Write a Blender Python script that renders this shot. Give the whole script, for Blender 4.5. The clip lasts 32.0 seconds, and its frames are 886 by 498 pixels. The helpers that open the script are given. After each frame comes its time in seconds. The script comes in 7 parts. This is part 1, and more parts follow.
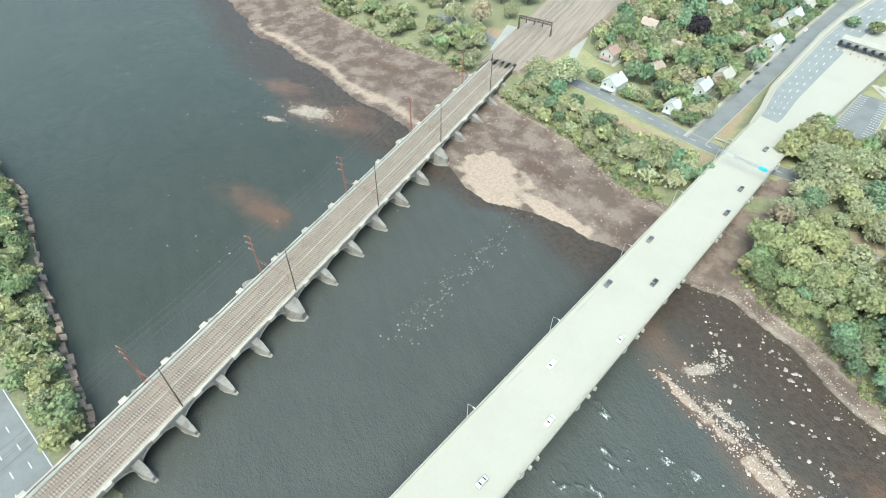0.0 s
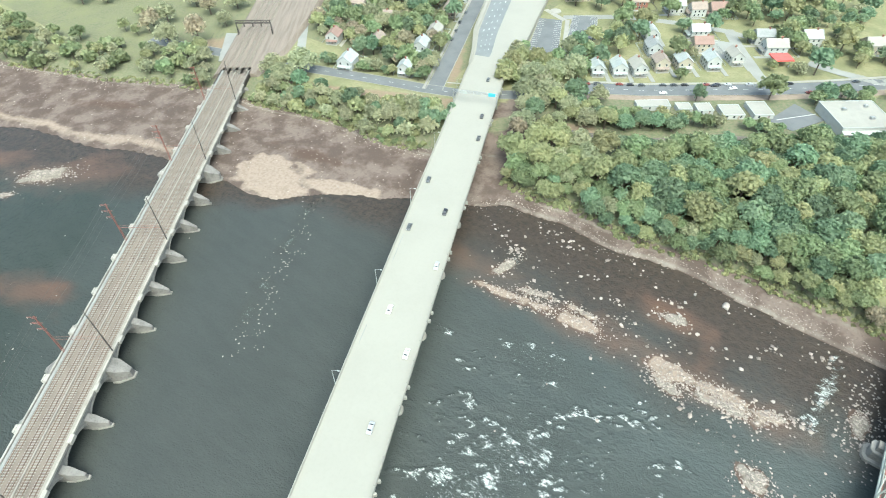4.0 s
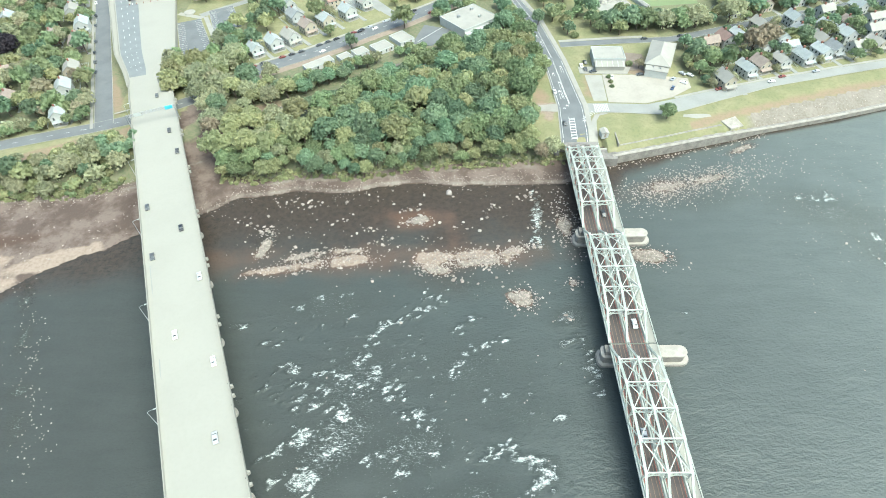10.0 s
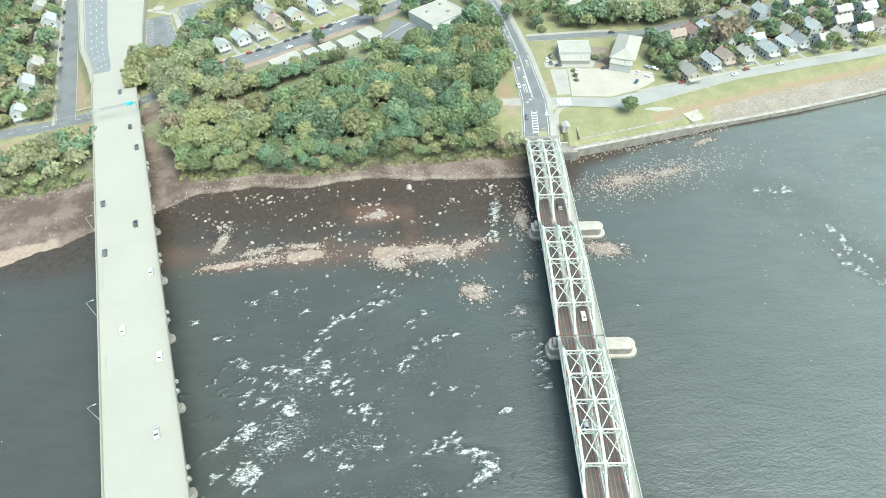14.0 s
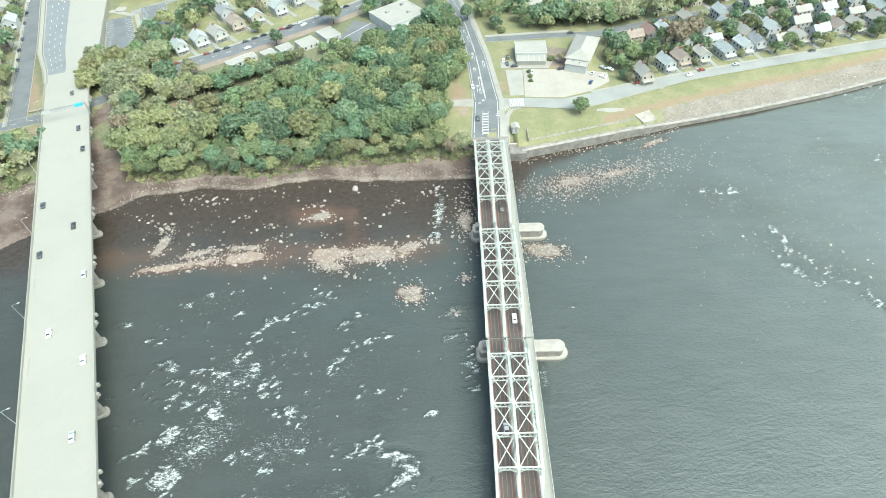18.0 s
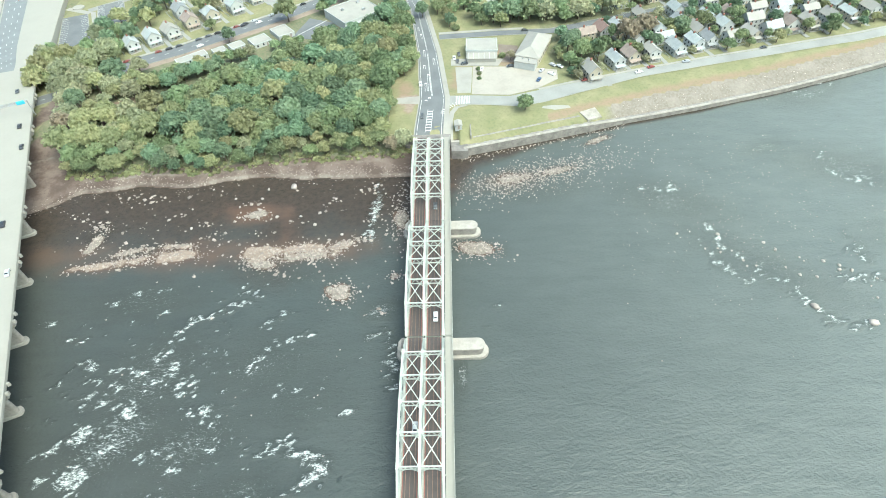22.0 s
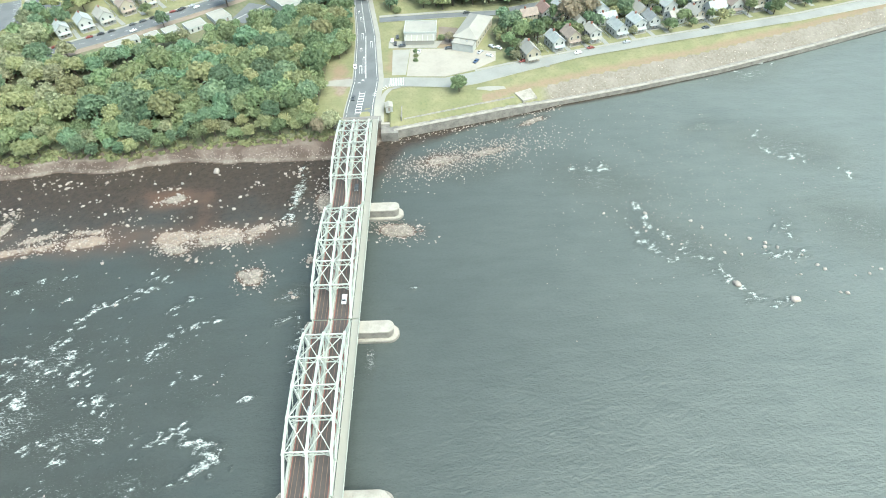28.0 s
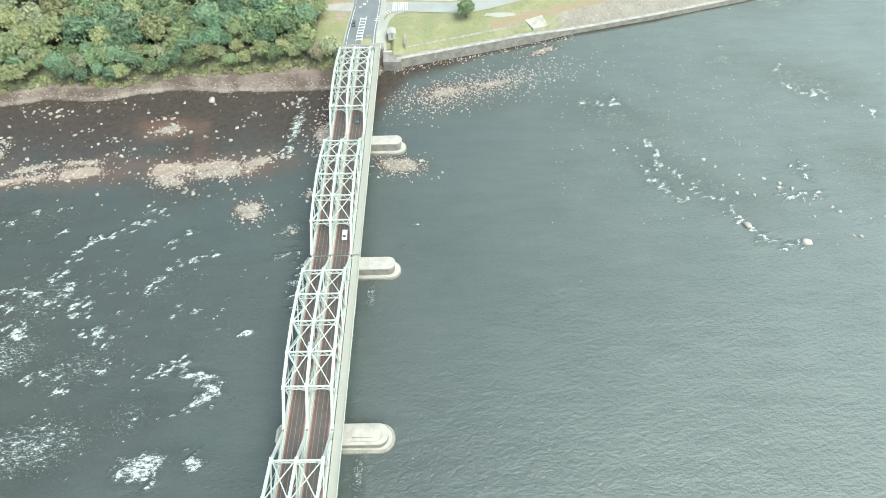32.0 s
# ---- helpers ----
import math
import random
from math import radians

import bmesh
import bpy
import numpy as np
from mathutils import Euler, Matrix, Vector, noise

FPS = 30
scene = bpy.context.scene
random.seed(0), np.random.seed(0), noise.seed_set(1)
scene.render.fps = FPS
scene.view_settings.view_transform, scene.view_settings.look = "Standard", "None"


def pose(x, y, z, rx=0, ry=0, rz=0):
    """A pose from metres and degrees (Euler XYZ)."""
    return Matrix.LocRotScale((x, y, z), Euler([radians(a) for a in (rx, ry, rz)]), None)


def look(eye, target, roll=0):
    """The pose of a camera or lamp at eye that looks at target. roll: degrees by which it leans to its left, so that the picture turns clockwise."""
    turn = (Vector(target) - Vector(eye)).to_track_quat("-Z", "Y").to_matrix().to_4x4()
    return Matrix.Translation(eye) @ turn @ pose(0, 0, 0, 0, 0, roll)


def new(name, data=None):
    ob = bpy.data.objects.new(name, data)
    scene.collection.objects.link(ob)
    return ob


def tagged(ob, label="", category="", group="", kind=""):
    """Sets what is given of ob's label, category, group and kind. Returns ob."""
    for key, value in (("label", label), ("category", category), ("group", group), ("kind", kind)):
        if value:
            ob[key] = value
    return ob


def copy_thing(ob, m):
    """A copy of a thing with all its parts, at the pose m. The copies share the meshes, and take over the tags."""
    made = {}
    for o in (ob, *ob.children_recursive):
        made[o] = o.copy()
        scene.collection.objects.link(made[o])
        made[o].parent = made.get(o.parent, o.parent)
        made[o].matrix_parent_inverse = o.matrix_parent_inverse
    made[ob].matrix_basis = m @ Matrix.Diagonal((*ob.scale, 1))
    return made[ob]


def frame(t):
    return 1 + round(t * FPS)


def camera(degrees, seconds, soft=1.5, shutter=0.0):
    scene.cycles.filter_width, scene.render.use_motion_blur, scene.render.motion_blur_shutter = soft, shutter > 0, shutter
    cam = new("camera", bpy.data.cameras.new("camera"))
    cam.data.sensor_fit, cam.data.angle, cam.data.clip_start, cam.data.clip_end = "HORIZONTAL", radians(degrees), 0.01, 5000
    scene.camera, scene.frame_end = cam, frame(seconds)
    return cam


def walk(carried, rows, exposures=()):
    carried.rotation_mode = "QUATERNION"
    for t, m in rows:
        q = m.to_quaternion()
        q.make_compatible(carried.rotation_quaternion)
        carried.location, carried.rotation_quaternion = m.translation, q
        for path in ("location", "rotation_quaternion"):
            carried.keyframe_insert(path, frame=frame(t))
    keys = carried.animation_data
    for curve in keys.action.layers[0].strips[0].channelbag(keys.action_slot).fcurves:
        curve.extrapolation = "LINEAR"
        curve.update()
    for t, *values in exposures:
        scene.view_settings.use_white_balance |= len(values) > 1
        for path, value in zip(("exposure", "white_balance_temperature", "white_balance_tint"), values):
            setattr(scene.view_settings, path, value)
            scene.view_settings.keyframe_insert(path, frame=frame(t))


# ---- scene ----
cam = camera(76.7, 32.0, 0.95, 0.25)
PATH = [
    (0, (-88.712, -192.376, 182.705), (-89.985, -191.805, 181.271), 0.5),
    (0.5, (-86.931, -193.206, 182.774), (-88.202, -192.633, 181.339), 0.5),
    (1, (-85.012, -194.4, 182.954), (-86.258, -193.776, 181.519), 0.5),
    (1.5, (-83.095, -195.847, 183.218), (-84.311, -195.167, 181.783), 0.4),
    (2, (-81.044, -197.481, 183.484), (-82.22, -196.732, 182.05), 0.3),
    (2.5, (-79.099, -199.428, 183.682), (-80.209, -198.585, 182.248), 0.0),
    (3, (-77.156, -201.772, 183.985), (-78.18, -200.824, 182.552), -0.2),
    (3.5, (-75.485, -204.33, 184.387), (-76.42, -203.294, 182.954), -0.4),
    (5.5, (-69.853, -214.566, 186.197), (-70.419, -213.299, 184.756), -1.3),
    (6, (-68.725, -217.068, 186.579), (-69.193, -215.765, 185.135), -1.6),
    (6.5, (-67.817, -219.586, 186.956), (-68.18, -218.254, 185.509), -1.9),
    (7, (-67.218, -222.181, 187.335), (-67.464, -220.829, 185.883), -2.2),
    (7.5, (-66.814, -224.755, 187.665), (-66.942, -223.392, 186.206), -2.6),
    (8, (-66.629, -227.259, 187.989), (-66.718, -225.897, 186.527), -2.6),
    (8.5, (-66.139, -229.556, 188.156), (-66.216, -228.197, 186.691), -2.7),
    (9, (-65.667, -231.207, 188.162), (-65.731, -229.847, 186.696), -2.8),
    (9.5, (-65.1, -231.93, 187.968), (-65.157, -230.572, 186.501), -2.8),
    (10, (-64.473, -232.366, 187.729), (-64.524, -231.009, 186.261), -2.8),
    (10.5, (-63.449, -232.63, 187.449), (-63.496, -231.274, 185.98), -2.8),
    (11, (-61.769, -233.006, 187.234), (-61.815, -231.651, 185.764), -2.8),
    (11.5, (-59.52, -233.612, 187.11), (-59.568, -232.258, 185.64), -2.7),
    (12, (-57.014, -233.823, 186.96), (-57.06, -232.469, 185.489), -2.8),
    (12.5, (-54.454, -233.759, 186.718), (-54.497, -232.406, 185.246), -2.8),
    (13, (-51.789, -233.58, 186.509), (-51.83, -232.228, 185.036), -2.9),
    (13.5, (-48.977, -233.559, 186.323), (-49.018, -232.208, 184.849), -2.9),
    (14, (-45.999, -233.416, 186.136), (-46.04, -232.066, 184.661), -2.9),
    (14.5, (-42.921, -233.179, 185.948), (-42.962, -231.829, 184.473), -2.9),
    (16.5, (-29.713, -232.497, 184.783), (-29.754, -231.145, 183.31), -2.9),
    (17, (-26.4, -232.41, 184.649), (-26.44, -231.059, 183.175), -2.9),
    (17.5, (-23.129, -232.377, 184.538), (-23.168, -231.025, 183.065), -2.9),
    (18, (-19.629, -232.332, 184.453), (-19.668, -230.98, 182.98), -2.9),
    (18.5, (-15.949, -232.21, 184.371), (-15.988, -230.858, 182.898), -3.0),
    (19, (-12.132, -231.97, 184.227), (-12.172, -230.618, 182.753), -3.0),
    (19.5, (-8.462, -231.897, 184.034), (-8.502, -230.546, 182.56), -3.0),
    (20, (-4.746, -231.957, 183.796), (-4.785, -230.605, 182.323), -3.0),
    (20.5, (-1.032, -232.048, 183.449), (-1.07, -230.696, 181.976), -2.9),
    (21, (2.715, -232.06, 182.996), (2.676, -230.709, 181.522), -2.9),
    (21.5, (6.467, -232.0, 182.465), (6.428, -230.649, 180.991), -3.0),
    (22, (10.264, -232.012, 181.843), (10.225, -230.661, 180.368), -3.0),
    (22.5, (14.197, -232.094, 181.178), (14.153, -230.743, 179.704), -3.1),
    (23, (18.333, -232.212, 180.519), (18.287, -230.861, 179.045), -3.2),
    (23.5, (22.651, -232.411, 179.806), (22.611, -231.062, 178.331), -3.0),
    (24, (26.716, -232.566, 179.107), (26.676, -231.216, 177.631), -3.0),
    (24.5, (30.514, -232.82, 178.433), (30.475, -231.471, 176.957), -2.9),
    (25, (33.976, -232.97, 177.734), (33.945, -231.621, 176.257), -2.8),
    (25.5, (36.76, -233.13, 177.042), (36.741, -231.784, 175.564), -2.7),
    (26, (38.554, -232.934, 176.265), (38.54, -231.59, 174.783), -2.8),
    (26.5, (39.466, -232.765, 175.476), (39.46, -231.423, 173.993), -2.6),
    (28.5, (40.081, -232.745, 169.342), (40.072, -231.398, 167.864), -2.8),
    (29, (40.506, -232.635, 168.66), (40.491, -231.29, 167.18), -2.9),
    (29.5, (40.965, -232.371, 168.033), (40.939, -231.028, 166.551), -3.0),
    (30, (41.203, -231.97, 167.394), (41.172, -230.646, 165.896), -3.1),
    (30.5, (41.102, -231.638, 166.919), (41.071, -230.341, 165.397), -3.0),
    (31, (40.869, -231.283, 166.632), (40.838, -230.02, 165.082), -2.9),
    (31.5, (40.455, -230.469, 166.506), (40.426, -229.249, 164.921), -2.7),
    (32, (40.001, -229.637, 166.42), (39.975, -228.463, 164.801), -2.6),
]
walk(cam, [(t, look(eye, target, roll)) for t, eye, target, roll in PATH], [(0, 1.29, 5850, -9), (9, 1.26, 5850, -9), (18, 1.23, 5850, -9), (32, 1.22, 5850, -9)])

# ---- light: bright overcast day, soft high sun ----
SUN_EL, SUN_AZ = 60.0, 130.0
world = bpy.data.worlds.new("sky")
scene.world = world
world.use_nodes = True
wn = world.node_tree.nodes
sky = wn.new("ShaderNodeTexSky")
sky.sky_type, sky.sun_disc = "NISHITA", False
sky.sun_elevation, sky.sun_rotation = radians(SUN_EL), radians(SUN_AZ)
sky.air_density, sky.dust_density, sky.ozone_density = 1.0, 6.0, 1.0
world.node_tree.links.new(sky.outputs["Color"], wn["Background"].inputs["Color"])
wn["Background"].inputs["Strength"].default_value = 0.15
sun_data = bpy.data.lights.new("sun", "SUN")
sun_data.energy, sun_data.angle, sun_data.color = 1.3, radians(60), (1.0, 0.96, 0.9)
sun = new("sun", sun_data)
a, e = radians(SUN_AZ), radians(SUN_EL)
sun.matrix_world = look((0, 0, 300), (-300 * math.sin(a) * math.cos(e), -300 * math.cos(a) * math.cos(e), 300 - 300 * math.sin(e)))


# ---- materials ----
def nodes_of(name):
    m = bpy.data.materials.new(name)
    m.use_nodes = True
    t = m.node_tree
    return m, t, t.nodes["Principled BSDF"], lambda a, b: t.links.new(a, b)


def math_node(t, op, a, b=0.0, clamp=False):
    n = t.nodes.new("ShaderNodeMath")
    n.operation, n.use_clamp = op, clamp
    for i, v in enumerate((a, b)):
        if isinstance(v, (int, float)):
            n.inputs[i].default_value = v
        else:
            t.links.new(v, n.inputs[i])
    return n.outputs[0]


def mix_node(t, fac, a, b, blend="MIX"):
    n = t.nodes.new("ShaderNodeMix")
    n.data_type, n.blend_type = "RGBA", blend
    for i, v in ((0, fac), (6, a), (7, b)):
        if isinstance(v, (int, float)):
            n.inputs[i].default_value = v
        elif isinstance(v, tuple):
            n.inputs[i].default_value = (*v[:3], 1)
        else:
            t.links.new(v, n.inputs[i])
    return n.outputs[2]


def noise_node(t, scale, detail=4.0, stretch=(1, 1, 1), rough=0.6, turn=0.0):
    c = t.nodes.new("ShaderNodeTexCoord")
    mp = t.nodes.new("ShaderNodeMapping")
    mp.inputs["Scale"].default_value = stretch
    mp.inputs["Rotation"].default_value = (0, 0, radians(turn))
    n = t.nodes.new("ShaderNodeTexNoise")
    n.inputs["Scale"].default_value, n.inputs["Detail"].default_value, n.inputs["Roughness"].default_value = scale, detail, rough
    t.links.new(c.outputs["Object"], mp.inputs[0])
    t.links.new(mp.outputs[0], n.inputs["Vector"])
    return n.outputs["Fac"]


def ramp(t, fac, lo, hi):
    n = t.nodes.new("ShaderNodeMapRange")
    n.interpolation_type = "SMOOTHSTEP"
    n.inputs[1].default_value, n.inputs[2].default_value = lo, hi
    t.links.new(fac, n.inputs[0])
    return n.outputs[0]


def bump(t, height, strength, distance):
    n = t.nodes.new("ShaderNodeBump")
    n.inputs["Strength"].default_value, n.inputs["Distance"].default_value = strength, distance
    t.links.new(height, n.inputs["Height"])
    return n.outputs[0]


def plain(name, colour, rough=0.8, other=None, big=0.12, small=2.0, bumps=0.3, depth=0.03, metal=0.0, vary=0.0, stretch=(1, 1, 1)):
    """A surface with stains at one scale and grain at another; vary: how much single objects differ."""
    m, t, p, link = nodes_of(name)
    other = other or tuple(c * 0.62 for c in colour)
    n1, n2 = noise_node(t, big, 5, stretch), noise_node(t, small, 3)
    f = math_node(t, "ADD", math_node(t, "MULTIPLY", ramp(t, n1, 0.35, 0.72), 0.75), math_node(t, "MULTIPLY", ramp(t, n2, 0.4, 0.8), 0.4), True)
    col = mix_node(t, f, colour, other)
    if vary:
        info = t.nodes.new("ShaderNodeObjectInfo")
        hsv = t.nodes.new("ShaderNodeHueSaturation")
        link(math_node(t, "ADD", math_node(t, "MULTIPLY", info.outputs["Random"], vary), 1 - vary / 2), hsv.inputs["Value"])
        link(col, hsv.inputs["Color"])
        col = hsv.outputs[0]
    link(col, p.inputs["Base Color"])
    p.inputs["Roughness"].default_value, p.inputs["Metallic"].default_value = rough, metal
    link(bump(t, n2, bumps, depth), p.inputs["Normal"])
    return m


def attribute(t, name):
    n = t.nodes.new("ShaderNodeAttribute")
    n.attribute_name = name
    return n.outputs["Fac"]


def leaf(name, colour, other, vary=0.5, hue=0.04):
    m, t, p, link = nodes_of(name)
    info = t.nodes.new("ShaderNodeObjectInfo")
    geo = t.nodes.new("ShaderNodeNewGeometry")
    n1 = noise_node(t, 0.35, 3)
    f = math_node(t, "ADD", math_node(t, "MULTIPLY", ramp(t, n1, 0.35, 0.65), 0.6), math_node(t, "MULTIPLY", geo.outputs["Random Per Island"], 0.5), True)
    hsv = t.nodes.new("ShaderNodeHueSaturation")
    r = math_node(t, "FRACT", math_node(t, "ADD", info.outputs["Random"], attribute(t, "tint")))
    link(math_node(t, "ADD", math_node(t, "MULTIPLY", r, hue), 0.5 - hue / 2), hsv.inputs["Hue"])
    r2 = math_node(t, "FRACT", math_node(t, "MULTIPLY", r, 7.31))
    link(math_node(t, "ADD", math_node(t, "MULTIPLY", r2, vary), 1 - vary / 2), hsv.inputs["Value"])
    link(mix_node(t, f, colour, other), hsv.inputs["Color"])
    link(hsv.outputs[0], p.inputs["Base Color"])
    p.inputs["Roughness"].default_value = 0.65
    p.inputs["Specular IOR Level"].default_value = 0.25
    tr = t.nodes.new("ShaderNodeBsdfTranslucent")
    link(hsv.outputs[0], tr.inputs[0])
    mx = t.nodes.new("ShaderNodeMixShader")
    mx.inputs[0].default_value = 0.46
    link(p.outputs[0], mx.inputs[1])
    link(tr.outputs[0], mx.inputs[2])
    link(mx.outputs[0], t.nodes["Material Output"].inputs[0])
    return m


CONCRETE = plain("pale_concrete", (0.296, 0.286, 0.246), 0.85, (0.276, 0.267, 0.230), 0.05, 0.8, 0.2, 0.02, stretch=(1, 1, 1))
CONCRETE_OLD = plain("weathered_concrete", (0.355, 0.335, 0.288), 0.9, (0.21, 0.19, 0.16), 0.25, 1.5, 0.5, 0.08)
PIERCAP = plain("pale_pier_concrete", (0.375, 0.35, 0.305), 0.88, (0.265, 0.247, 0.212), 0.3, 1.8, 0.4, 0.05)
PIERSIDE = plain("stained_pier_masonry", (0.27, 0.25, 0.22), 0.9, (0.14, 0.13, 0.115), 0.35, 1.2, 0.6, 0.1)
STONE = plain("grey_stone_masonry", (0.235, 0.22, 0.198), 0.9, (0.11, 0.10, 0.092), 0.22, 1.3, 0.8, 0.12)
WHITE_STEEL = plain("pale_green_painted_steel", (0.47, 0.495, 0.44), 0.55, (0.39, 0.41, 0.365), 0.3, 2.5, 0.15, 0.01)
DECK_DARK = plain("brown_steel_grid_deck", (0.078, 0.064, 0.056), 0.7, (0.052, 0.044, 0.040), 0.3, 3.0, 0.4, 0.02)
ASPHALT = plain("grey_asphalt", (0.150, 0.156, 0.158), 0.9, (0.112, 0.118, 0.121), 0.1, 1.5, 0.3, 0.02)
ASPHALT_PALE = plain("pale_worn_asphalt", (0.27, 0.272, 0.25), 0.9, (0.215, 0.215, 0.2), 0.08, 1.2, 0.3, 0.02)
PAINT = plain("road_paint", (0.55, 0.56, 0.53), 0.7, (0.5, 0.5, 0.47), 0.6, 4.0, 0.1, 0.005)
PAVING = plain("pale_paving", (0.305, 0.295, 0.258), 0.88, (0.25, 0.238, 0.208), 0.15, 1.0, 0.2, 0.02)
BALLAST = plain("brown_track_ballast", (0.20, 0.165, 0.135), 0.95, (0.14, 0.112, 0.092), 0.12, 1.2, 0.8, 0.06)
SLEEPER = plain("weathered_sleeper", (0.29, 0.265, 0.225), 0.9, (0.22, 0.20, 0.17), 0.4, 2.0, 0.4, 0.03)
RAIL = plain("rusty_rail_steel", (0.22, 0.15, 0.11), 0.5, (0.14, 0.09, 0.07), 0.5, 3.0, 0.2, 0.01, metal=0.5)
RUST = plain("rust_red_steel", (0.26, 0.10, 0.075), 0.75, (0.17, 0.07, 0.055), 0.4, 2.0, 0.3, 0.02)
DARK_STEEL = plain("dark_brown_steel", (0.07, 0.058, 0.052), 0.7, (0.045, 0.04, 0.036), 0.4, 2.0, 0.3, 0.02)
GREY_STEEL = plain("galvanised_steel", (0.45, 0.46, 0.46), 0.45, (0.36, 0.37, 0.37), 0.4, 2.0, 0.1, 0.01, metal=0.6)
BARK = plain("bark", (0.13, 0.10, 0.075), 0.95, (0.07, 0.055, 0.04), 0.8, 4.0, 0.8, 0.05)
ROCK = plain("pale_river_rock", (0.40, 0.355, 0.31), 0.9, (0.25, 0.215, 0.185), 0.5, 2.5, 0.8, 0.08, vary=0.3)
WALLS = [plain("white_siding", (0.45, 0.46, 0.435), 0.8, (0.38, 0.385, 0.365), 0.3, 2.0, 0.2, 0.02),
         plain("cream_siding", (0.42, 0.38, 0.30), 0.8, (0.35, 0.315, 0.25), 0.3, 2.0, 0.2, 0.02),
         plain("grey_siding", (0.45, 0.47, 0.46), 0.8, (0.36, 0.37, 0.36), 0.3, 2.0, 0.2, 0.02),
         plain("red_brick", (0.30, 0.14, 0.10), 0.9, (0.22, 0.10, 0.075), 0.4, 3.0, 0.4, 0.03)]
ROOFS = [plain("pale_grey_shingles", (0.36, 0.385, 0.37), 0.9, (0.28, 0.30, 0.29), 0.3, 2.2, 0.5, 0.04),
         plain("dark_grey_shingles", (0.275, 0.285, 0.28), 0.9, (0.205, 0.212, 0.21), 0.3, 2.2, 0.5, 0.04),
         plain("brown_shingles", (0.305, 0.25, 0.21), 0.9, (0.225, 0.185, 0.155), 0.3, 2.2, 0.5, 0.04),
         plain("red_shingles", (0.27, 0.18, 0.15), 0.9, (0.21, 0.145, 0.12), 0.3, 2.2, 0.5, 0.04),
         plain("white_membrane_roof", (0.315, 0.303, 0.266), 0.85, (0.262, 0.252, 0.222), 0.12, 1.2, 0.2, 0.02)]
TRIM = plain("white_trim_paint", (0.42, 0.425, 0.40), 0.6, (0.36, 0.405, 0.385), 0.5, 3.0, 0.1, 0.005)
GLASS = plain("dark_window_glass", (0.035, 0.042, 0.048), 0.08, (0.025, 0.03, 0.035), 0.5, 3.0, 0.0, 0.0)
RUBBER = plain("black_rubber", (0.02, 0.02, 0.02), 0.85, (0.03, 0.03, 0.03), 1, 4, 0.1, 0.005)
BLUE_SIGN = plain("sign_blue_paint", (0.08, 0.42, 0.52), 0.5, (0.07, 0.36, 0.45), 0.6, 3.0, 0.05, 0.003)
RED_PAINT = plain("red_canopy_paint", (0.62, 0.12, 0.10), 0.6, (0.5, 0.09, 0.08), 0.5, 3.0, 0.05, 0.003)
LEAVES = [leaf("leaf_green", (0.285, 0.335, 0.180), (0.222, 0.268, 0.146), 0.5, 0.05),
          leaf("leaf_yellow_green", (0.395, 0.400, 0.215), (0.312, 0.325, 0.176), 0.4, 0.04),
          leaf("leaf_blue_green", (0.245, 0.325, 0.200), (0.190, 0.260, 0.165), 0.5, 0.05),
          leaf("leaf_pale_willow", (0.415, 0.420, 0.265), (0.335, 0.345, 0.216), 0.35, 0.04),
          leaf("leaf_dark_purple", (0.06, 0.05, 0.06), (0.045, 0.038, 0.046), 0.2, 0.01),
          leaf("leaf_straw", (0.430, 0.378, 0.260), (0.340, 0.302, 0.208), 0.3, 0.03)]


def car_paint():
    m, t, p, link = nodes_of("car_paint")
    info = t.nodes.new("ShaderNodeObjectInfo")
    r = t.nodes.new("ShaderNodeValToRGB")
    r.color_ramp.interpolation = "CONSTANT"
    for i, (pos, c) in enumerate(((0, (0.06, 0.065, 0.07)), (0.3, (0.025, 0.025, 0.028)), (0.5, (0.4, 0.41, 0.42)), (0.68, (0.72, 0.72, 0.7)), (0.85, (0.2, 0.05, 0.04)), (0.93, (0.04, 0.07, 0.14)))):
        el = r.color_ramp.elements[i] if i < 2 else r.color_ramp.elements.new(pos)
        el.position, el.color = pos, (*c, 1)
    link(info.outputs["Random"], r.inputs[0])
    link(r.outputs[0], p.inputs["Base Color"])
    p.inputs["Roughness"].default_value = 0.3
    p.inputs["Coat Weight"].default_value = 0.6
    return m


CARPAINT = car_paint()


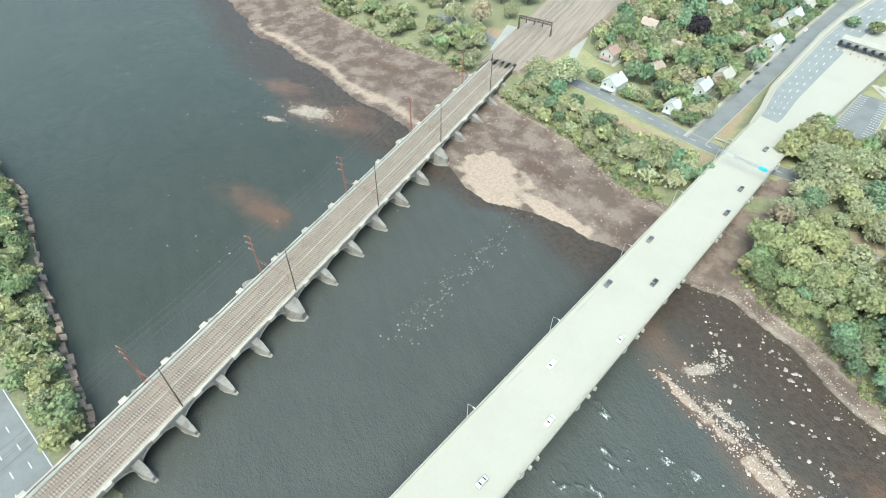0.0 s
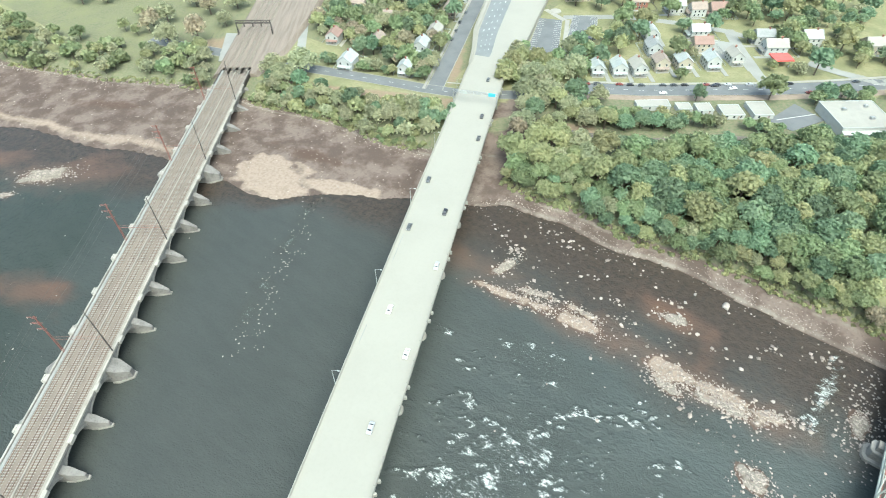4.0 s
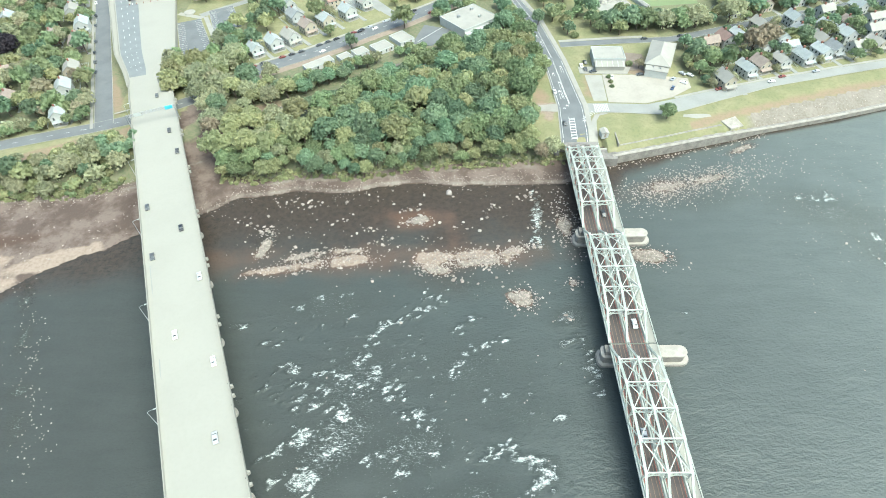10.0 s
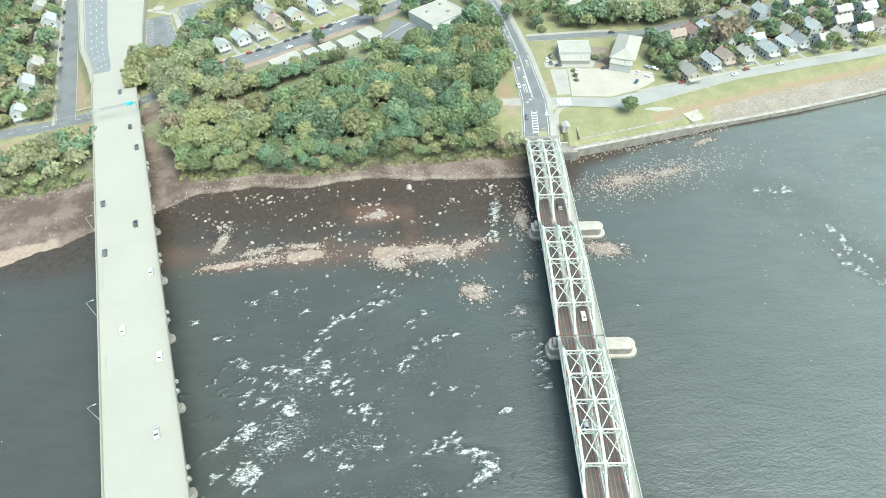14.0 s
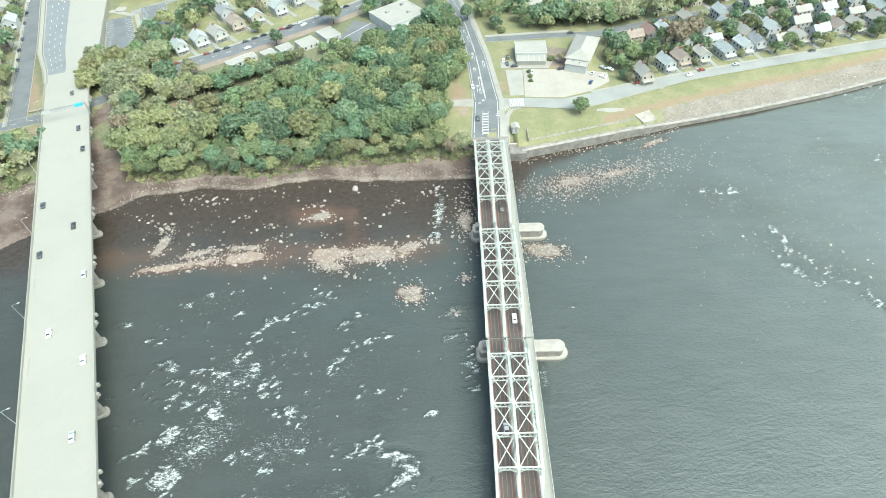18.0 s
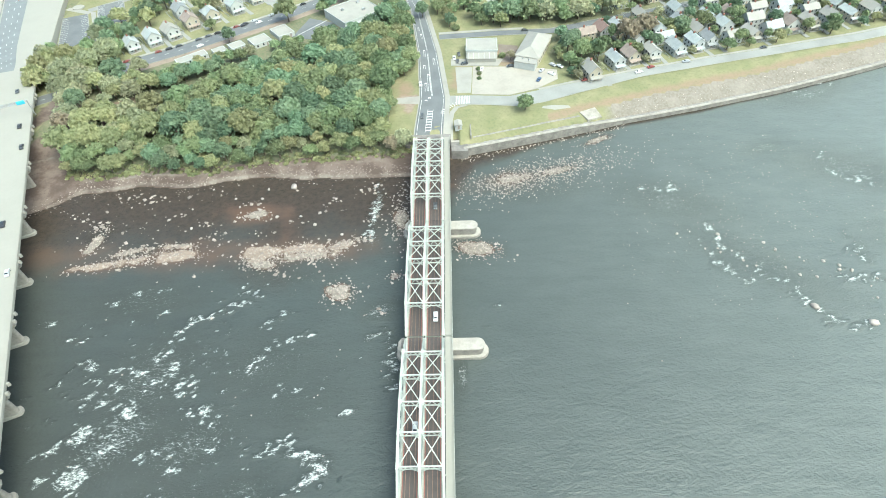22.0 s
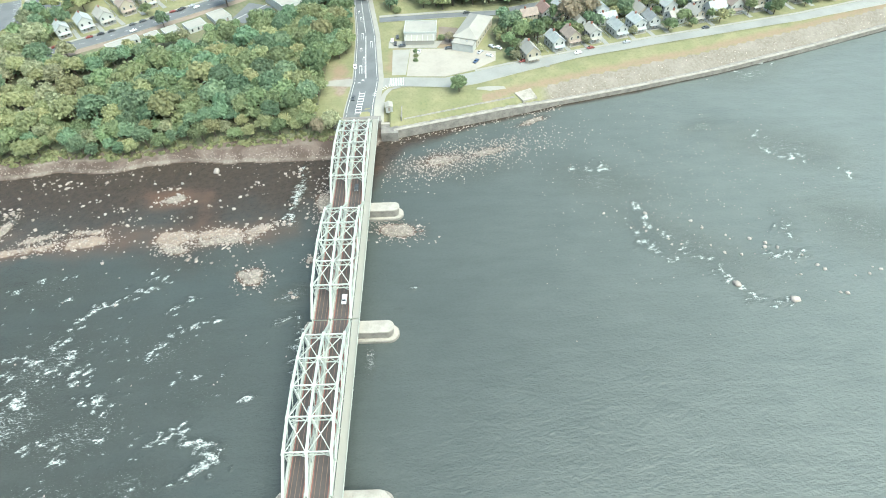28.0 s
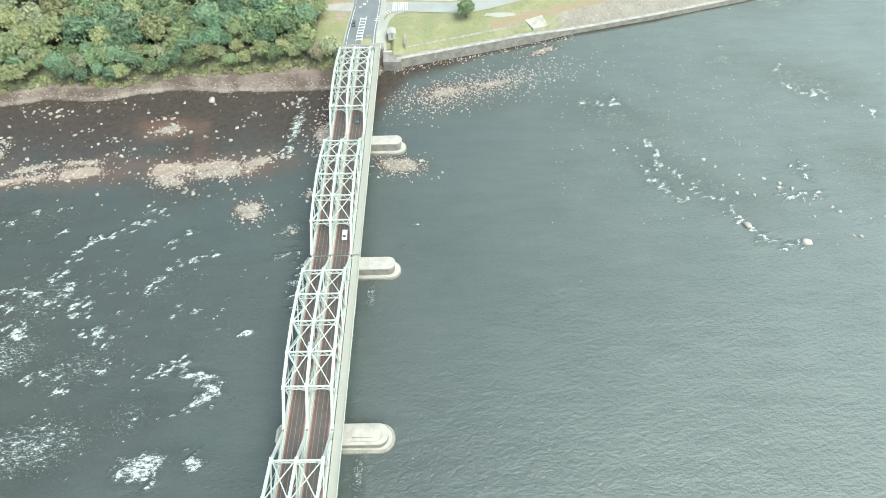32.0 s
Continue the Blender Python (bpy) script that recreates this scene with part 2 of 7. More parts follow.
# ---- building helpers ----
class Shape:
    """Collects faces of one mesh."""

    def __init__(self):
        self.v, self.f = [], []

    def add(self, verts, faces):
        k = len(self.v)
        self.v += [tuple(p) for p in verts]
        self.f += [tuple(i + k for i in q) for q in faces]
        return self

    def box(self, x0, x1, y0, y1, z0, z1):
        return self.add([(x0, y0, z0), (x1, y0, z0), (x1, y1, z0), (x0, y1, z0), (x0, y0, z1), (x1, y0, z1), (x1, y1, z1), (x0, y1, z1)],
                        [(3, 2, 1, 0), (4, 5, 6, 7), (0, 1, 5, 4), (1, 2, 6, 5), (2, 3, 7, 6), (3, 0, 4, 7)])

    def beam(self, p, q, w, h):
        p, q = Vector(p), Vector(q)
        d = (q - p).normalized()
        side = d.cross(Vector((0, 0, 1)))
        side = side.normalized() if side.length > 0.01 else Vector((1, 0, 0))
        up = side.cross(d)
        c = [side * sx * w / 2 + up * sz * h / 2 for sx, sz in ((-1, -1), (1, -1), (1, 1), (-1, 1))]
        return self.add([p + o for o in c] + [q + o for o in c], [(0, 1, 2, 3), (7, 6, 5, 4), (0, 4, 5, 1), (1, 5, 6, 2), (2, 6, 7, 3), (3, 7, 4, 0)])

    def rod(self, p, q, r0, r1=None, n=6):
        p, q = Vector(p), Vector(q)
        r1 = r0 if r1 is None else r1
        d = (q - p).normalized()
        s = d.orthogonal().normalized()
        t = d.cross(s)
        ring = [s * math.cos(2 * math.pi * i / n) + t * math.sin(2 * math.pi * i / n) for i in range(n)]
        return self.add([p + o * r0 for o in ring] + [q + o * r1 for o in ring],
                        [tuple(range(n))[::-1], tuple(range(n, 2 * n))] + [(i, (i + 1) % n, (i + 1) % n + n, i + n) for i in range(n)])

    def tube(self, pts, r, n=4):
        """A bent rod of one skin through all the points."""
        ring = [(math.cos(2 * math.pi * i / n) * r, math.sin(2 * math.pi * i / n) * r) for i in range(n)]
        faces = [(k * n + i, k * n + (i + 1) % n, (k + 1) * n + (i + 1) % n, (k + 1) * n + i) for k in range(len(pts) - 1) for i in range(n)]
        return self.add([(p[0], p[1] + u, p[2] + v) for p in pts for u, v in ring], faces + [tuple(range(n))[::-1], tuple(range((len(pts) - 1) * n, len(pts) * n))])

    def prism(self, poly, z0, z1):
        n = len(poly)
        b = [z0] * n if isinstance(z0, (int, float)) else z0
        t = [z1] * n if isinstance(z1, (int, float)) else z1
        return self.add([(x, y, z) for (x, y), z in zip(poly, b)] + [(x, y, z) for (x, y), z in zip(poly, t)],
                        [tuple(range(n))[::-1], tuple(range(n, 2 * n))] + [(i, (i + 1) % n, (i + 1) % n + n, i + n) for i in range(n)])

    def mesh(self, name, material):
        me = bpy.data.meshes.new(name)
        me.from_pydata(self.v, [], self.f)
        me.materials.append(material)
        me.update()
        return me


def part(name, shape, material, parent=None, label="", at=None):
    """One mesh object under a thing or a part; shape: a Shape or a mesh that alike pieces share."""
    ob = new(name, shape.mesh(name, material) if isinstance(shape, Shape) else shape)
    if parent:
        ob.parent = parent
    if at is not None:
        ob.matrix_basis = at
    return tagged(ob, label)


def thing(name, label, category, group="", m=None, kind=""):
    ob = new(name)
    if m is not None:
        ob.matrix_basis = m
    return tagged(ob, label, category, group, kind)


def axes(origin, u):
    """A pose whose x runs along u in the plan."""
    return Matrix.Translation((*origin, 0)) @ Matrix.Rotation(math.atan2(u[1], u[0]), 4, "Z")


def rnd(a, b):
    return random.uniform(a, b)


# ---- lie of the land ----
SHORE = [(-4000, -190), (-574, -167), (-503, -155), (-444, -133), (-403, -120), (-368, -106), (-340, -98), (-320, -93), (-295, -90), (-273, -86), (-263, -76), (-245, -63), (-230, -57),
         (-217, -45), (-197, -35), (-187, -32), (-174, -21), (-147, -15), (-117, -20), (-99, -13), (-76, -12), (-60, -15), (-10, -15), (8, -6), (14, -1), (36, 4.5), (60, 10.5), (86, 17.5), (103, 23), (120, 27), (147, 33.5), (198, 47.5), (252, 65.5), (320, 90), (4000, 1400)]
BANK = [(-4000, -140), (-528, -105), (-489, -89), (-447, -74), (-417, -56), (-383, -43), (-340, -34), (-299, -22), (-261, -21), (-230, -12), (-212, 4), (-197, 8), (-186, -10), (-170, -13), (-147, -8), (-118, -12), (-90, -6), (-62, -4),
        (-33, -3), (0, -2), (12, 6), (36, 11), (60, 17), (86, 27), (120, 38), (185, 56), (252, 78), (320, 102), (4000, 1412)]
NJ = [(-4000, -420), (-600, -350), (-388, -307), (-369, -297), (-305, -286), (-262, -276), (-221, -266), (-195, -258), (-120, -262), (4000, -400)]
NOISE = np.random.RandomState(3)
LATTICE = NOISE.rand(256, 256)


def value_noise(x, y, scale):
    x, y = np.asarray(x, float) / scale, np.asarray(y, float) / scale
    i, j = np.floor(x).astype(int), np.floor(y).astype(int)
    u, v = x - i, y - j
    u, v = u * u * (3 - 2 * u), v * v * (3 - 2 * v)
    g = lambda a, b: LATTICE[a % 256, b % 256]
    return (g(i, j) * (1 - u) + g(i + 1, j) * u) * (1 - v) + (g(i, j + 1) * (1 - u) + g(i + 1, j + 1) * u) * v


def fractal(x, y, scale):
    return value_noise(x, y, scale) * 0.5 + value_noise(x, y, scale / 2.1) * 0.28 + value_noise(x, y, scale / 4.3) * 0.15 + value_noise(x, y, scale / 9.1) * 0.07 - 0.5


def lerp(table, x):
    return np.interp(x, [p[0] for p in table], [p[1] for p in table])


def mound(x, y, cx, cy, rx, ry, turn=0.0):
    x, y = np.asarray(x, float), np.asarray(y, float)
    out = np.zeros(x.shape)
    near = np.hypot(x - cx, y - cy) < 2.6 * max(rx, ry)
    if not near.any():
        return out
    x, y = x[near], y[near]
    a = radians(turn)
    dx, dy = x - cx, y - cy
    p, q = dx * math.cos(a) + dy * math.sin(a), -dx * math.sin(a) + dy * math.cos(a)
    out[near] = np.clip(1.25 - np.sqrt((p / rx) ** 2 + (q / ry) ** 2) * (1 + 1.1 * fractal(x, y, 13.0)) + 0.8 * fractal(x + 91, y, 6.0), 0, 1)
    return out


# bars of sand and stones: centre, radii, turn, how stony
BARS = [(-150, -70, 13, 3.0, 8, 0.3), (-131, -66.5, 17, 5.2, 10, 0.4), (-113, -64.5, 16, 5.2, 4, 0.2), (-134, -61.5, 13, 4.0, 15, 1.0), (-114, -59, 9, 2.2, 0, 1.0), (-154, -55, 4, 9, -10, 0.9),
        (-74, -64.5, 14, 5.4, 5, 0.25), (-57, -63, 15, 5.0, 5, 0.45), (-75, -71, 9, 4.2, -15, 1.0), (-54, -66.5, 15, 5.4, 5, 1.0), (-39, -61.5, 9, 3.0, 20, 1.0), (-37, -88.5, 8, 6.5, 0, 1.0), (-83, -40, 6, 3, 10, 1.0), (-14, -46, 4, 7, 0, 1.0), (-15, -80, 3.5, 3, 0, 1.0),
        (18.8, -65.5, 13, 6.4, -15, 1.0), (40, -20, 13, 4.0, 10, 0.9), (63, -15, 12, 3.0, 12, 0.9), (86, 8, 9, 2.5, 25, 0.9), (-385, -145, 16, 7, 45, 1.0), (-388, -168, 9, 3, 40, 0.8)]


def upland(x):
    return np.interp(x, [-460, -360, -290, -240, 4000], [5.5, 6.0, 7.2, 8.0, 8.0])


def height(x, y):
    """Height of the ground, and of the river bed, in metres above the water."""
    x, y = np.asarray(x, float), np.asarray(y, float)
    wob = fractal(x, y, 30.0)
    d = y - lerp(SHORE, x) + np.where(x > 14, -1.6, wob * 9.0)
    w = np.maximum(lerp(BANK, x) - lerp(SHORE, x), 6.0)
    up = upland(x)
    mud = np.clip(d / w, 0, 1)
    walled = np.interp(x, [80, 106], [1, 0])
    low = np.where(x > 14, (2.0 + 4.6 * mud) * (1 - walled) + (4.7 + 2.1 * mud) * walled, 2.6 * mud ** 0.8 + 0.25)
    rise = np.clip((d - w) / np.where(x > 14, 8.0, 16.0), 0, 1)
    rise = rise * rise * (3 - 2 * rise)
    land = np.where(d > 0, low + (up - low) * rise * np.where(d > w, 1, 0), 0)
    bed = -np.clip(-d * 0.035, 0.25, 3.0)
    rough = fractal(x, y + 57, 4.5)
    for cx, cy, rx, ry, turn, _ in BARS:
        bed = np.maximum(bed, -0.5 + 0.85 * mound(x, y, cx, cy, rx, ry, turn) + 0.25 * wob + 0.45 * rough)
    z = np.where(d > 0, land, bed)
    e = lerp(NJ, x) + 3 * wob - y
    z = np.where(e > 0, np.clip(0.5 + e * 1.2, 0, 6.0), z)
    return z + np.where(z > 0.3, 0.5 * wob, 0)


NEAR = {}


def ground_at(x, y):
    """The ground's height, between the corners of a half-metre net that is kept."""
    key = (round(x * 2), round(y * 2))
    if key not in NEAR:
        NEAR[key] = float(height(key[0] / 2, key[1] / 2))
    return NEAR[key]


def lines(fine0, fine1, step, far):
    mid = list(np.arange(fine0, fine1 + 0.01, step))
    lo = [fine0 - step * 1.6 ** k * 3 for k in range(1, 16)]
    hi = [fine1 + step * 1.6 ** k * 3 for k in range(1, 16)]
    return np.array(sorted(v for v in lo if v > -far) + mid + [v for v in hi if v < far])


def sheet(name, xs, ys, zfun, material, masks, smooth=True):
    X, Y = np.meshgrid(xs, ys)
    Z = zfun(X, Y)
    nx, ny = len(xs), len(ys)
    me = bpy.data.meshes.new(name)
    i = np.arange(nx * ny).reshape(ny, nx)
    quads = np.stack([i[:-1, :-1], i[:-1, 1:], i[1:, 1:], i[1:, :-1]], -1).reshape(-1, 4)
    me.vertices.add(nx * ny)
    me.vertices.foreach_set("co", np.stack([X, Y, Z], -1).ravel())
    me.loops.add(quads.size)
    me.loops.foreach_set("vertex_index", quads.ravel())
    me.polygons.add(len(quads))
    me.polygons.foreach_set("loop_start", np.arange(0, quads.size, 4))
    me.polygons.foreach_set("use_smooth", np.full(len(quads), smooth))
    me.update()
    for key, fun in masks.items():
        att = me.attributes.new(key, "FLOAT", "POINT")
        att.data.foreach_set("value", np.clip(fun(X, Y, Z), 0, 1).astype(np.float32).ravel())
    me.materials.append(material)
    return tagged(new(name, me), kind="structure")


def ragged(t, mask, noise_fac, amount=0.5, soft=0.12):
    f = math_node(t, "ADD", mask, math_node(t, "MULTIPLY", math_node(t, "SUBTRACT", noise_fac, 0.5), amount))
    return ramp(t, f, 0.5 - soft, 0.5 + soft)


def ground_material():
    m, t, p, link = nodes_of("ground_cover")
    n0, n1, n2, n3 = noise_node(t, 0.02, 5), noise_node(t, 0.09, 6), noise_node(t, 0.7, 5), noise_node(t, 3.0, 3)
    grass = mix_node(t, ramp(t, n1, 0.35, 0.7), (0.190, 0.192, 0.100), (0.250, 0.234, 0.134))
    grass = mix_node(t, math_node(t, "MULTIPLY", ramp(t, n2, 0.45, 0.75), 0.5), grass, (0.12, 0.135, 0.07))
    scrub = mix_node(t, ramp(t, n2, 0.35, 0.65), (0.13, 0.145, 0.08), (0.18, 0.17, 0.11))
    mud = mix_node(t, ramp(t, n1, 0.4, 0.62), (0.088, 0.066, 0.055), (0.165, 0.130, 0.109))
    mud = mix_node(t, math_node(t, "MULTIPLY", ramp(t, n2, 0.52, 0.7), 0.6), mud, (0.09, 0.06, 0.048))
    mud = mix_node(t, math_node(t, "MULTIPLY", ramp(t, n3, 0.6, 0.75), 0.35), mud, (0.30, 0.255, 0.215))
    sand = mix_node(t, ramp(t, n2, 0.35, 0.75), (0.285, 0.227, 0.182), (0.215, 0.168, 0.132))
    stone = mix_node(t, ramp(t, n2, 0.38, 0.66), (0.228, 0.203, 0.168), (0.178, 0.158, 0.130))
    stone = mix_node(t, math_node(t, "MULTIPLY", ramp(t, n1, 0.42, 0.68), 0.5), stone, (0.285, 0.262, 0.224))
    earth = mix_node(t, ramp(t, n2, 0.4, 0.7), (0.245, 0.183, 0.128), (0.205, 0.172, 0.108))
    col = mix_node(t, ragged(t, attribute(t, "scrub"), n1), grass, scrub)
    col = mix_node(t, ragged(t, attribute(t, "earth"), n1, 0.7, 0.25), col, earth)
    col = mix_node(t, ragged(t, attribute(t, "mud"), n1, 0.35), col, mud)
    col = mix_node(t, ragged(t, attribute(t, "stone"), n1, 0.4, 0.18), col, stone)
    col = mix_node(t, ragged(t, attribute(t, "sand"), n1, 0.75, 0.16), col, sand)
    wet = ragged(t, attribute(t, "wet"), n2, 0.4, 0.2)
    col = mix_node(t, wet, col, (0.085, 0.058, 0.045))
    link(col, p.inputs["Base Color"])
    p.inputs["Roughness"].default_value = 0.95
    p.inputs["Specular IOR Level"].default_value = 0.2
    h = math_node(t, "ADD", n2, math_node(t, "MULTIPLY", n3, 0.5))
    link(bump(t, h, 0.7, 0.25), p.inputs["Normal"])
    return m


def on_pa(x, y):
    return y - lerp(SHORE, x) + fractal(x, y, 30.0) * np.where(x > 14, 0.0, 9.0)


def mask_mud(x, y, z):
    d, w = on_pa(x, y), np.maximum(lerp(BANK, x) - lerp(SHORE, x), 6.0)
    low = np.where(x > 14, 0, np.clip((w + 3 - d) / 6 + 0.5, 0, 1) * (y > -215))
    path = np.maximum(mound(x, y, -197, 20, 16, 48, -24), mound(x, y, -212, 52, 12, 30, -24))
    return np.maximum(np.maximum(low, path), (z < 0.35) * 1.0)


def mask_sand(x, y, z):
    s = np.zeros_like(x)
    for cx, cy, rx, ry, turn, stony in BARS:
        if stony < 0.5:
            s = np.maximum(s, 1.3 * mound(x, y, cx, cy, rx * 1.05, ry * 1.05, turn) * (z > 0.0))
    s = np.maximum(s, mound(x, y, -285, -77, 33, 17, -8) * 1.1)
    s = np.maximum(s, mound(x, y, -250, -61.5, 24, 7, 20) * 1.1)
    d = on_pa(x, y)
    s = np.maximum(s, np.clip(1 - abs(d - 7) / 10, 0, 1) * 0.66 * ((x < -342) & (x > -520)))
    s = np.maximum(s, mound(x, y, -12, 41, 9, 7, 0) * 0.9)
    return s


def mask_stone(x, y, z):
    d = on_pa(x, y)
    w = np.maximum(lerp(BANK, x) - lerp(SHORE, x), 6.0)
    s = np.where((x > 14) & (d > -1) & (d < w + 1.0), 1.0, 0) * np.interp(x, [84, 108], [0, 1])
    for cx, cy, rx, ry, turn, stony in BARS:
        s = np.maximum(s, mound(x, y, cx, cy, rx, ry, turn) * stony * (z > -0.3))
    s = np.maximum(s, np.clip(1 - abs(d - w + 1) / 3.5, 0, 1) * 0.52 * (x < 14))
    s = np.maximum(s, np.clip(1 - abs(d - 1) / 4.0, 0, 1) * 0.54 * ((x < 14) & (x > -190)))
    return s


def mask_earth(x, y, z):
    d = y - lerp(SHORE, x)
    w = lerp(BANK, x) - lerp(SHORE, x)
    s = np.where(x > 62, np.clip(1 - abs(d - w - 3.0) / 6.5, 0, 1), 0) * 0.8
    s = np.maximum(s, np.where((x < -235) & (x > -352), np.clip(1 - abs(y - (0.42 * x + 134)) / 7.0, 0, 1), 0))
    s = np.maximum(s, mound(x, y, -138, 55, 38, 5.0, 36) * 0.9)
    s = np.maximum(s, mound(x, y, -172, 47, 18, 10, 10))
    s = np.maximum(s, mound(x, y, -290, 10, 50, 7, 21) * 0.8)
    s = np.maximum(s, mound(x, y, -271, 68, 34, 4.5, -63))
    s = np.maximum(s, mound(x, y, -425, 0, 18, 30, -36) * 0.7)
    s = np.maximum(s, mound(x, y, 16, 62, 8, 18, 0) * 0.75)
    s = np.maximum(s, mound(x, y, -14, 50, 6, 14, 0) * 0.85)
    s = np.maximum(s, mound(x, y, 46, 88, 9, 16, 0))
    s = np.maximum(s, mound(x, y, 46, 77, 14, 8, -10))
    return s


def mask_scrub(x, y, z):
    d = on_pa(x, y)
    w = lerp(BANK, x) - lerp(SHORE, x)
    wood = ((x > -215) & (x < -22) & (d > w - 2) & (y < 150 + 0.6 * x + 60)).astype(float)
    strip = ((x < -225) & (d > w) & (d < w + 22)).astype(float)
    town = ((x < -262) & (y > 40) & (x > -400)) | ((x + 0.746 * y < -400) & (y > -60)) | ((x > 70) & (y > 0.22 * x + 48))
    return np.maximum(np.maximum(wood, strip), np.maximum(town * 0.55, (y < -255) * 1.0))


def mask_wet(x, y, z):
    d = on_pa(x, y)
    s = np.clip(1.0 - z / 0.28, 0, 1) * 0.9
    s = np.maximum(s, mound(x, y, -283, -52, 36, 7, 14) * 0.72)
    return np.maximum(s, mound(x, y, -420, -88, 40, 7, 28) * 0.62)


def finer(v, lo, hi, step):
    """The same net lines, closer together over one stretch."""
    return np.array([u for u in v if u < lo] + list(np.arange(lo, hi, step)) + [u for u in v if u > hi + 0.4])


ground = sheet("ground", finer(lines(-580, 330, 2.0, 3900), -172, 100, 1.0), finer(lines(-330, 330, 2.0, 3900), -98, -8, 1.0), height, ground_material(),
               {"mud": mask_mud, "sand": mask_sand, "stone": mask_stone, "earth": mask_earth, "scrub": mask_scrub, "wet": mask_wet})

# rapids: broad stretches (centre, radii, turn, strength), then single breaking waves and chains of them
RAPIDS = [(-104, -126, 26, 20, 55, 0.72), (-108, -150, 26, 15, 40, 0.80), (-82, -152, 26, 14, 20, 0.72), (-88, -178, 34, 15, 10, 0.82), (-60, -170, 18, 12, 20, 0.66), (-62, -122, 30, 20, 0, 0.58), (-118, -90, 28, 12, 0, 0.60), (-48, -138, 24, 16, 0, 0.55), (-26, -40, 3.5, 16, -4, 0.95), (-27, -58, 5, 6, 20, 0.85),
          (-20, -98, 9, 5, 20, 0.85), (-13, -122, 3.5, 12, 0, 0.8), (12, -128, 2.2, 9, 0, 0.95), (12, -188, 2.2, 9, 0, 0.95), (-153, -52, 5, 9, -10, 0.8), (-60, -80, 30, 7, 0, 0.55), (112, -40, 30, 14, -25, 0.66), (140, -80, 40, 12, -38, 0.62), (205, -20, 34, 16, -20, 0.68), (215, 45, 28, 10, 18, 0.72), (170, -2, 14, 5, 20, 0.72),
          (215, -75, 30, 18, -35, 0.66), (60, -30, 30, 8, 12, 0.55), (-41, -156.5, 9, 1.8, -4, 1.2), (-38, -164, 7, 2.2, 28, 1.15), (-252, -84, 3, 8, 20, 0.72), (-243, -104, 3, 10, 10, 0.75), (-232, -128, 6, 4, 30, 0.75), (-226, -142, 4, 9, 25, 0.7), (-196, -238, 6, 14, 36, 0.5), (-51, -184, 9, 4.5, 20, 1.2), (-36, -184, 4, 2.5, 20, 1.2), (-118, -163, 8, 4, 25, 1.05)]
# the largest breakers
RAPIDS += [(-36, -161, 4.5, 1.7, -30, 1.5), (-39, -164.5, 4.2, 1.4, 25, 1.4), (-44, -156.5, 5.5, 1.0, 5, 1.3), (-80, -140, 2.4, 1.6, 20, 1.5), (-108, -139, 2.6, 1.8, 30, 1.5), (-116, -162, 3.8, 2.0, 25, 1.6), (-119, -147, 3.2, 1.6, 30, 1.5), (-28, -141, 2.4, 1.3, 10, 1.5), (27.5, -97, 1.8, 1.0, 0, 1.35), (21.5, -107.5, 1.0, 0.8, 0, 1.3)]
CRESTS = [(-108, -138), (-108, -141), (-120, -146), (-121, -150), (-127, -152), (-116, -161), (-116, -163), (-117, -166), (-89, -154), (-86, -159), (-97, -156), (-80, -139), (-77, -143), (-111, -141), (-118, -134), (-123, -134), (-87, -139), (-91, -131), (-86, -131), (-117, -122),
          (-115, -130), (-28, -141), (-52, -132), (-110, -124), (-98, -121), (-90, -126), (-99, -126), (-78, -86), (-114, -85), (-122, -86), (-131, -91), (-108, -95), (-96, -100), (-129, -122), (-125, -127), (-131, -118), (-140, -108), (-154, -99), (-132, -155), (-109, -153), (-74, -154), (-53, -182), (-38, -182), (-55, -186)]
CHAINS = [((-103, -119), (-99, -110), (-98, -104), (-93, -100), (-83, -96), (-77, -93), (-73, -89), (-71, -83)), ((-131, -153), (-122, -149), (-117, -145)), ((-50, -157), (-43, -156), (-38, -158), (-33, -161), (-35, -164), (-41, -165), (-45, -167)), ((-61, -154), (-53, -154), (-46, -150)),
          ((-67, -107), (-62, -101), (-57, -96)), ((-67, -126), (-66, -120), (-58, -112), (-47, -109)), ((-130, -166), (-125, -162), (-116, -161)), ((-14, -132), (-15, -125), (-16, -108), (-26, -111)), ((-60, -182), (-54, -186), (-48, -190), (-45, -186)), ((-27, -18), (-25, -30), (-26, -42), (-28, -56))]
FAR_CHAINS = [((118, -65), (120, -75), (123, -79), (127, -85), (133, -90)), ((135, -82), (141, -87), (147, -95), (150, -102), (157, -111), (168, -110)), ((123, -52), (126, -61), (126, -69), (133, -76)), ((195, -7), (198, -13)), ((192, -18), (197, -27), (206, -30), (213, -37)), ((222, -37), (226, -47)),
              ((184, -65), (182, -74), (183, -81)), ((112, -25), (117, -32), (100, -29)), ((167, -84), (173, -90), (183, -88)), ((196, 50), (214, 57), (232, 56))]
wave_rng = random.Random(8)
for cx, cy in CRESTS:
    for _ in range(5):
        RAPIDS.append((cx + wave_rng.gauss(0, 1.9), cy + wave_rng.gauss(0, 1.3), wave_rng.uniform(1.2, 3.0), wave_rng.uniform(0.6, 1.2), wave_rng.uniform(-5, 55), wave_rng.uniform(0.95, 1.45)))
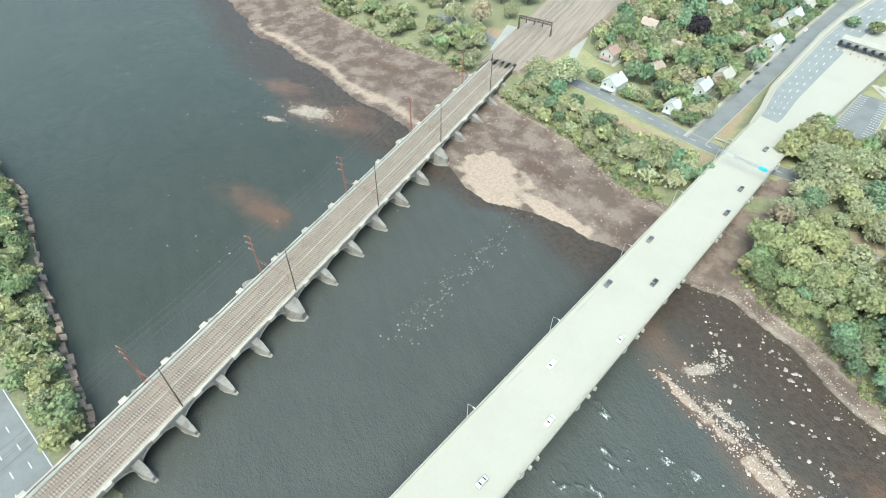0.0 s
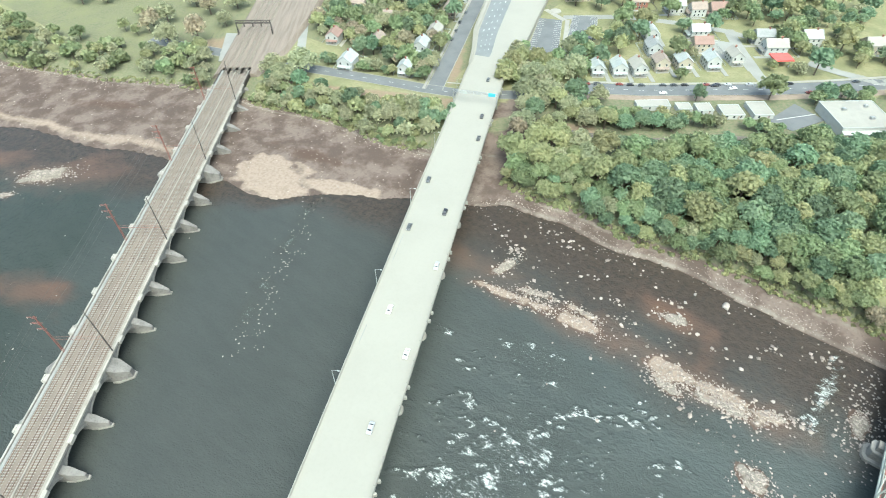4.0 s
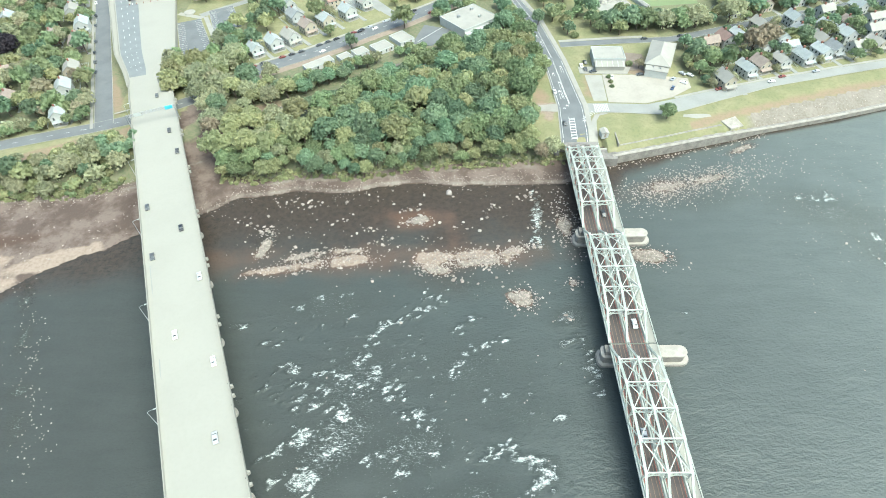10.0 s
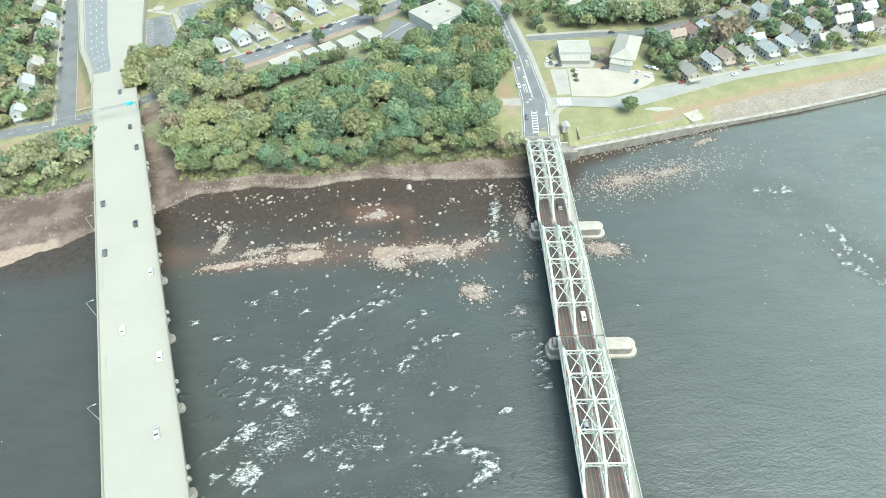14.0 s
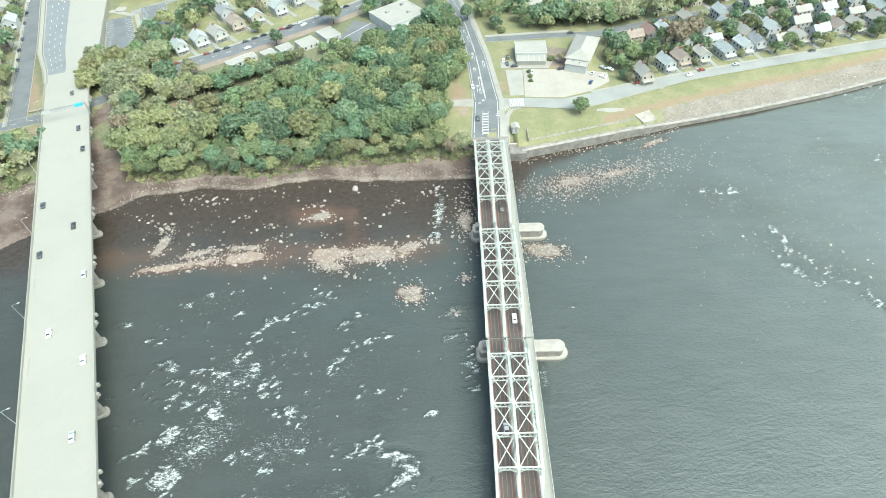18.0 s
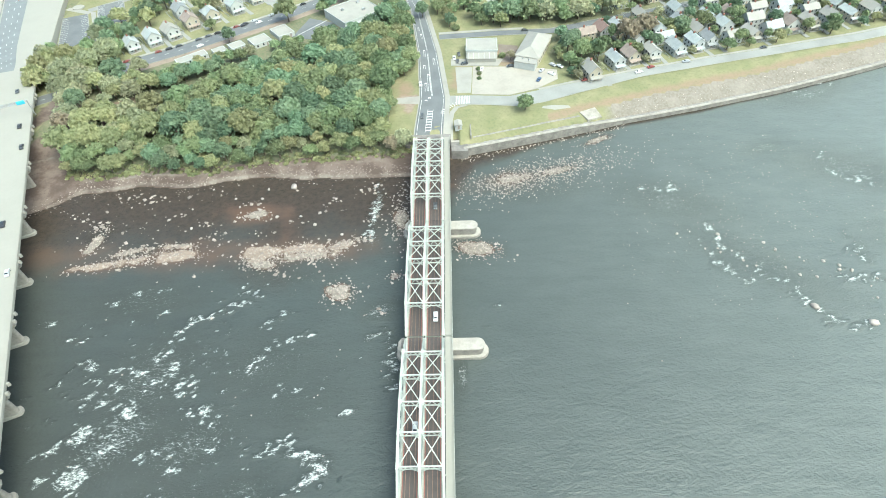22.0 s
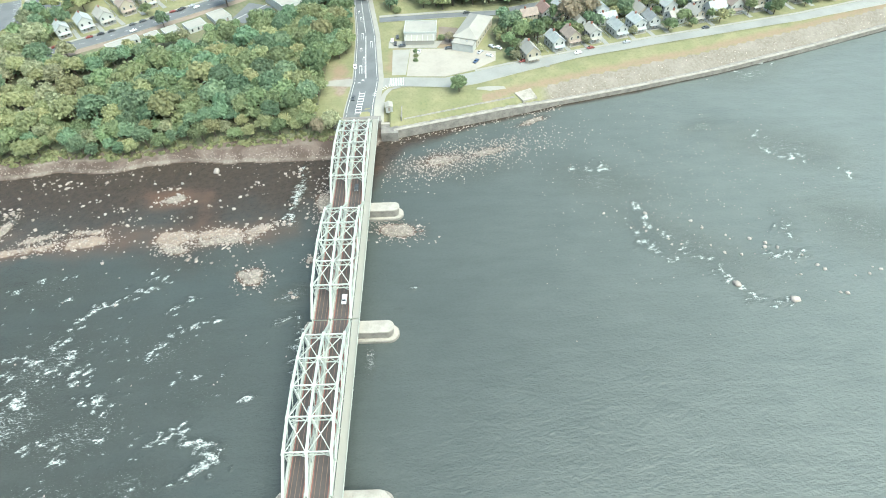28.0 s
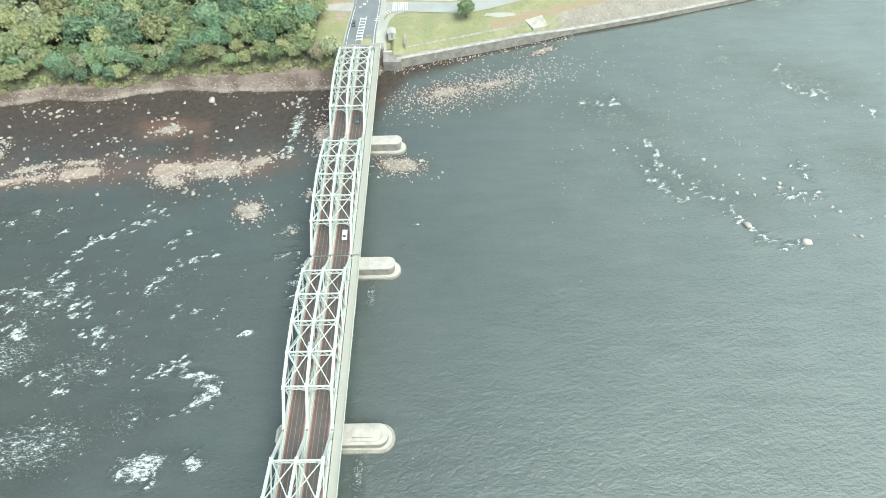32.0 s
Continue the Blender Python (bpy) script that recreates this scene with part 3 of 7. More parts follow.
for _ in range(420):
    cx, cy = wave_rng.gauss(-95, 26), wave_rng.gauss(-138, 26)
    if -150 < cx < -25 and -190 < cy < -78 and value_noise(cx, cy, 14.0) > 0.42:
        RAPIDS.append((cx, cy, wave_rng.uniform(0.7, 1.7), wave_rng.uniform(0.45, 0.8), wave_rng.uniform(-10, 60), wave_rng.uniform(0.8, 1.25)))
for chains, dense, wide in ((CHAINS, 0.75, 1.3), (FAR_CHAINS, 1.0, 1.5)):
    for chain in chains:
        for (ax, ay), (bx, by) in zip(chain, chain[1:]):
            for _ in range(int(math.dist((ax, ay), (bx, by)) * dense) + 1):
                f = wave_rng.random()
                RAPIDS.append((ax + (bx - ax) * f + wave_rng.gauss(0, wide), ay + (by - ay) * f + wave_rng.gauss(0, wide), wave_rng.uniform(1.0, 2.6), wave_rng.uniform(0.6, 1.2), wave_rng.uniform(-20, 60), wave_rng.uniform(1.0, 1.5)))


def mask_rapid(x, y, z):
    s = np.zeros_like(x)
    for cx, cy, rx, ry, turn, k in RAPIDS:
        a = radians(turn)
        near = np.maximum(abs(x - cx), abs(y - cy)) < 2.6 * max(rx, ry)
        dx, dy = x[near] - cx, y[near] - cy
        p, q = dx * math.cos(a) + dy * math.sin(a), -dx * math.sin(a) + dy * math.cos(a)
        s[near] = np.maximum(s[near], k * np.exp(-((p / rx) ** 2 + (q / ry) ** 2)))
    return s


def waves(x, y):
    """Standing waves of the rapids, flat water elsewhere."""
    return 0.5 * np.clip(mask_rapid(x, y, 0) - 0.3, 0, 1) * (value_noise(x + 0.5 * y, 1.6 * y, 3.4) - 0.55) + 0.04 * (value_noise(x + 40, y, 7.0) - 0.5)


def mask_shoal(x, y, z):
    d = -(y - lerp(SHORE, x))
    reach = np.interp(x, [-600, -420, -330, -260, -200, -60, 0, 22, 60, 300], [22, 40, 34, 10, 40, 62, 50, 14, 4, 2])
    s = np.clip(1.3 - d / reach, 0, 1) ** 0.7
    for cx, cy, rx, ry, turn, _ in BARS:
        s = np.maximum(s, mound(x, y, cx, cy, rx * 1.35, ry * 1.5, turn) * 0.7)
    s = np.maximum(s, mound(x, y, -312, -190, 26, 14, 30) * 0.8)
    s = np.maximum(s, mound(x, y, -424, -158, 20, 12, 40) * 0.7)
    return np.clip(s + 0.5 * fractal(x, y, 35.0), 0, 1)


def mask_sky_sheen(x, y, z):
    # sky reflection painted in: stronger downstream, faint far upstream
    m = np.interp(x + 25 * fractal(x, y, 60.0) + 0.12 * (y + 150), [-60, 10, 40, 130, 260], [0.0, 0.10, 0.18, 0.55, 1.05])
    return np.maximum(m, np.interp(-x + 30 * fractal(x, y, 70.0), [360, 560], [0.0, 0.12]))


def mask_rust(x, y, z):
    s = np.zeros_like(x)
    for cx, cy, rx, ry, turn in ((-168, -64, 26, 9, 5), (-122, -66, 58, 8, 3), (-60, -64, 46, 8, 3), (-83, -40, 14, 7, 0), (40, -20, 22, 8, 10), (-376, -140, 34, 14, 45), (-312, -191, 24, 9, 30), (-424, -158, 18, 8, 40)):
        s = np.maximum(s, mound(x, y, cx, cy, rx, ry, turn))
    return s * 0.8


def mask_clear(x, y, z):
    """The deeper, darker reach above the viaduct."""
    up = -0.8015 * (x + 249.7) - 0.598 * (y + 196.4) + 40 * fractal(x, y, 70.0)
    return np.clip(up / 45, 0, 1)


def mask_silt(x, y, z):
    s = np.interp(x + 30 * fractal(x, y, 60.0) + 0.25 * (y + 120), [-210, -50], [0.6, 0.0])
    return s * (1 - mask_clear(x, y, z))


def water_material():
    m, t, p, link = nodes_of("river_water")
    n1, n2 = noise_node(t, 0.035, 5), noise_node(t, 0.4, 4)
    streak = noise_node(t, 0.05, 5, (1.0, 4.0, 1), 0.65, 8)
    rip = noise_node(t, 0.8, 3, (1.0, 1.8, 1), 0.7, -30)
    deep = mix_node(t, n1, (0.052, 0.062, 0.058), (0.070, 0.080, 0.074))
    deep = mix_node(t, attribute(t, "clear"), deep, mix_node(t, n1, (0.033, 0.040, 0.033), (0.046, 0.052, 0.043)))
    deep = mix_node(t, attribute(t, "silt"), deep, mix_node(t, n1, (0.046, 0.047, 0.041), (0.060, 0.060, 0.053)))
    # paler colour stands in for bright sky mirrored on the water
    deep = mix_node(t, attribute(t, "sky_sheen"), deep, mix_node(t, n1, (0.132, 0.150, 0.138), (0.172, 0.190, 0.175)))
    shoal = mix_node(t, ramp(t, n2, 0.35, 0.7), (0.060, 0.046, 0.035), (0.040, 0.034, 0.028))
    shoal = mix_node(t, attribute(t, "rust"), shoal, (0.125, 0.074, 0.05))
    sh = attribute(t, "shoal")
    col = mix_node(t, ramp(t, math_node(t, "ADD", sh, math_node(t, "MULTIPLY", math_node(t, "SUBTRACT", n1, 0.5), 0.7)), 0.22, 1.0), deep, shoal)
    col = mix_node(t, math_node(t, "MULTIPLY", attribute(t, "rust"), 0.45), col, (0.118, 0.074, 0.053))
    rp = attribute(t, "rapid")
    # shaded slopes of ripples painted into the colour, with broader dark streaks
    ripple_shade = math_node(t, "ADD", math_node(t, "MULTIPLY", ramp(t, streak, 0.35, 0.7), 0.35), math_node(t, "MULTIPLY", ramp(t, rip, 0.4, 0.65), math_node(t, "ADD", math_node(t, "MULTIPLY", rp, 0.3), 0.25)))
    col = mix_node(t, math_node(t, "MULTIPLY", ripple_shade, 0.42), col, mix_node(t, 1.0, col, (0.45, 0.46, 0.47), "MULTIPLY"))
    f1 = noise_node(t, 0.42, 5, (1.0, 2.2, 1), 0.7, -35)
    f2 = noise_node(t, 1.5, 4, (1.0, 1.6, 1), 0.7, 15)
    foam = math_node(t, "ADD", math_node(t, "MULTIPLY", f1, 0.6), math_node(t, "MULTIPLY", f2, 0.4))
    foam = math_node(t, "ADD", foam, math_node(t, "MULTIPLY", math_node(t, "SUBTRACT", rp, 1.0), 0.37))
    churned = math_node(t, "MULTIPLY", ramp(t, foam, 0.375, 0.52), 0.32)
    foam = math_node(t, "MULTIPLY", ramp(t, foam, 0.435, 0.585), math_node(t, "ADD", math_node(t, "MULTIPLY", f2, 1.2), 0.35), True)
    col = mix_node(t, churned, col, (0.36, 0.39, 0.38))
    fleck = math_node(t, "ADD", f2, math_node(t, "MULTIPLY", math_node(t, "SUBTRACT", rp, 0.7), 0.22))
    foam = math_node(t, "MAXIMUM", foam, math_node(t, "MULTIPLY", ramp(t, fleck, 0.585, 0.70), 0.6))
    col = mix_node(t, foam, col, (0.66, 0.69, 0.65))
    link(col, p.inputs["Base Color"])
    p.inputs["IOR"].default_value = 1.33
    link(math_node(t, "ADD", math_node(t, "MULTIPLY", foam, 0.6), 0.14), p.inputs["Roughness"])
    w1 = noise_node(t, 0.55, 3, (1, 1.5, 1), 0.6, -20)
    w2 = noise_node(t, 0.12, 3, (1, 1.6, 1), 0.5, 10)
    w3 = noise_node(t, 1.4, 2, (1, 1.4, 1), 0.5, -35)
    h = math_node(t, "ADD", math_node(t, "MULTIPLY", w1, 0.6), math_node(t, "MULTIPLY", w2, 0.9))
    h = math_node(t, "ADD", h, math_node(t, "MULTIPLY", w3, 0.26))
    h = math_node(t, "ADD", h, math_node(t, "MULTIPLY", math_node(t, "MULTIPLY", f2, rp), 1.7))
    link(bump(t, h, 0.75, 0.9), p.inputs["Normal"])
    return m


water = sheet("water", finer(lines(-580, 330, 1.9, 3900), -140, -25, 0.95), finer(lines(-300, 110, 1.9, 3900), -190, -80, 0.95), waves, water_material(), {"rapid": mask_rapid, "shoal": mask_shoal, "sky_sheen": mask_sky_sheen, "silt": mask_silt, "clear": mask_clear, "rust": mask_rust})

# ---- steel truss bridge: five spans on masonry piers ----
TRUSS_Y = [4.5, -56.0, -116.9, -177.2, -237.6]
PIER_Y = [-55.9, -118.0, -177.6, -238.0]
TRUSS_X = (-8.25, -1.5, 5.65)
NODES = [-0.4, -10.3, -20.3, -30.2, -40.1, -50.1, -60.1]
BOTTOM, TOP = 8.2, 15.1
CAMBER = [0, TOP, TOP + 1.7, TOP + 2.3, TOP + 1.7, TOP, 0]      # height of the top chord over each node


def member(name, p, q, w, h, parent, material=WHITE_STEEL, label=""):
    p, q = Vector(p), Vector(q)
    s = Shape().beam((0, 0, 0), q - p, w, h)
    return part(name, s, material, parent, label, Matrix.Translation(p))


def laced(name, p, q, w, h, parent, step):
    """A built-up member: two flanges with lattice between them."""
    p, q = Vector(p), Vector(q)
    s = Shape()
    d = q - p
    side = d.normalized().cross(Vector((0, 0, 1))).normalized() * (w / 2)
    s.beam(side, d + side, 0.14, h)
    s.beam(-side, d - side, 0.14, h)
    n = max(2, int(d.length / step))
    for i in range(n):
        k = 1 if i % 2 else -1
        s.beam(d * (i / n) + side * k, d * ((i + 1) / n) - side * k, 0.1, 0.08)
    s.add([side * 0.9, d + side * 0.9, d - side * 0.9, -side * 0.9], [(0, 1, 2, 3)])
    return part(name, s, WHITE_STEEL, parent, "", Matrix.Translation(p))


def truss_span():
    t = thing("truss_span", "pale green-white painted steel through-truss bridge span over the river", "bridge span", "spans of the truss bridge")
    for x in TRUSS_X:
        for i in range(1, 5):
            laced("top_chord", (x, NODES[i], CAMBER[i]), (x, NODES[i + 1], CAMBER[i + 1]), 0.7, 0.5, t, 1.2)
        member("bottom_chord", (x, NODES[0], BOTTOM), (x, NODES[6], BOTTOM), 0.5, 0.6, t)
        laced("end_post", (x, NODES[0], BOTTOM), (x, NODES[1], TOP), 0.65, 0.5, t, 1.2)
        laced("end_post", (x, NODES[6], BOTTOM), (x, NODES[5], TOP), 0.65, 0.5, t, 1.2)
        for i in range(1, 6):
            member("vertical", (x, NODES[i], BOTTOM), (x, NODES[i], CAMBER[i]), 0.34, 0.34, t)
            s = Shape().prism([(-0.45, -0.9), (0.45, -0.9), (0.45, 0.9), (-0.45, 0.9)], 0.27, 0.34)
            part("gusset_plate", s, WHITE_STEEL, t, "", Matrix.Translation((x, NODES[i], CAMBER[i])))
        for i in range(1, 5):
            lo, hi = (i + 1, i) if i < 3 else (i, i + 1)
            member("diagonal", (x, NODES[lo], BOTTOM), (x, NODES[hi], CAMBER[hi]), 0.32, 0.3, t)
            member("counter_rod", (x, NODES[hi], BOTTOM), (x, NODES[lo], CAMBER[lo]), 0.14, 0.12, t)
    for x0, x1 in zip(TRUSS_X, TRUSS_X[1:]):
        a, b = x0 + 0.3, x1 - 0.3
        for k in range(1, 6):
            y, top = NODES[k], CAMBER[k]
            drop = 1.9 if k in (1, 5) else 2.6
            member("top_strut", (a, y, top), (b, y, top), 0.42, 0.4, t)
            member("sway_strut", (a, y, top - drop), (b, y, top - drop), 0.3, 0.3, t)
            s, n = Shape(), 4
            for i in range(n):
                u0, u1 = a + (b - a) * i / n, a + (b - a) * (i + 1) / n
                s.beam((u0, y, top - (drop if i % 2 else 0)), (u1, y, top - (0 if i % 2 else drop)), 0.2, 0.16)
            part("sway_lattice", s, WHITE_STEEL, t)
            reach = 2.2 if k in (1, 5) else 1.5
            for xx, k2 in ((a, 1), (b, -1)):
                member("knee_brace", (xx, y, top - drop - 2.0), (xx + reach * k2, y, top - drop), 0.24, 0.22, t)
        for i in range(1, 5):
            y0, y1, z0, z1 = NODES[i], NODES[i + 1], CAMBER[i], CAMBER[i + 1]
            member("top_lateral", (a, y0, z0 + 0.12), (b, y1, z1 + 0.12), 0.27, 0.22, t)
            member("top_lateral", (b, y0, z0 - 0.12), (a, y1, z1 - 0.12), 0.27, 0.22, t)
        for i in range(7):
            member("floor_beam", (a, NODES[i], BOTTOM - 0.4), (b, NODES[i], BOTTOM - 0.4), 0.4, 0.9, t)
        part("roadway_deck", Shape().box(a + 0.62, b - 0.62, NODES[6] - 0.2, 0.1, BOTTOM - 0.05, BOTTOM + 0.12), DECK_DARK, t, "dark brown open steel grid roadway deck")
        for k in range(1, 4):
            xx = a + 0.3 + (b - a - 0.6) * k / 4
            part("stringer_strip", Shape().box(xx - 0.09, xx + 0.09, NODES[6] - 0.2, 0.1, BOTTOM + 0.121, BOTTOM + 0.14), RAIL, t, "worn wheel strip on the deck")
        for xx in (a + 0.82, b - 0.82):
            part("gutter_plate", Shape().box(xx - 0.13, xx + 0.13, NODES[6] - 0.2, 0.1, BOTTOM + 0.121, BOTTOM + 0.16), RUST, t, "rusty red gutter plate along the kerb")
        for xx in (a + 0.32, b - 0.32):
            part("kerb", Shape().box(xx - 0.3, xx + 0.3, NODES[6] - 0.2, 0.1, BOTTOM - 0.1, BOTTOM + 0.3), CONCRETE, t, "pale kerb strip beside the truss")
        for xx in (a + 0.12, b - 0.12):
            part("kerb_rail", Shape().box(xx - 0.09, xx + 0.09, NODES[6] - 0.2, 0.1, BOTTOM + 0.3, BOTTOM + 0.85), WHITE_STEEL, t)
    part("sidewalk", Shape().box(6.2, 8.9, NODES[6] - 0.2, 0.1, BOTTOM + 0.1, BOTTOM + 0.3), CONCRETE, t, "pale concrete sidewalk outside the truss")
    s = Shape()
    for z in (0.75, 1.1, 1.4):
        s.box(8.92, 9.0, NODES[6] - 0.2, 0.1, BOTTOM + z - 0.04, BOTTOM + z + 0.04)
    part("sidewalk_rail", s, WHITE_STEEL, t)
    for i in range(12):
        y = -2.5 - i * 5.0
        part("rail_post", Shape().box(8.9, 9.02, y - 0.06, y + 0.06, BOTTOM, BOTTOM + 1.5), WHITE_STEEL, t)
    for y in NODES:
        part("sidewalk_bracket", Shape().beam((5.8, y, BOTTOM - 0.3), (8.9, y, BOTTOM - 0.1), 0.25, 0.4), WHITE_STEEL, t)
    return t


first_span = truss_span()
SKEW = Matrix.Translation((0, -95, 0)) @ Matrix.Rotation(radians(-0.41), 4, "Z") @ Matrix.Translation((0, 95, 0))
first_span.matrix_basis = SKEW @ Matrix.Translation((0, TRUSS_Y[0], 0))
for y in TRUSS_Y[1:]:
    copy_thing(first_span, SKEW @ Matrix.Translation((0, y, 0)))


def stadium(x0, x1, half, n=12, blunt=0.3):
    """A pier's outline: a round nose at x1, a blunt one at x0."""
    pts = [(x1 - half + half * math.sin(a), -half * math.cos(a)) for a in (math.pi * i / n for i in range(n + 1))]
    return pts + [(x0 + half * blunt, half), (x0, half * 0.55), (x0, -half * 0.55), (x0 + half * blunt, -half)]


for i, y in enumerate(PIER_Y):
    p = thing("bridge_pier", "round-nosed masonry bridge pier with a pale concrete cap", "bridge pier", "piers of the truss bridge", SKEW @ Matrix.Translation((0, y, 0)))
    part("footing", Shape().prism(stadium(-12.2, 22.4 if i != 2 else 22.9, 3.7 if i != 2 else 4.3), -2.5, 0.9), PIERSIDE, p, "wave-worn stained footing")
    part("footing_ledge", Shape().prism(stadium(-11.9, 22.1, 3.45), 0.9, 1.25), PIERCAP, p, "pale ledge round the footing")
    if i == 2:
        part("shaft", Shape().prism(stadium(-11.0, 21.0, 2.9), 1.25, 4.4), PIERSIDE, p)
        part("coping", Shape().prism(stadium(-11.3, 21.4, 3.1), 4.4, 5.0), PIERCAP, p, "pale concrete coping")
        part("upper_step", Shape().prism(stadium(9.3, 19.6, 2.3), 5.0, 5.7), PIERCAP, p, "raised concrete step on the cap")
        part("plinth", Shape().box(11.0, 17.0, -1.3, 1.4, 5.7, 6.4), PIERCAP, p)
    else:
        part("shaft", Shape().prism(stadium(-11.0, 20.4, 2.35), 1.25, 4.7), PIERSIDE, p)
        part("coping", Shape().prism(stadium(-11.3, 20.8, 2.6), 4.7, 5.3), PIERCAP, p, "pale concrete coping")
    part("bearing_wall", Shape().box(-10.0, 8.2, -1.6, 1.6, 5.3 if i != 2 else 5.0, 7.4), PIERSIDE, p)

ab = thing("bridge_abutment", "grey stone abutment carrying the truss bridge at the wooded bank", "abutment")
part("breast_wall", Shape().box(-10.5, 10.5, 4.0, 8.5, -0.5, 7.6), STONE, ab)
part("wing_wall", Shape().box(10.6, 19.2, -2.8, 5.5, -0.5, 5.0), STONE, ab, "grey stone wing wall block")
part("wing_wall", Shape().box(-13.0, -10.5, 1.5, 7.0, -0.5, 6.5), STONE, ab)
part("wing_coping", Shape().box(10.4, 19.5, 4.6, 5.8, 5.0, 5.35), PIERCAP, ab)

# ---- toll bridge: wide pale concrete deck on wall piers ----
TU, TN = Vector((-0.4, 0.9165)), Vector((0.9165, 0.4))
TOLL = axes((-217.0, 0.0), TU)          # local x: along towards the town, local y: to the west
DECK_Z = 14.0
toll = thing("toll_bridge", "wide highway bridge with a pale sunlit concrete deck on wall piers", "bridge", "", TOLL)
JOINTS = [-253.8, -220.8, -187.8, -154.8, -121.8, -88.8, -55.8, -20.5, 14.0, 48.0, 78.0]
for a, b in zip(JOINTS, JOINTS[1:]):
    half = 12.0
    part("deck_span", Shape().box(a + 0.03, b - 0.03, -half, half, DECK_Z - 0.35, DECK_Z), CONCRETE, toll, "pale concrete deck slab")
    for k in range(5):
        q = -9.6 + 4.8 * k
        part("girder", Shape().box(a + 0.1, b - 0.1, q - 0.25, q + 0.25, DECK_Z - 2.2, DECK_Z - 0.35), DARK_STEEL, toll)
    for q, w in ((half - 0.25, 0.4), (-half - 0.15, 0.4)):
        s = Shape().add([(x, q + dy, DECK_Z + dz) for x in (a + 0.05, b - 0.05) for dy, dz in ((0, -0.4), (w, -0.4), (w, 0.95), (w * 0.25, 0.95), (0, 0.3))],
                        [(0, 1, 2, 3, 4), (9, 8, 7, 6, 5), (0, 5, 6, 1), (1, 6, 7, 2), (2, 7, 8, 3), (3, 8, 9, 4), (4, 9, 5, 0)])
        part("parapet", s, CONCRETE, toll)
    part("expansion_joint", Shape().box(b - 0.12, b + 0.12, -11.5, 11.5, DECK_Z + 0.004, DECK_Z + 0.014), CONCRETE, toll)
    for dx in (-1.6, 2.4):
        part("drain_box", Shape().prism([(b + dx - 0.55, -12.2), (b + dx + 0.55, -12.2), (b + dx + 0.35, -13.1), (b + dx - 0.35, -13.1)], DECK_Z - 1.2, DECK_Z + 0.3), CONCRETE, toll, "concrete drain box on the edge")
for x in range(-250, 76, 9):
    part("scupper", Shape().box(x - 0.25, x + 0.25, -11.7, -11.45, DECK_Z + 0.002, DECK_Z + 0.012), DARK_STEEL, toll)
for x in (-90.0, -98.0, -140.0):
    part("skid_stain", Shape().prism([(x, 9.9), (x + 9, 9.7), (x + 10, 10.1), (x + 3, 10.3)], DECK_Z + 0.003, DECK_Z + 0.009), ASPHALT_PALE, toll, "grey stain on the concrete")
for x in JOINTS[:-1]:
    p = thing("bridge_pier", "concrete wall pier with rounded ends under the highway bridge", "bridge pier", "piers of the toll bridge", TOLL @ Matrix.Translation((x, 0, 0)))
    wall = [(1.1 * math.cos(a), -8.6 + 1.1 * math.sin(a)) for a in (math.pi + math.pi * i / 8 for i in range(9))] + [(1.1 * math.cos(a), 8.6 + 1.1 * math.sin(a)) for a in (math.pi * i / 8 for i in range(9))]
    part("shaft", Shape().prism(wall, -2.0, 9.6), CONCRETE_OLD, p)
    big = [(1.7 * u, v * 1.09) for u, v in wall]
    part("footing", Shape().prism(big, -2.0, 1.2), PIERCAP, p, "pale wider base at the waterline")
    part("cap", Shape().add([(u, v, z) for z, k in ((9.4, 9.4), (10.6, 11.6), (11.8, 11.6)) for u, v in ((-1.2, -k), (1.2, -k), (1.2, k), (-1.2, k))],
                            [(3, 2, 1, 0), (8, 9, 10, 11)] + [(i + r, (i + 1) % 4 + r, (i + 1) % 4 + r + 4, i + r + 4) for r in (0, 4) for i in range(4)]), CONCRETE_OLD, p)

# approach ramp beyond the bridge, widening towards the toll plaza
RAMP_L = [(-260.3, 66.5, 13.3), (-270, 84, 12.6), (-286, 109, 12.0), (-305, 150, 11.2), (-327, 197, 10.4), (-348, 250, 9.6), (-372, 330, 9.0), (-420, 520, 9.0)]
RAMP_R = [(-238.3, 76.0, 13.3), (-240, 92, 12.6), (-248, 118, 12.0), (-260, 152, 11.2), (-275, 197, 10.4), (-290, 245, 9.6), (-312, 330, 9.0), (-355, 520, 9.0)]
PLAZA = thing("approach_ramp", "wide pale concrete approach ramp between retaining walls", "road", kind="structure")
s = Shape()
for (p, q), (r, w) in zip(zip(RAMP_L, RAMP_L[1:]), zip(RAMP_R, RAMP_R[1:])):
    k = len(s.v)
    s.v += [p, q, w, r, (*p[:2], 3), (*q[:2], 3), (*w[:2], 3), (*r[:2], 3)]
    s.f += [(k, k + 3, k + 2, k + 1), (k, k + 1, k + 5, k + 4), (k + 2, k + 3, k + 7, k + 6), (k + 3, k, k + 4, k + 7), (k + 1, k + 2, k + 6, k + 5)]
part("ramp_slab", s, CONCRETE, PLAZA)


def along(table, t):
    """A point along a table of points, t from 0 to its end."""
    i = min(int(t), len(table) - 2)
    return Vector(table[i]).lerp(Vector(table[i + 1]), t - i)


def strip_on(l, r, a, b, t0, t1, n, lift):
    """A strip between the fractions a and b of the way from line l to line r."""
    s = Shape()
    for i in range(n + 1):
        t = t0 + (t1 - t0) * i / n
        p, q = along(l, t), along(r, t)
        for f in (a, b):
            s.v.append(tuple(p.lerp(q, f) + Vector((0, 0, lift))))
    s.f = [(2 * i, 2 * i + 1, 2 * i + 3, 2 * i + 2) for i in range(n)]
    return s


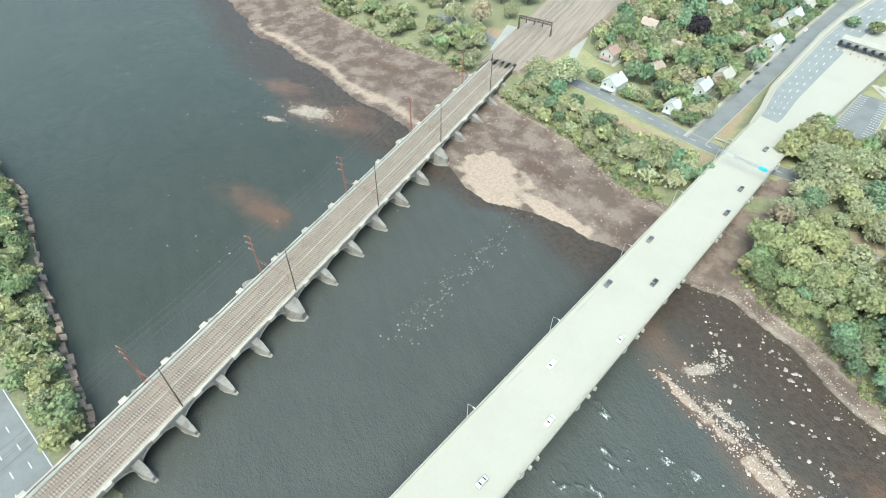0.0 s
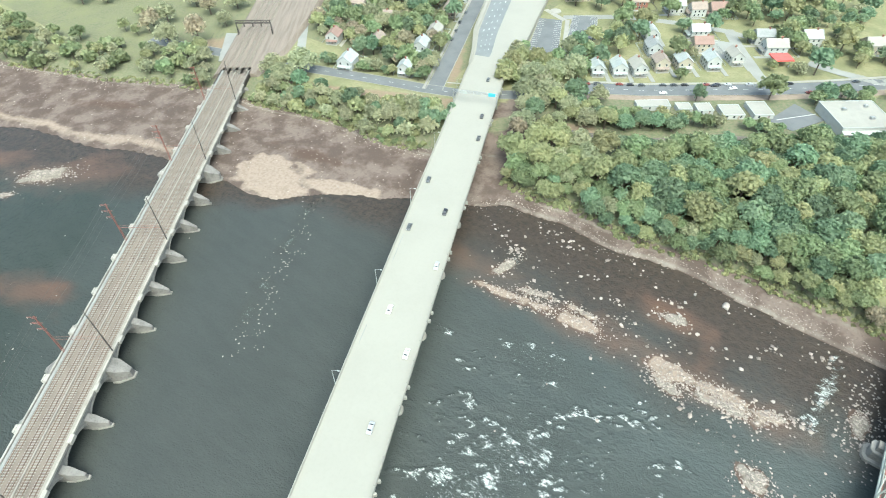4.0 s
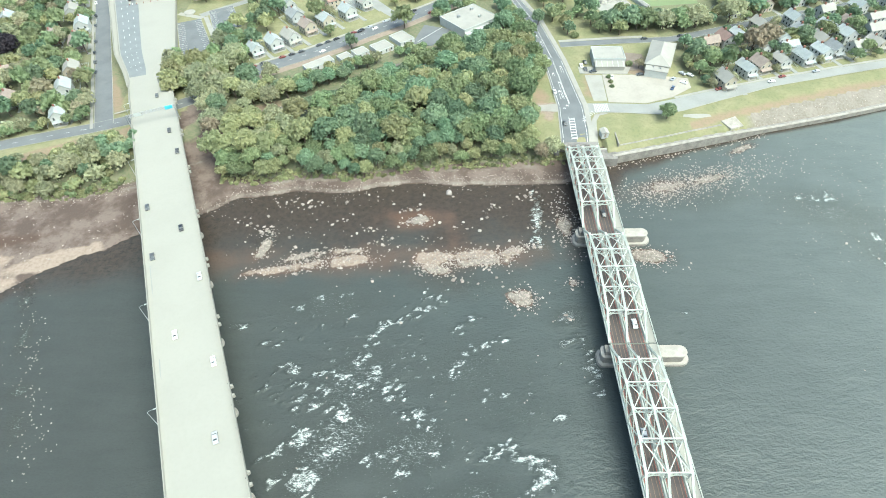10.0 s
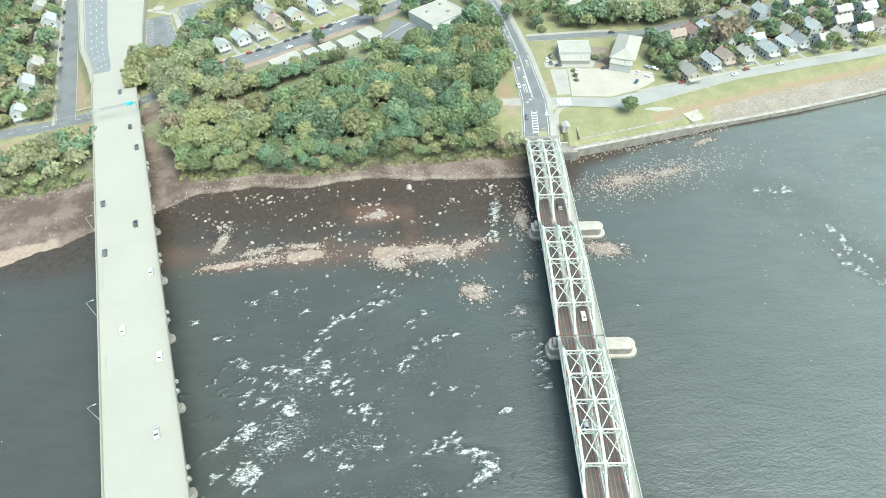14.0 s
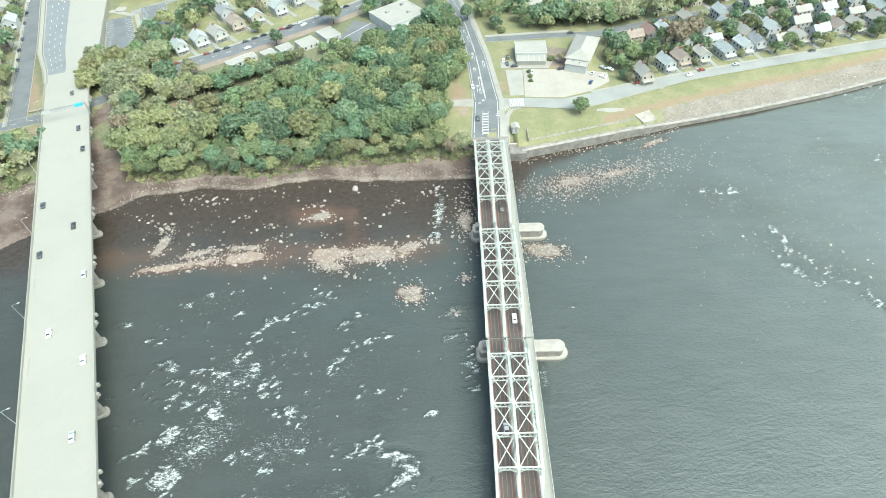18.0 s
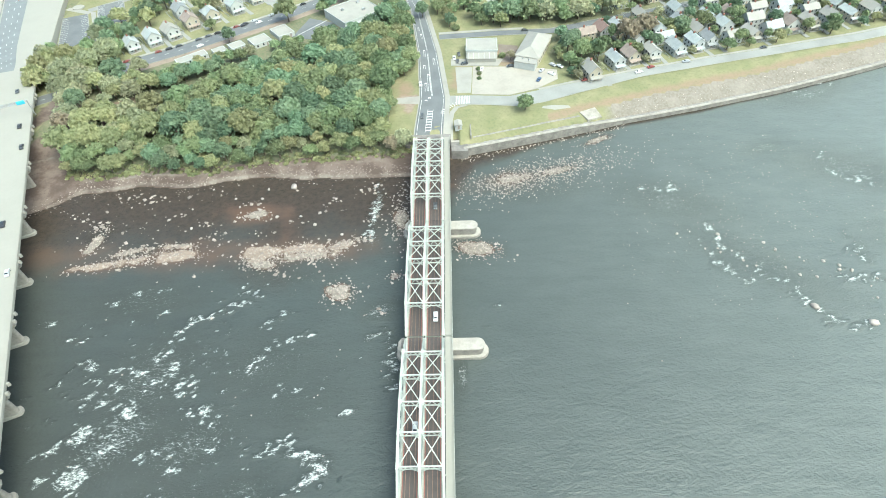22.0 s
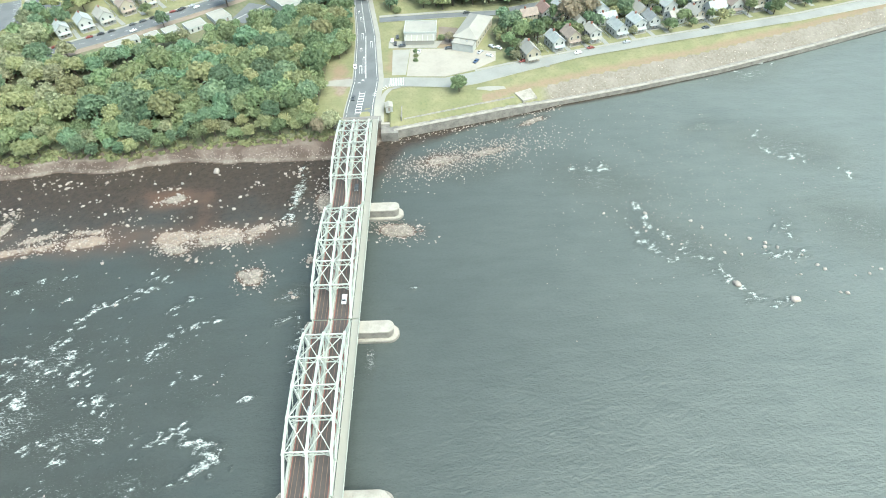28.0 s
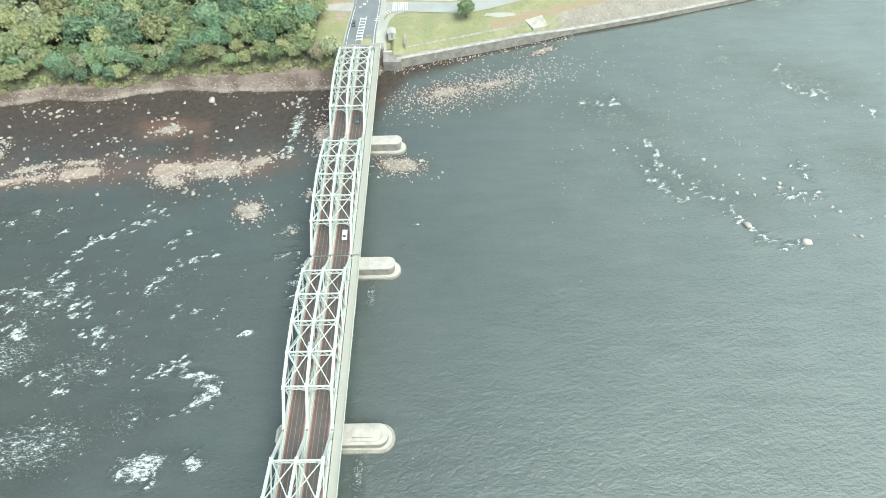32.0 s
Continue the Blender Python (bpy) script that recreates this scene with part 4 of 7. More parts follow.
part("asphalt_lanes", strip_on(RAMP_L, RAMP_R, 0.1, 0.44, 0.62, 7, 40, 0.03), plain("bluish_worn_asphalt", (0.185, 0.197, 0.198), 0.9, (0.15, 0.16, 0.162), 0.1, 1.5, 0.3, 0.02), PLAZA, "grey asphalt lanes with dashed lines")
for f in (0.185, 0.27, 0.355):
    for i in range(20):
        t = 0.75 + i * 0.27 + f
        part("lane_dash", strip_on(RAMP_L, RAMP_R, f - 0.0035, f + 0.0035, t, t + 0.07, 1, 0.045), PAINT, PLAZA)
for f in (0.0, 0.07, 0.985):
    s = strip_on(RAMP_L, RAMP_R, f, f + 0.012, 0, 7, 40, 0.95)
    s2 = strip_on(RAMP_L, RAMP_R, f, f + 0.012, 0, 7, 40, -0.4)
    k = len(s.v)
    s.v += s2.v
    s.f += [(2 * i, 2 * i + 2, 2 * i + 2 + k, 2 * i + k) for i in range(40)] + [(2 * i + 3, 2 * i + 1, 2 * i + 1 + k, 2 * i + 3 + k) for i in range(40)]
    part("barrier", s, CONCRETE, PLAZA)


def street_lamp(m, h=9.0):
    t = thing("street_lamp", "slim grey metal street lamp on the bridge edge", "street lamp", "lamps along the bridge", m)
    part("base", Shape().rod((0, 0, 0), (0, 0, 0.6), 0.22, 0.16, 8), GREY_STEEL, t)
    part("pole", Shape().rod((0, 0, 0.6), (0, 0, h), 0.13, 0.08, 8), GREY_STEEL, t)
    part("arm", Shape().rod((0, 0, h - 0.1), (0.9, 0, h + 0.4), 0.06, 0.05).rod((0.9, 0, h + 0.4), (2.2, 0, h + 0.45), 0.05, 0.05), GREY_STEEL, t)
    part("lamp_head", Shape().prism([(2.0, -0.2), (2.9, -0.16), (2.9, 0.16), (2.0, 0.2)], h + 0.36, h + 0.56), TRIM, t)
    return t


lamp = street_lamp(TOLL @ pose(-14.5, 12.35, 13.7, 0, 0, -90))
for x in (-60.0, -110.5, -157.0, -205.0, 40.0):
    copy_thing(lamp, TOLL @ pose(x, 12.35, 13.7, 0, 0, -90))

sg = thing("overhead_sign", "overhead sign gantry with bright blue sign panels across the highway", "road sign", "", TOLL @ Matrix.Translation((31.0, 0, DECK_Z)))
for q in (-12.6, 12.4):
    part("post", Shape().rod((0, q, -2.0), (0, q, 7.4), 0.28, 0.24, 8), GREY_STEEL, sg)
s = Shape()
for z in (6.2, 7.3):
    for dx in (-0.45, 0.45):
        s.beam((dx, -12.6, z), (dx, 12.4, z), 0.12, 0.12)
for i in range(16):
    q = -12.6 + i * 25 / 16
    s.beam((-0.45, q, 6.2), (-0.45, q + 25 / 16, 7.3), 0.08, 0.08).beam((0.45, q, 7.3), (0.45, q + 25 / 16, 6.2), 0.08, 0.08).beam((-0.45, q, 7.3), (0.45, q + 25 / 16, 7.3), 0.08, 0.08)
part("truss_beam", s, GREY_STEEL, sg)
part("sign_panel", Shape().add([(-0.9, y, z) for y, z in ((-11.5, 5.9), (-7.6, 5.9), (-7.6, 7.5), (-11.5, 7.5))] + [(-0.3, y, z + 0.25) for y, z in ((-11.5, 5.9), (-7.6, 5.9), (-7.6, 7.5), (-11.5, 7.5))],
                               [(3, 2, 1, 0), (4, 5, 6, 7), (0, 1, 5, 4), (1, 2, 6, 5), (2, 3, 7, 6), (3, 0, 4, 7)]), BLUE_SIGN, sg, "bright blue sign panel")
part("sign_panel", Shape().box(-0.75, -0.6, 4.5, 8.5, 5.9, 7.6), TRIM, sg, "pale sign panel")

# ---- railway viaduct: stone arches with four tracks ----
RU = Vector((-0.598, 0.8015))
VIA = axes((-249.7, -196.4), RU)     # local x: along towards the town, local y: to the upstream side
PIERS = [-150.0, -131.0, -112.0, -93.5, -75.0, -57.1, -38.8, -20.4, 0.0, 21.0, 40.3, 59.4, 79.0, 98.4, 118.0, 139.5, 160.0, 180.5, 200.0]
BIG = (0.0, 118.0)
HALF, RIM = 9.5, 8.2
via = thing("railway_viaduct", "old grey stone arch railway viaduct with cutwater piers crossing the river", "bridge", "", VIA)
for a, b in zip(PIERS, PIERS[1:]):
    wa, wb = (3.4 if a in BIG else 1.5), (3.4 if b in BIG else 1.5)
    x0, x1, n = a + wa, b - wb, 14
    arch = [((x0 + x1) / 2 - (x1 - x0) / 2 * math.cos(math.pi * i / n), 2.4 + 4.3 * math.sin(math.pi * i / n)) for i in range(n + 1)]
    s = Shape()
    for q in (-HALF, HALF):
        s.v += [(x, q, z) for x, z in arch] + [(x, q, RIM) for x, z in arch]
    k, m = n + 1, 2 * (n + 1)
    for i in range(n):
        s.f += [(i, i + 1, i + 1 + k, i + k), (m + i + 1, m + i, m + i + k, m + i + 1 + k), (i + 1, i, m + i, m + i + 1), (i + k, i + 1 + k, m + i + 1 + k, m + i + k)]
    part("arch", s, STONE, via, "weathered stone arch with spandrel walls")
    ring = Shape()
    for q0, q1 in ((-HALF - 0.18, -HALF + 0.02), (HALF - 0.02, HALF + 0.18)):
        kk = len(ring.v)
        for x, z in arch:
            c = Vector((x - (x0 + x1) / 2, z - 2.4)).normalized()
            for q, o in ((q0, 0), (q1, 0), (q1, 0.75), (q0, 0.75)):
                ring.v.append((x + c.x * o, q, z + c.y * o))
        for i in range(n):
            for j in range(4):
                ring.f.append((kk + 4 * i + j, kk + 4 * i + (j + 1) % 4, kk + 4 * i + 4 + (j + 1) % 4, kk + 4 * i + 4 + j))
    part("arch_ring", ring, PIERSIDE, via)
    mid = (a + b) / 2
    part("parapet", Shape().box(a + 0.02, b - 0.02, -HALF - 0.35, -HALF + 0.35, RIM, RIM + 0.9), CONCRETE_OLD, via, "worn parapet coping")
    part("parapet", Shape().box(a + 0.02, b - 0.02, HALF - 0.35, HALF + 0.35, RIM, RIM + 0.8), CONCRETE_OLD, via)
    part("refuge", Shape().box(mid - 1.5, mid + 1.5, -HALF - 1.1, -HALF + 0.4, RIM - 0.5, RIM + 1.0), PIERCAP, via, "pale block of a refuge on the parapet")
    part("refuge", Shape().box(mid + 2.2, mid + 5.0, HALF - 0.6, HALF + 1.5, RIM - 0.5, RIM + 1.1), PIERCAP, via, "pale block of a refuge on the parapet")
for a in PIERS:
    w, out, top = (3.0, 6.6, 6.6) if a in BIG else (1.45, 6.4, 5.2)
    part("pier", Shape().box(a - w, a + w, -HALF + 0.05, HALF - 0.05, -2.5, RIM - 0.2), STONE, via, "stone viaduct pier")
    for k in (-1, 1):
        q = k * (HALF - 0.05)
        tip = [(a - w, q), (a - w, q + k * out * 0.35), (a - w * 0.35, q + k * out), (a + w * 0.35, q + k * out), (a + w, q + k * out * 0.35), (a + w, q)]
        tops = [top + 1.2, top, top - 2.6, top - 2.6, top, top + 1.2]
        wide = [(a + (x - a) * 1.2, q + (y - q) * 1.12) for x, y in tip]
        if k > 0:
            tip, tops, wide = tip[::-1], tops[::-1], wide[::-1]
        part("cutwater", Shape().prism(tip, 0.6, tops), STONE, via, "pointed stone cutwater")
        part("cutwater_base", Shape().prism(wide, -2.5, 0.6), PIERSIDE, via)
END = 218.0
part("plate_girder", Shape().box(200, END, -HALF, -HALF + 0.5, 5.6, RIM + 0.9).box(200, END, HALF - 0.5, HALF, 5.6, RIM + 0.9).box(200, END, -HALF, HALF, 6.4, 7.2), DARK_STEEL, via, "dark steel girders over the road")
part("track_bed", Shape().box(-150, END + 4, -HALF + 0.4, HALF - 0.4, RIM - 0.5, RIM + 0.25), BALLAST, via, "brown track ballast")
part("walkway", Shape().box(-150, END, 7.7, 8.9, RIM + 0.25, RIM + 0.42), ASPHALT_PALE, via, "pale bluish service walkway")
part("walkway", Shape().box(-150, END, -8.9, -7.9, RIM + 0.25, RIM + 0.4), SLEEPER, via)
part("cable_trough", Shape().box(-150, END, -0.3, 0.3, RIM + 0.25, RIM + 0.5), SLEEPER, via)
emb = thing("railway_embankment", "broad brown ballast railway embankment with several tracks", "embankment", kind="structure", m=VIA)
s = Shape()
for x, w in ((END - 4, 12), (END + 30, 16), (END + 90, 22), (END + 220, 26), (END + 600, 30)):
    k = 1.0 if x < END else 1.55
    e = min(w, 12.5)
    s.v += [(x, -w * k - 5, 3.5), (x, -w * k, RIM + 0.25), (x, e, RIM + 0.25), (x, e + 5, 3.5)]
s.f = [(4 * i + j, 4 * i + 4 + j, 4 * i + 5 + j, 4 * i + 1 + j) for i in range(4) for j in range(3)] + [(0, 1, 2, 3)]
part("ballast_bed", s, plain("streaked_yard_ballast", (0.235, 0.195, 0.16), 0.95, (0.145, 0.118, 0.097), 0.5, 1.2, 0.8, 0.06, stretch=(0.06, 1.0, 1)), emb)
for q in (-6.3, -2.2, 2.2, 6.3):
    tr = thing("railway_track", "rusty steel rails on weathered sleepers", "railway track", "tracks on the viaduct", VIA @ Matrix.Translation((0, q, RIM + 0.25)))
    s = Shape()
    for i in range(640):
        x = -149 + i * 0.95
        s.box(x - 0.16, x + 0.16, -1.3, 1.3, 0, 0.14)
    tagged(part("sleeper_bed", s, SLEEPER, tr), kind="stuff")
    for d in (-0.75, 0.75):
        part("rail", Shape().box(-150, 460, d - 0.06, d + 0.06, 0.14, 0.3), RAIL, tr)


def catenary(x, left=22.0, right=25.0):
    t = thing("catenary_support", "rust-red lattice mast and dark pole carrying the railway wires", "catenary mast", "masts along the railway", VIA @ Matrix.Translation((x, 0, RIM)))
    q = HALF - 0.2
    s = Shape()
    for dx, dq in ((-0.35, -0.3), (0.35, -0.3), (0, 0.35)):
        s.beam((dx, q + dq, 0), (dx * 0.3, q + dq * 0.3, left), 0.14, 0.14)
    for i in range(11):
        z = i * 2.0
        k = 1 if i % 2 else -1
        s.beam((0.33 * k * (1 - z / 30), q - 0.28, z), (-0.33 * k * (1 - z / 30), q - 0.28, z + 2.0), 0.08, 0.08)
    part("lattice_mast", s, RUST, t, "rust-red lattice mast")
    for z, w in ((left - 0.6, 2.6), (left - 4.0, 3.2), (left - 7.4, 2.6)):
        part("cross_arm", Shape().beam((0, q - w * 0.4, z), (0, q + w, z), 0.16, 0.2).beam((0, q, z - 1.2), (0, q + w * 0.8, z), 0.08, 0.08), RUST, t)
        part("insulator", Shape().rod((0, q + w, z - 0.1), (0, q + w, z - 0.9), 0.12, 0.12, 8), PIERCAP, t)
    part("pole", Shape().rod((0, -q, 0), (0, -q, right), 0.26, 0.16, 8), DARK_STEEL, t, "dark brown steel pole")
    part("cross_beam", Shape().beam((0, -q, 8.2), (0, q, 8.2), 0.1, 0.1).beam((0, -q, 9.6), (0, q, 9.6), 0.07, 0.07), RUST, t, "thin rusty cross wires")
    for k in (-6.7, -2.3, 2.3, 6.7):
        part("hanger", Shape().beam((0, k, 9.6), (0, k, 6.4), 0.07, 0.07), DARK_STEEL, t)
    return t


mast = catenary(5.0)
for x in (-54.0, -113.0, 64.0, 123.0, 182.0):
    copy_thing(mast, VIA @ Matrix.Translation((x, 0, RIM)))
ga = thing("signal_gantry", "heavy dark steel gantry spanning the railway tracks", "gantry", "", VIA @ Matrix.Translation((270, 0, RIM + 0.2)))
for q in (-12.5, 11.5):
    part("leg", Shape().beam((-0.9, q, 0), (0, q, 8.6), 0.5, 0.5).beam((0.9, q, 0), (0, q, 8.6), 0.5, 0.5), DARK_STEEL, ga)
s = Shape()
for z in (8.0, 9.6):
    s.beam((-0.6, -12.8, z), (-0.6, 11.8, z), 0.3, 0.3).beam((0.6, -12.8, z), (0.6, 11.8, z), 0.3, 0.3)
for i in range(12):
    q = -12.8 + i * 2.05
    s.beam((0.6, q, 8.0), (0.6, q + 2.05, 9.6), 0.16, 0.16).beam((-0.6, q, 9.6), (-0.6, q + 2.05, 8.0), 0.16, 0.16)
part("gantry_truss", s, DARK_STEEL, ga)
for q in (-6, 0, 6):
    part("signal_head", Shape().box(-0.7, -0.4, q - 0.4, q + 0.4, 5.6, 8.0), DARK_STEEL, ga)
XS = [-113.0, -54.0, 5.0, 64.0, 123.0, 182.0, 270.0]
for q, z, r in [(HALF - 0.2 + 2.6, 20.5, 0.05), (HALF - 0.2 + 3.2, 17.1, 0.05), (HALF - 0.2 + 2.6, 13.7, 0.05), (HALF - 1.2, 20.6, 0.04)] + [(k, 6.4, 0.03) for k in (-6.7, -2.3, 2.3, 6.7)]:
    line = [(a + (b - a) * i / 8, q, RIM + z - 1.1 * (1 - (i / 4 - 1) ** 2)) for a, b in zip(XS, XS[1:]) for i in range(8)] + [(XS[-1], q, RIM + z)]
    s = Shape().tube(line, r)
    w = part("overhead_wire", s, DARK_STEEL)
    w.matrix_basis = VIA
    tagged(w, "thin dark overhead wire strung between the masts", "wire", "wires above the viaduct")

# ---- flood wall along the levee ----
fw = thing("flood_wall", "low weathered concrete flood wall along the river's edge", "wall", kind="structure")
EDGE = [(17, -0.2), (36, 4.5), (60, 10.5), (86, 17.5), (103, 23), (120, 27), (147, 33.5), (198, 47.5), (252, 65.5), (320, 90), (420, 127)]
for (x0, y0), (x1, y1) in zip(EDGE, EDGE[1:]):
    d = Vector((x1 - x0, y1 - y0)).normalized()
    nrm = Vector((d.y, -d.x))
    n = max(1, int(math.hypot(x1 - x0, y1 - y0) / 9))
    for i in range(n):
        p = Vector((x0, y0)).lerp(Vector((x1, y1)), i / n) + d * 0.02
        q = Vector((x0, y0)).lerp(Vector((x1, y1)), (i + 1) / n) - d * 0.02
        tops = [float(np.interp(v.x, [80, 104], [4.8, 2.35])) for v in (p, q, q, p)]
        part("wall_panel", Shape().prism([tuple(p + nrm * 0.9), tuple(q + nrm * 0.9), tuple(q - nrm * 2.3), tuple(p - nrm * 2.3)], -1.0, tops), PIERSIDE, fw)
        part("coping", Shape().prism([tuple(p + nrm * 1.0), tuple(q + nrm * 1.0), tuple(q - nrm * 0.7), tuple(p - nrm * 0.7)], tops, [v + 0.25 for v in tops]), CONCRETE_OLD, fw)

# ---- toll plaza at the head of the ramp ----
tp = thing("toll_plaza", "toll plaza with a flat pale canopy over dark booths", "toll plaza", "", axes((-294.0, 203.0), (0.93, 0.36)))
part("canopy", Shape().box(-17.5, 16, -4.0, 4.0, 15.6, 16.6).box(-17.7, 16.2, -4.2, 4.2, 16.6, 16.8), ROOFS[4], tp, "flat pale canopy roof")
for i in range(8):
    x = -17.5 + i * 5.0
    part("booth", Shape().box(x - 0.8, x + 0.8, -1.6, 1.6, 10.2, 13.0).box(x - 1.0, x + 1.0, -1.9, 1.9, 13.0, 13.3), DARK_STEEL, tp, "dark glazed toll booth")
    part("island", Shape().prism([(x - 0.9, -9), (x, -11), (x + 0.9, -9), (x + 0.9, 8), (x - 0.9, 8)], 10.1, 10.55), PAVING, tp)
    part("column", Shape().rod((x, 2.6, 10.3), (x, 2.6, 15.6), 0.25, 0.25, 8), GREY_STEEL, tp)
    part("bollard", Shape().rod((x, -9.4, 10.3), (x, -9.4, 11.6), 0.22, 0.22, 8), RUST, tp)

# ---- broken old river wall on the far bank ----
rw = thing("river_wall", "broken old stone wall along the overgrown bank", "wall", kind="structure")
RUBBLE = plain("broken_brown_stone", (0.32, 0.245, 0.19), 0.95, (0.18, 0.14, 0.11), 0.5, 1.6, 0.8, 0.12)
wall_rng = random.Random(4)
x = -384.0
while x < -216:
    n = wall_rng.uniform(1.6, 4.4)
    y, y2 = float(lerp(NJ, x)) + 1.2, float(lerp(NJ, x + n)) + 1.2
    h, o = wall_rng.uniform(0.9, 3.0), wall_rng.uniform(-1.0, 0.7)
    if wall_rng.random() < 0.96:
        part("wall_block", Shape().prism([(x + 0.1, y - 1.6 + o), (x + n - 0.15, y2 - 1.4 + o), (x + n - 0.3, y2 + 0.5 + o), (x + 0.2, y + 0.8 + o)], -1.0, [h, h + wall_rng.uniform(-0.6, 0.6), h - 0.7, h - 0.4]), RUBBLE, rw, "cracked brown wall block")
    x += n

# ---- roads, streets and paved places ----
BLOCKED = []          # (x, y, radius) kept free of trees
ROADLINES = []        # (points, half width) kept free of trees


def drape(pts_l, pts_r, step=3.0, lift=0.16):
    """A strip between two lines, laid over the ground."""
    s = Shape()
    n = 0
    for (a, b), (c, d) in zip(zip(pts_l, pts_l[1:]), zip(pts_r, pts_r[1:])):
        k = max(1, int(math.dist(a, b) / step))
        ends = [(Vector(a).lerp(Vector(b), i / k), Vector(c).lerp(Vector(d), i / k)) for i in range(k + 1)]
        tops = iter(height([p.lerp(q, f).x for p, q in ends for f in (0, 0.5, 1)], [p.lerp(q, f).y for p, q in ends for f in (0, 0.5, 1)]))
        for i in range(k + 1):
            p, q = Vector(a).lerp(Vector(b), i / k), Vector(c).lerp(Vector(d), i / k)
            for f in (0, 0.5, 1):
                v = p.lerp(q, f)
                s.v.append((v.x, v.y, float(next(tops)) + lift))
            if i:
                m = 3 * n
                s.f += [(m - 3, m - 2, m + 1, m), (m - 2, m - 1, m + 2, m + 1)]
            n += 1
    return s


def offset(pts, d):
    out = []
    for i, p in enumerate(pts):
        a, b = Vector(pts[max(0, i - 1)]), Vector(pts[min(len(pts) - 1, i + 1)])
        t = (b - a).normalized()
        out.append((p[0] + t.y * d, p[1] - t.x * d))
    return out


def ribbon(pts, d0, d1, lift=0.16):
    return drape(offset(pts, d0), offset(pts, d1), 3.0, lift)


def walk_line(pts, gap):
    """Places every so many metres along a line, with the direction."""
    out, left = [], gap / 2
    for a, b in zip(pts, pts[1:]):
        a, b = Vector(a), Vector(b)
        n = (b - a).length
        while left < n:
            out.append((a.lerp(b, left / n), (b - a).normalized()))
            left += gap
        left -= n
    return out


def lot(name, label, poly, material, lift=0.14):
    s = Shape()
    cx, cy = sum(p[0] for p in poly) / len(poly), sum(p[1] for p in poly) / len(poly)
    z = max(ground_at(*p) for p in poly + [(cx, cy)]) + lift
    s.prism(poly, z - 1.2, z)
    t = thing(name, label, "paved lot", kind="structure")
    part("paving", s, material, t)
    BLOCKED.extend([(x * 0.6 + cx * 0.4, y * 0.6 + cy * 0.4, 9) for x, y in poly] + [(cx, cy, 12)])
    return t, z


def road(name, label, pts, half, material=ASPHALT, dash=None, kerbs=True, edge=False):
    t = thing(name, label, "road", kind="structure")
    part("carriageway", ribbon(pts, -half, half), material, t)
    ROADLINES.append((pts, half + 1.5))
    if kerbs:
        for k in (-1, 1):
            part("kerb", ribbon(pts, k * half, k * (half + 0.35), 0.3), PAVING, t)
    if edge:
        for k in (-1, 1):
            part("edge_line", ribbon(pts, k * (half - 0.7), k * (half - 0.5), 0.19), PAINT, t)
    if dash:
        for off in dash:
            for p, d in walk_line(offset(pts, off), 9.0):
                q = p + d * 3.0
                part("lane_dash", drape([(p.x - d.y * 0.12, p.y + d.x * 0.12), (q.x - d.y * 0.12, q.y + d.x * 0.12)], [(p.x + d.y * 0.12, p.y - d.x * 0.12), (q.x + d.y * 0.12, q.y - d.x * 0.12)], 3, 0.2), PAINT, t)
    return t


RIVER_ROAD = [(-470, -26), (-420, -11), (-365, 5), (-320, 19), (-292, 27), (-270, 33), (-245, 42), (-215, 62)]
SIDE_STREET = [(-264, 35), (-283, 80), (-299.5, 118), (-338, 208), (-375, 300), (-440, 460)]
MAIN_STREET = [(-197, 85), (-180, 97), (-162, 108), (-106, 150), (-70, 180), (-35, 212), (10, 255), (80, 320)]
road("river_road", "dark asphalt road running along the wooded bank", RIVER_ROAD, 4.8, dash=(0,))
road("side_street", "dark asphalt side street beside the highway ramp", SIDE_STREET, 5.0)
part("footpath", ribbon(SIDE_STREET, -7.6, -5.8, 0.2), PAVING, bpy.data.objects["side_street"])
part("median_kerb", ribbon([(-258, 50), (-262, 58), (-277, 95)], 3.2, 4.4, 0.7), PAVING, bpy.data.objects["side_street"], "pale kerbed island beside the ramp")
part("median_kerb", ribbon([(-262, 46), (-254, 50)], -0.7, 0.7, 0.7), PAVING, bpy.data.objects["side_street"])
ms = road("main_street", "grey asphalt main street with parked cars", MAIN_STREET, 6.2, dash=(0,))
part("verge", ribbon(MAIN_STREET, 6.6, 12.0, 0.12), plain("brown_verge", (0.28, 0.22, 0.17), 0.95, (0.2, 0.16, 0.12), 0.15, 1.0, 0.5, 0.05), ms, "brown gravel verge")
part("footpath", ribbon(MAIN_STREET, -8.6, -6.8, 0.2), PAVING, ms)
road("highway", "dark asphalt riverside highway with white lane lines", [(-420, -352), (-330, -327), (-262, -308), (-235, -296), (-205, -282), (-150, -284), (-60, -300)], 8.0, dash=(-2.7, 2.7), edge=True, kerbs=False)

road("rail_lane", "pale gravel lane beside the railway yard", [(-350, 10), (-366, 20), (-400, 56), (-440, 108), (-540, 240)], 3.0, ASPHALT_PALE, kerbs=False)
lot("wharf", "pale concrete slab beside the railway", [(-404, -18), (-398, -12), (-424, 18), (-434, 12)], ASPHALT_PALE, 0.3)

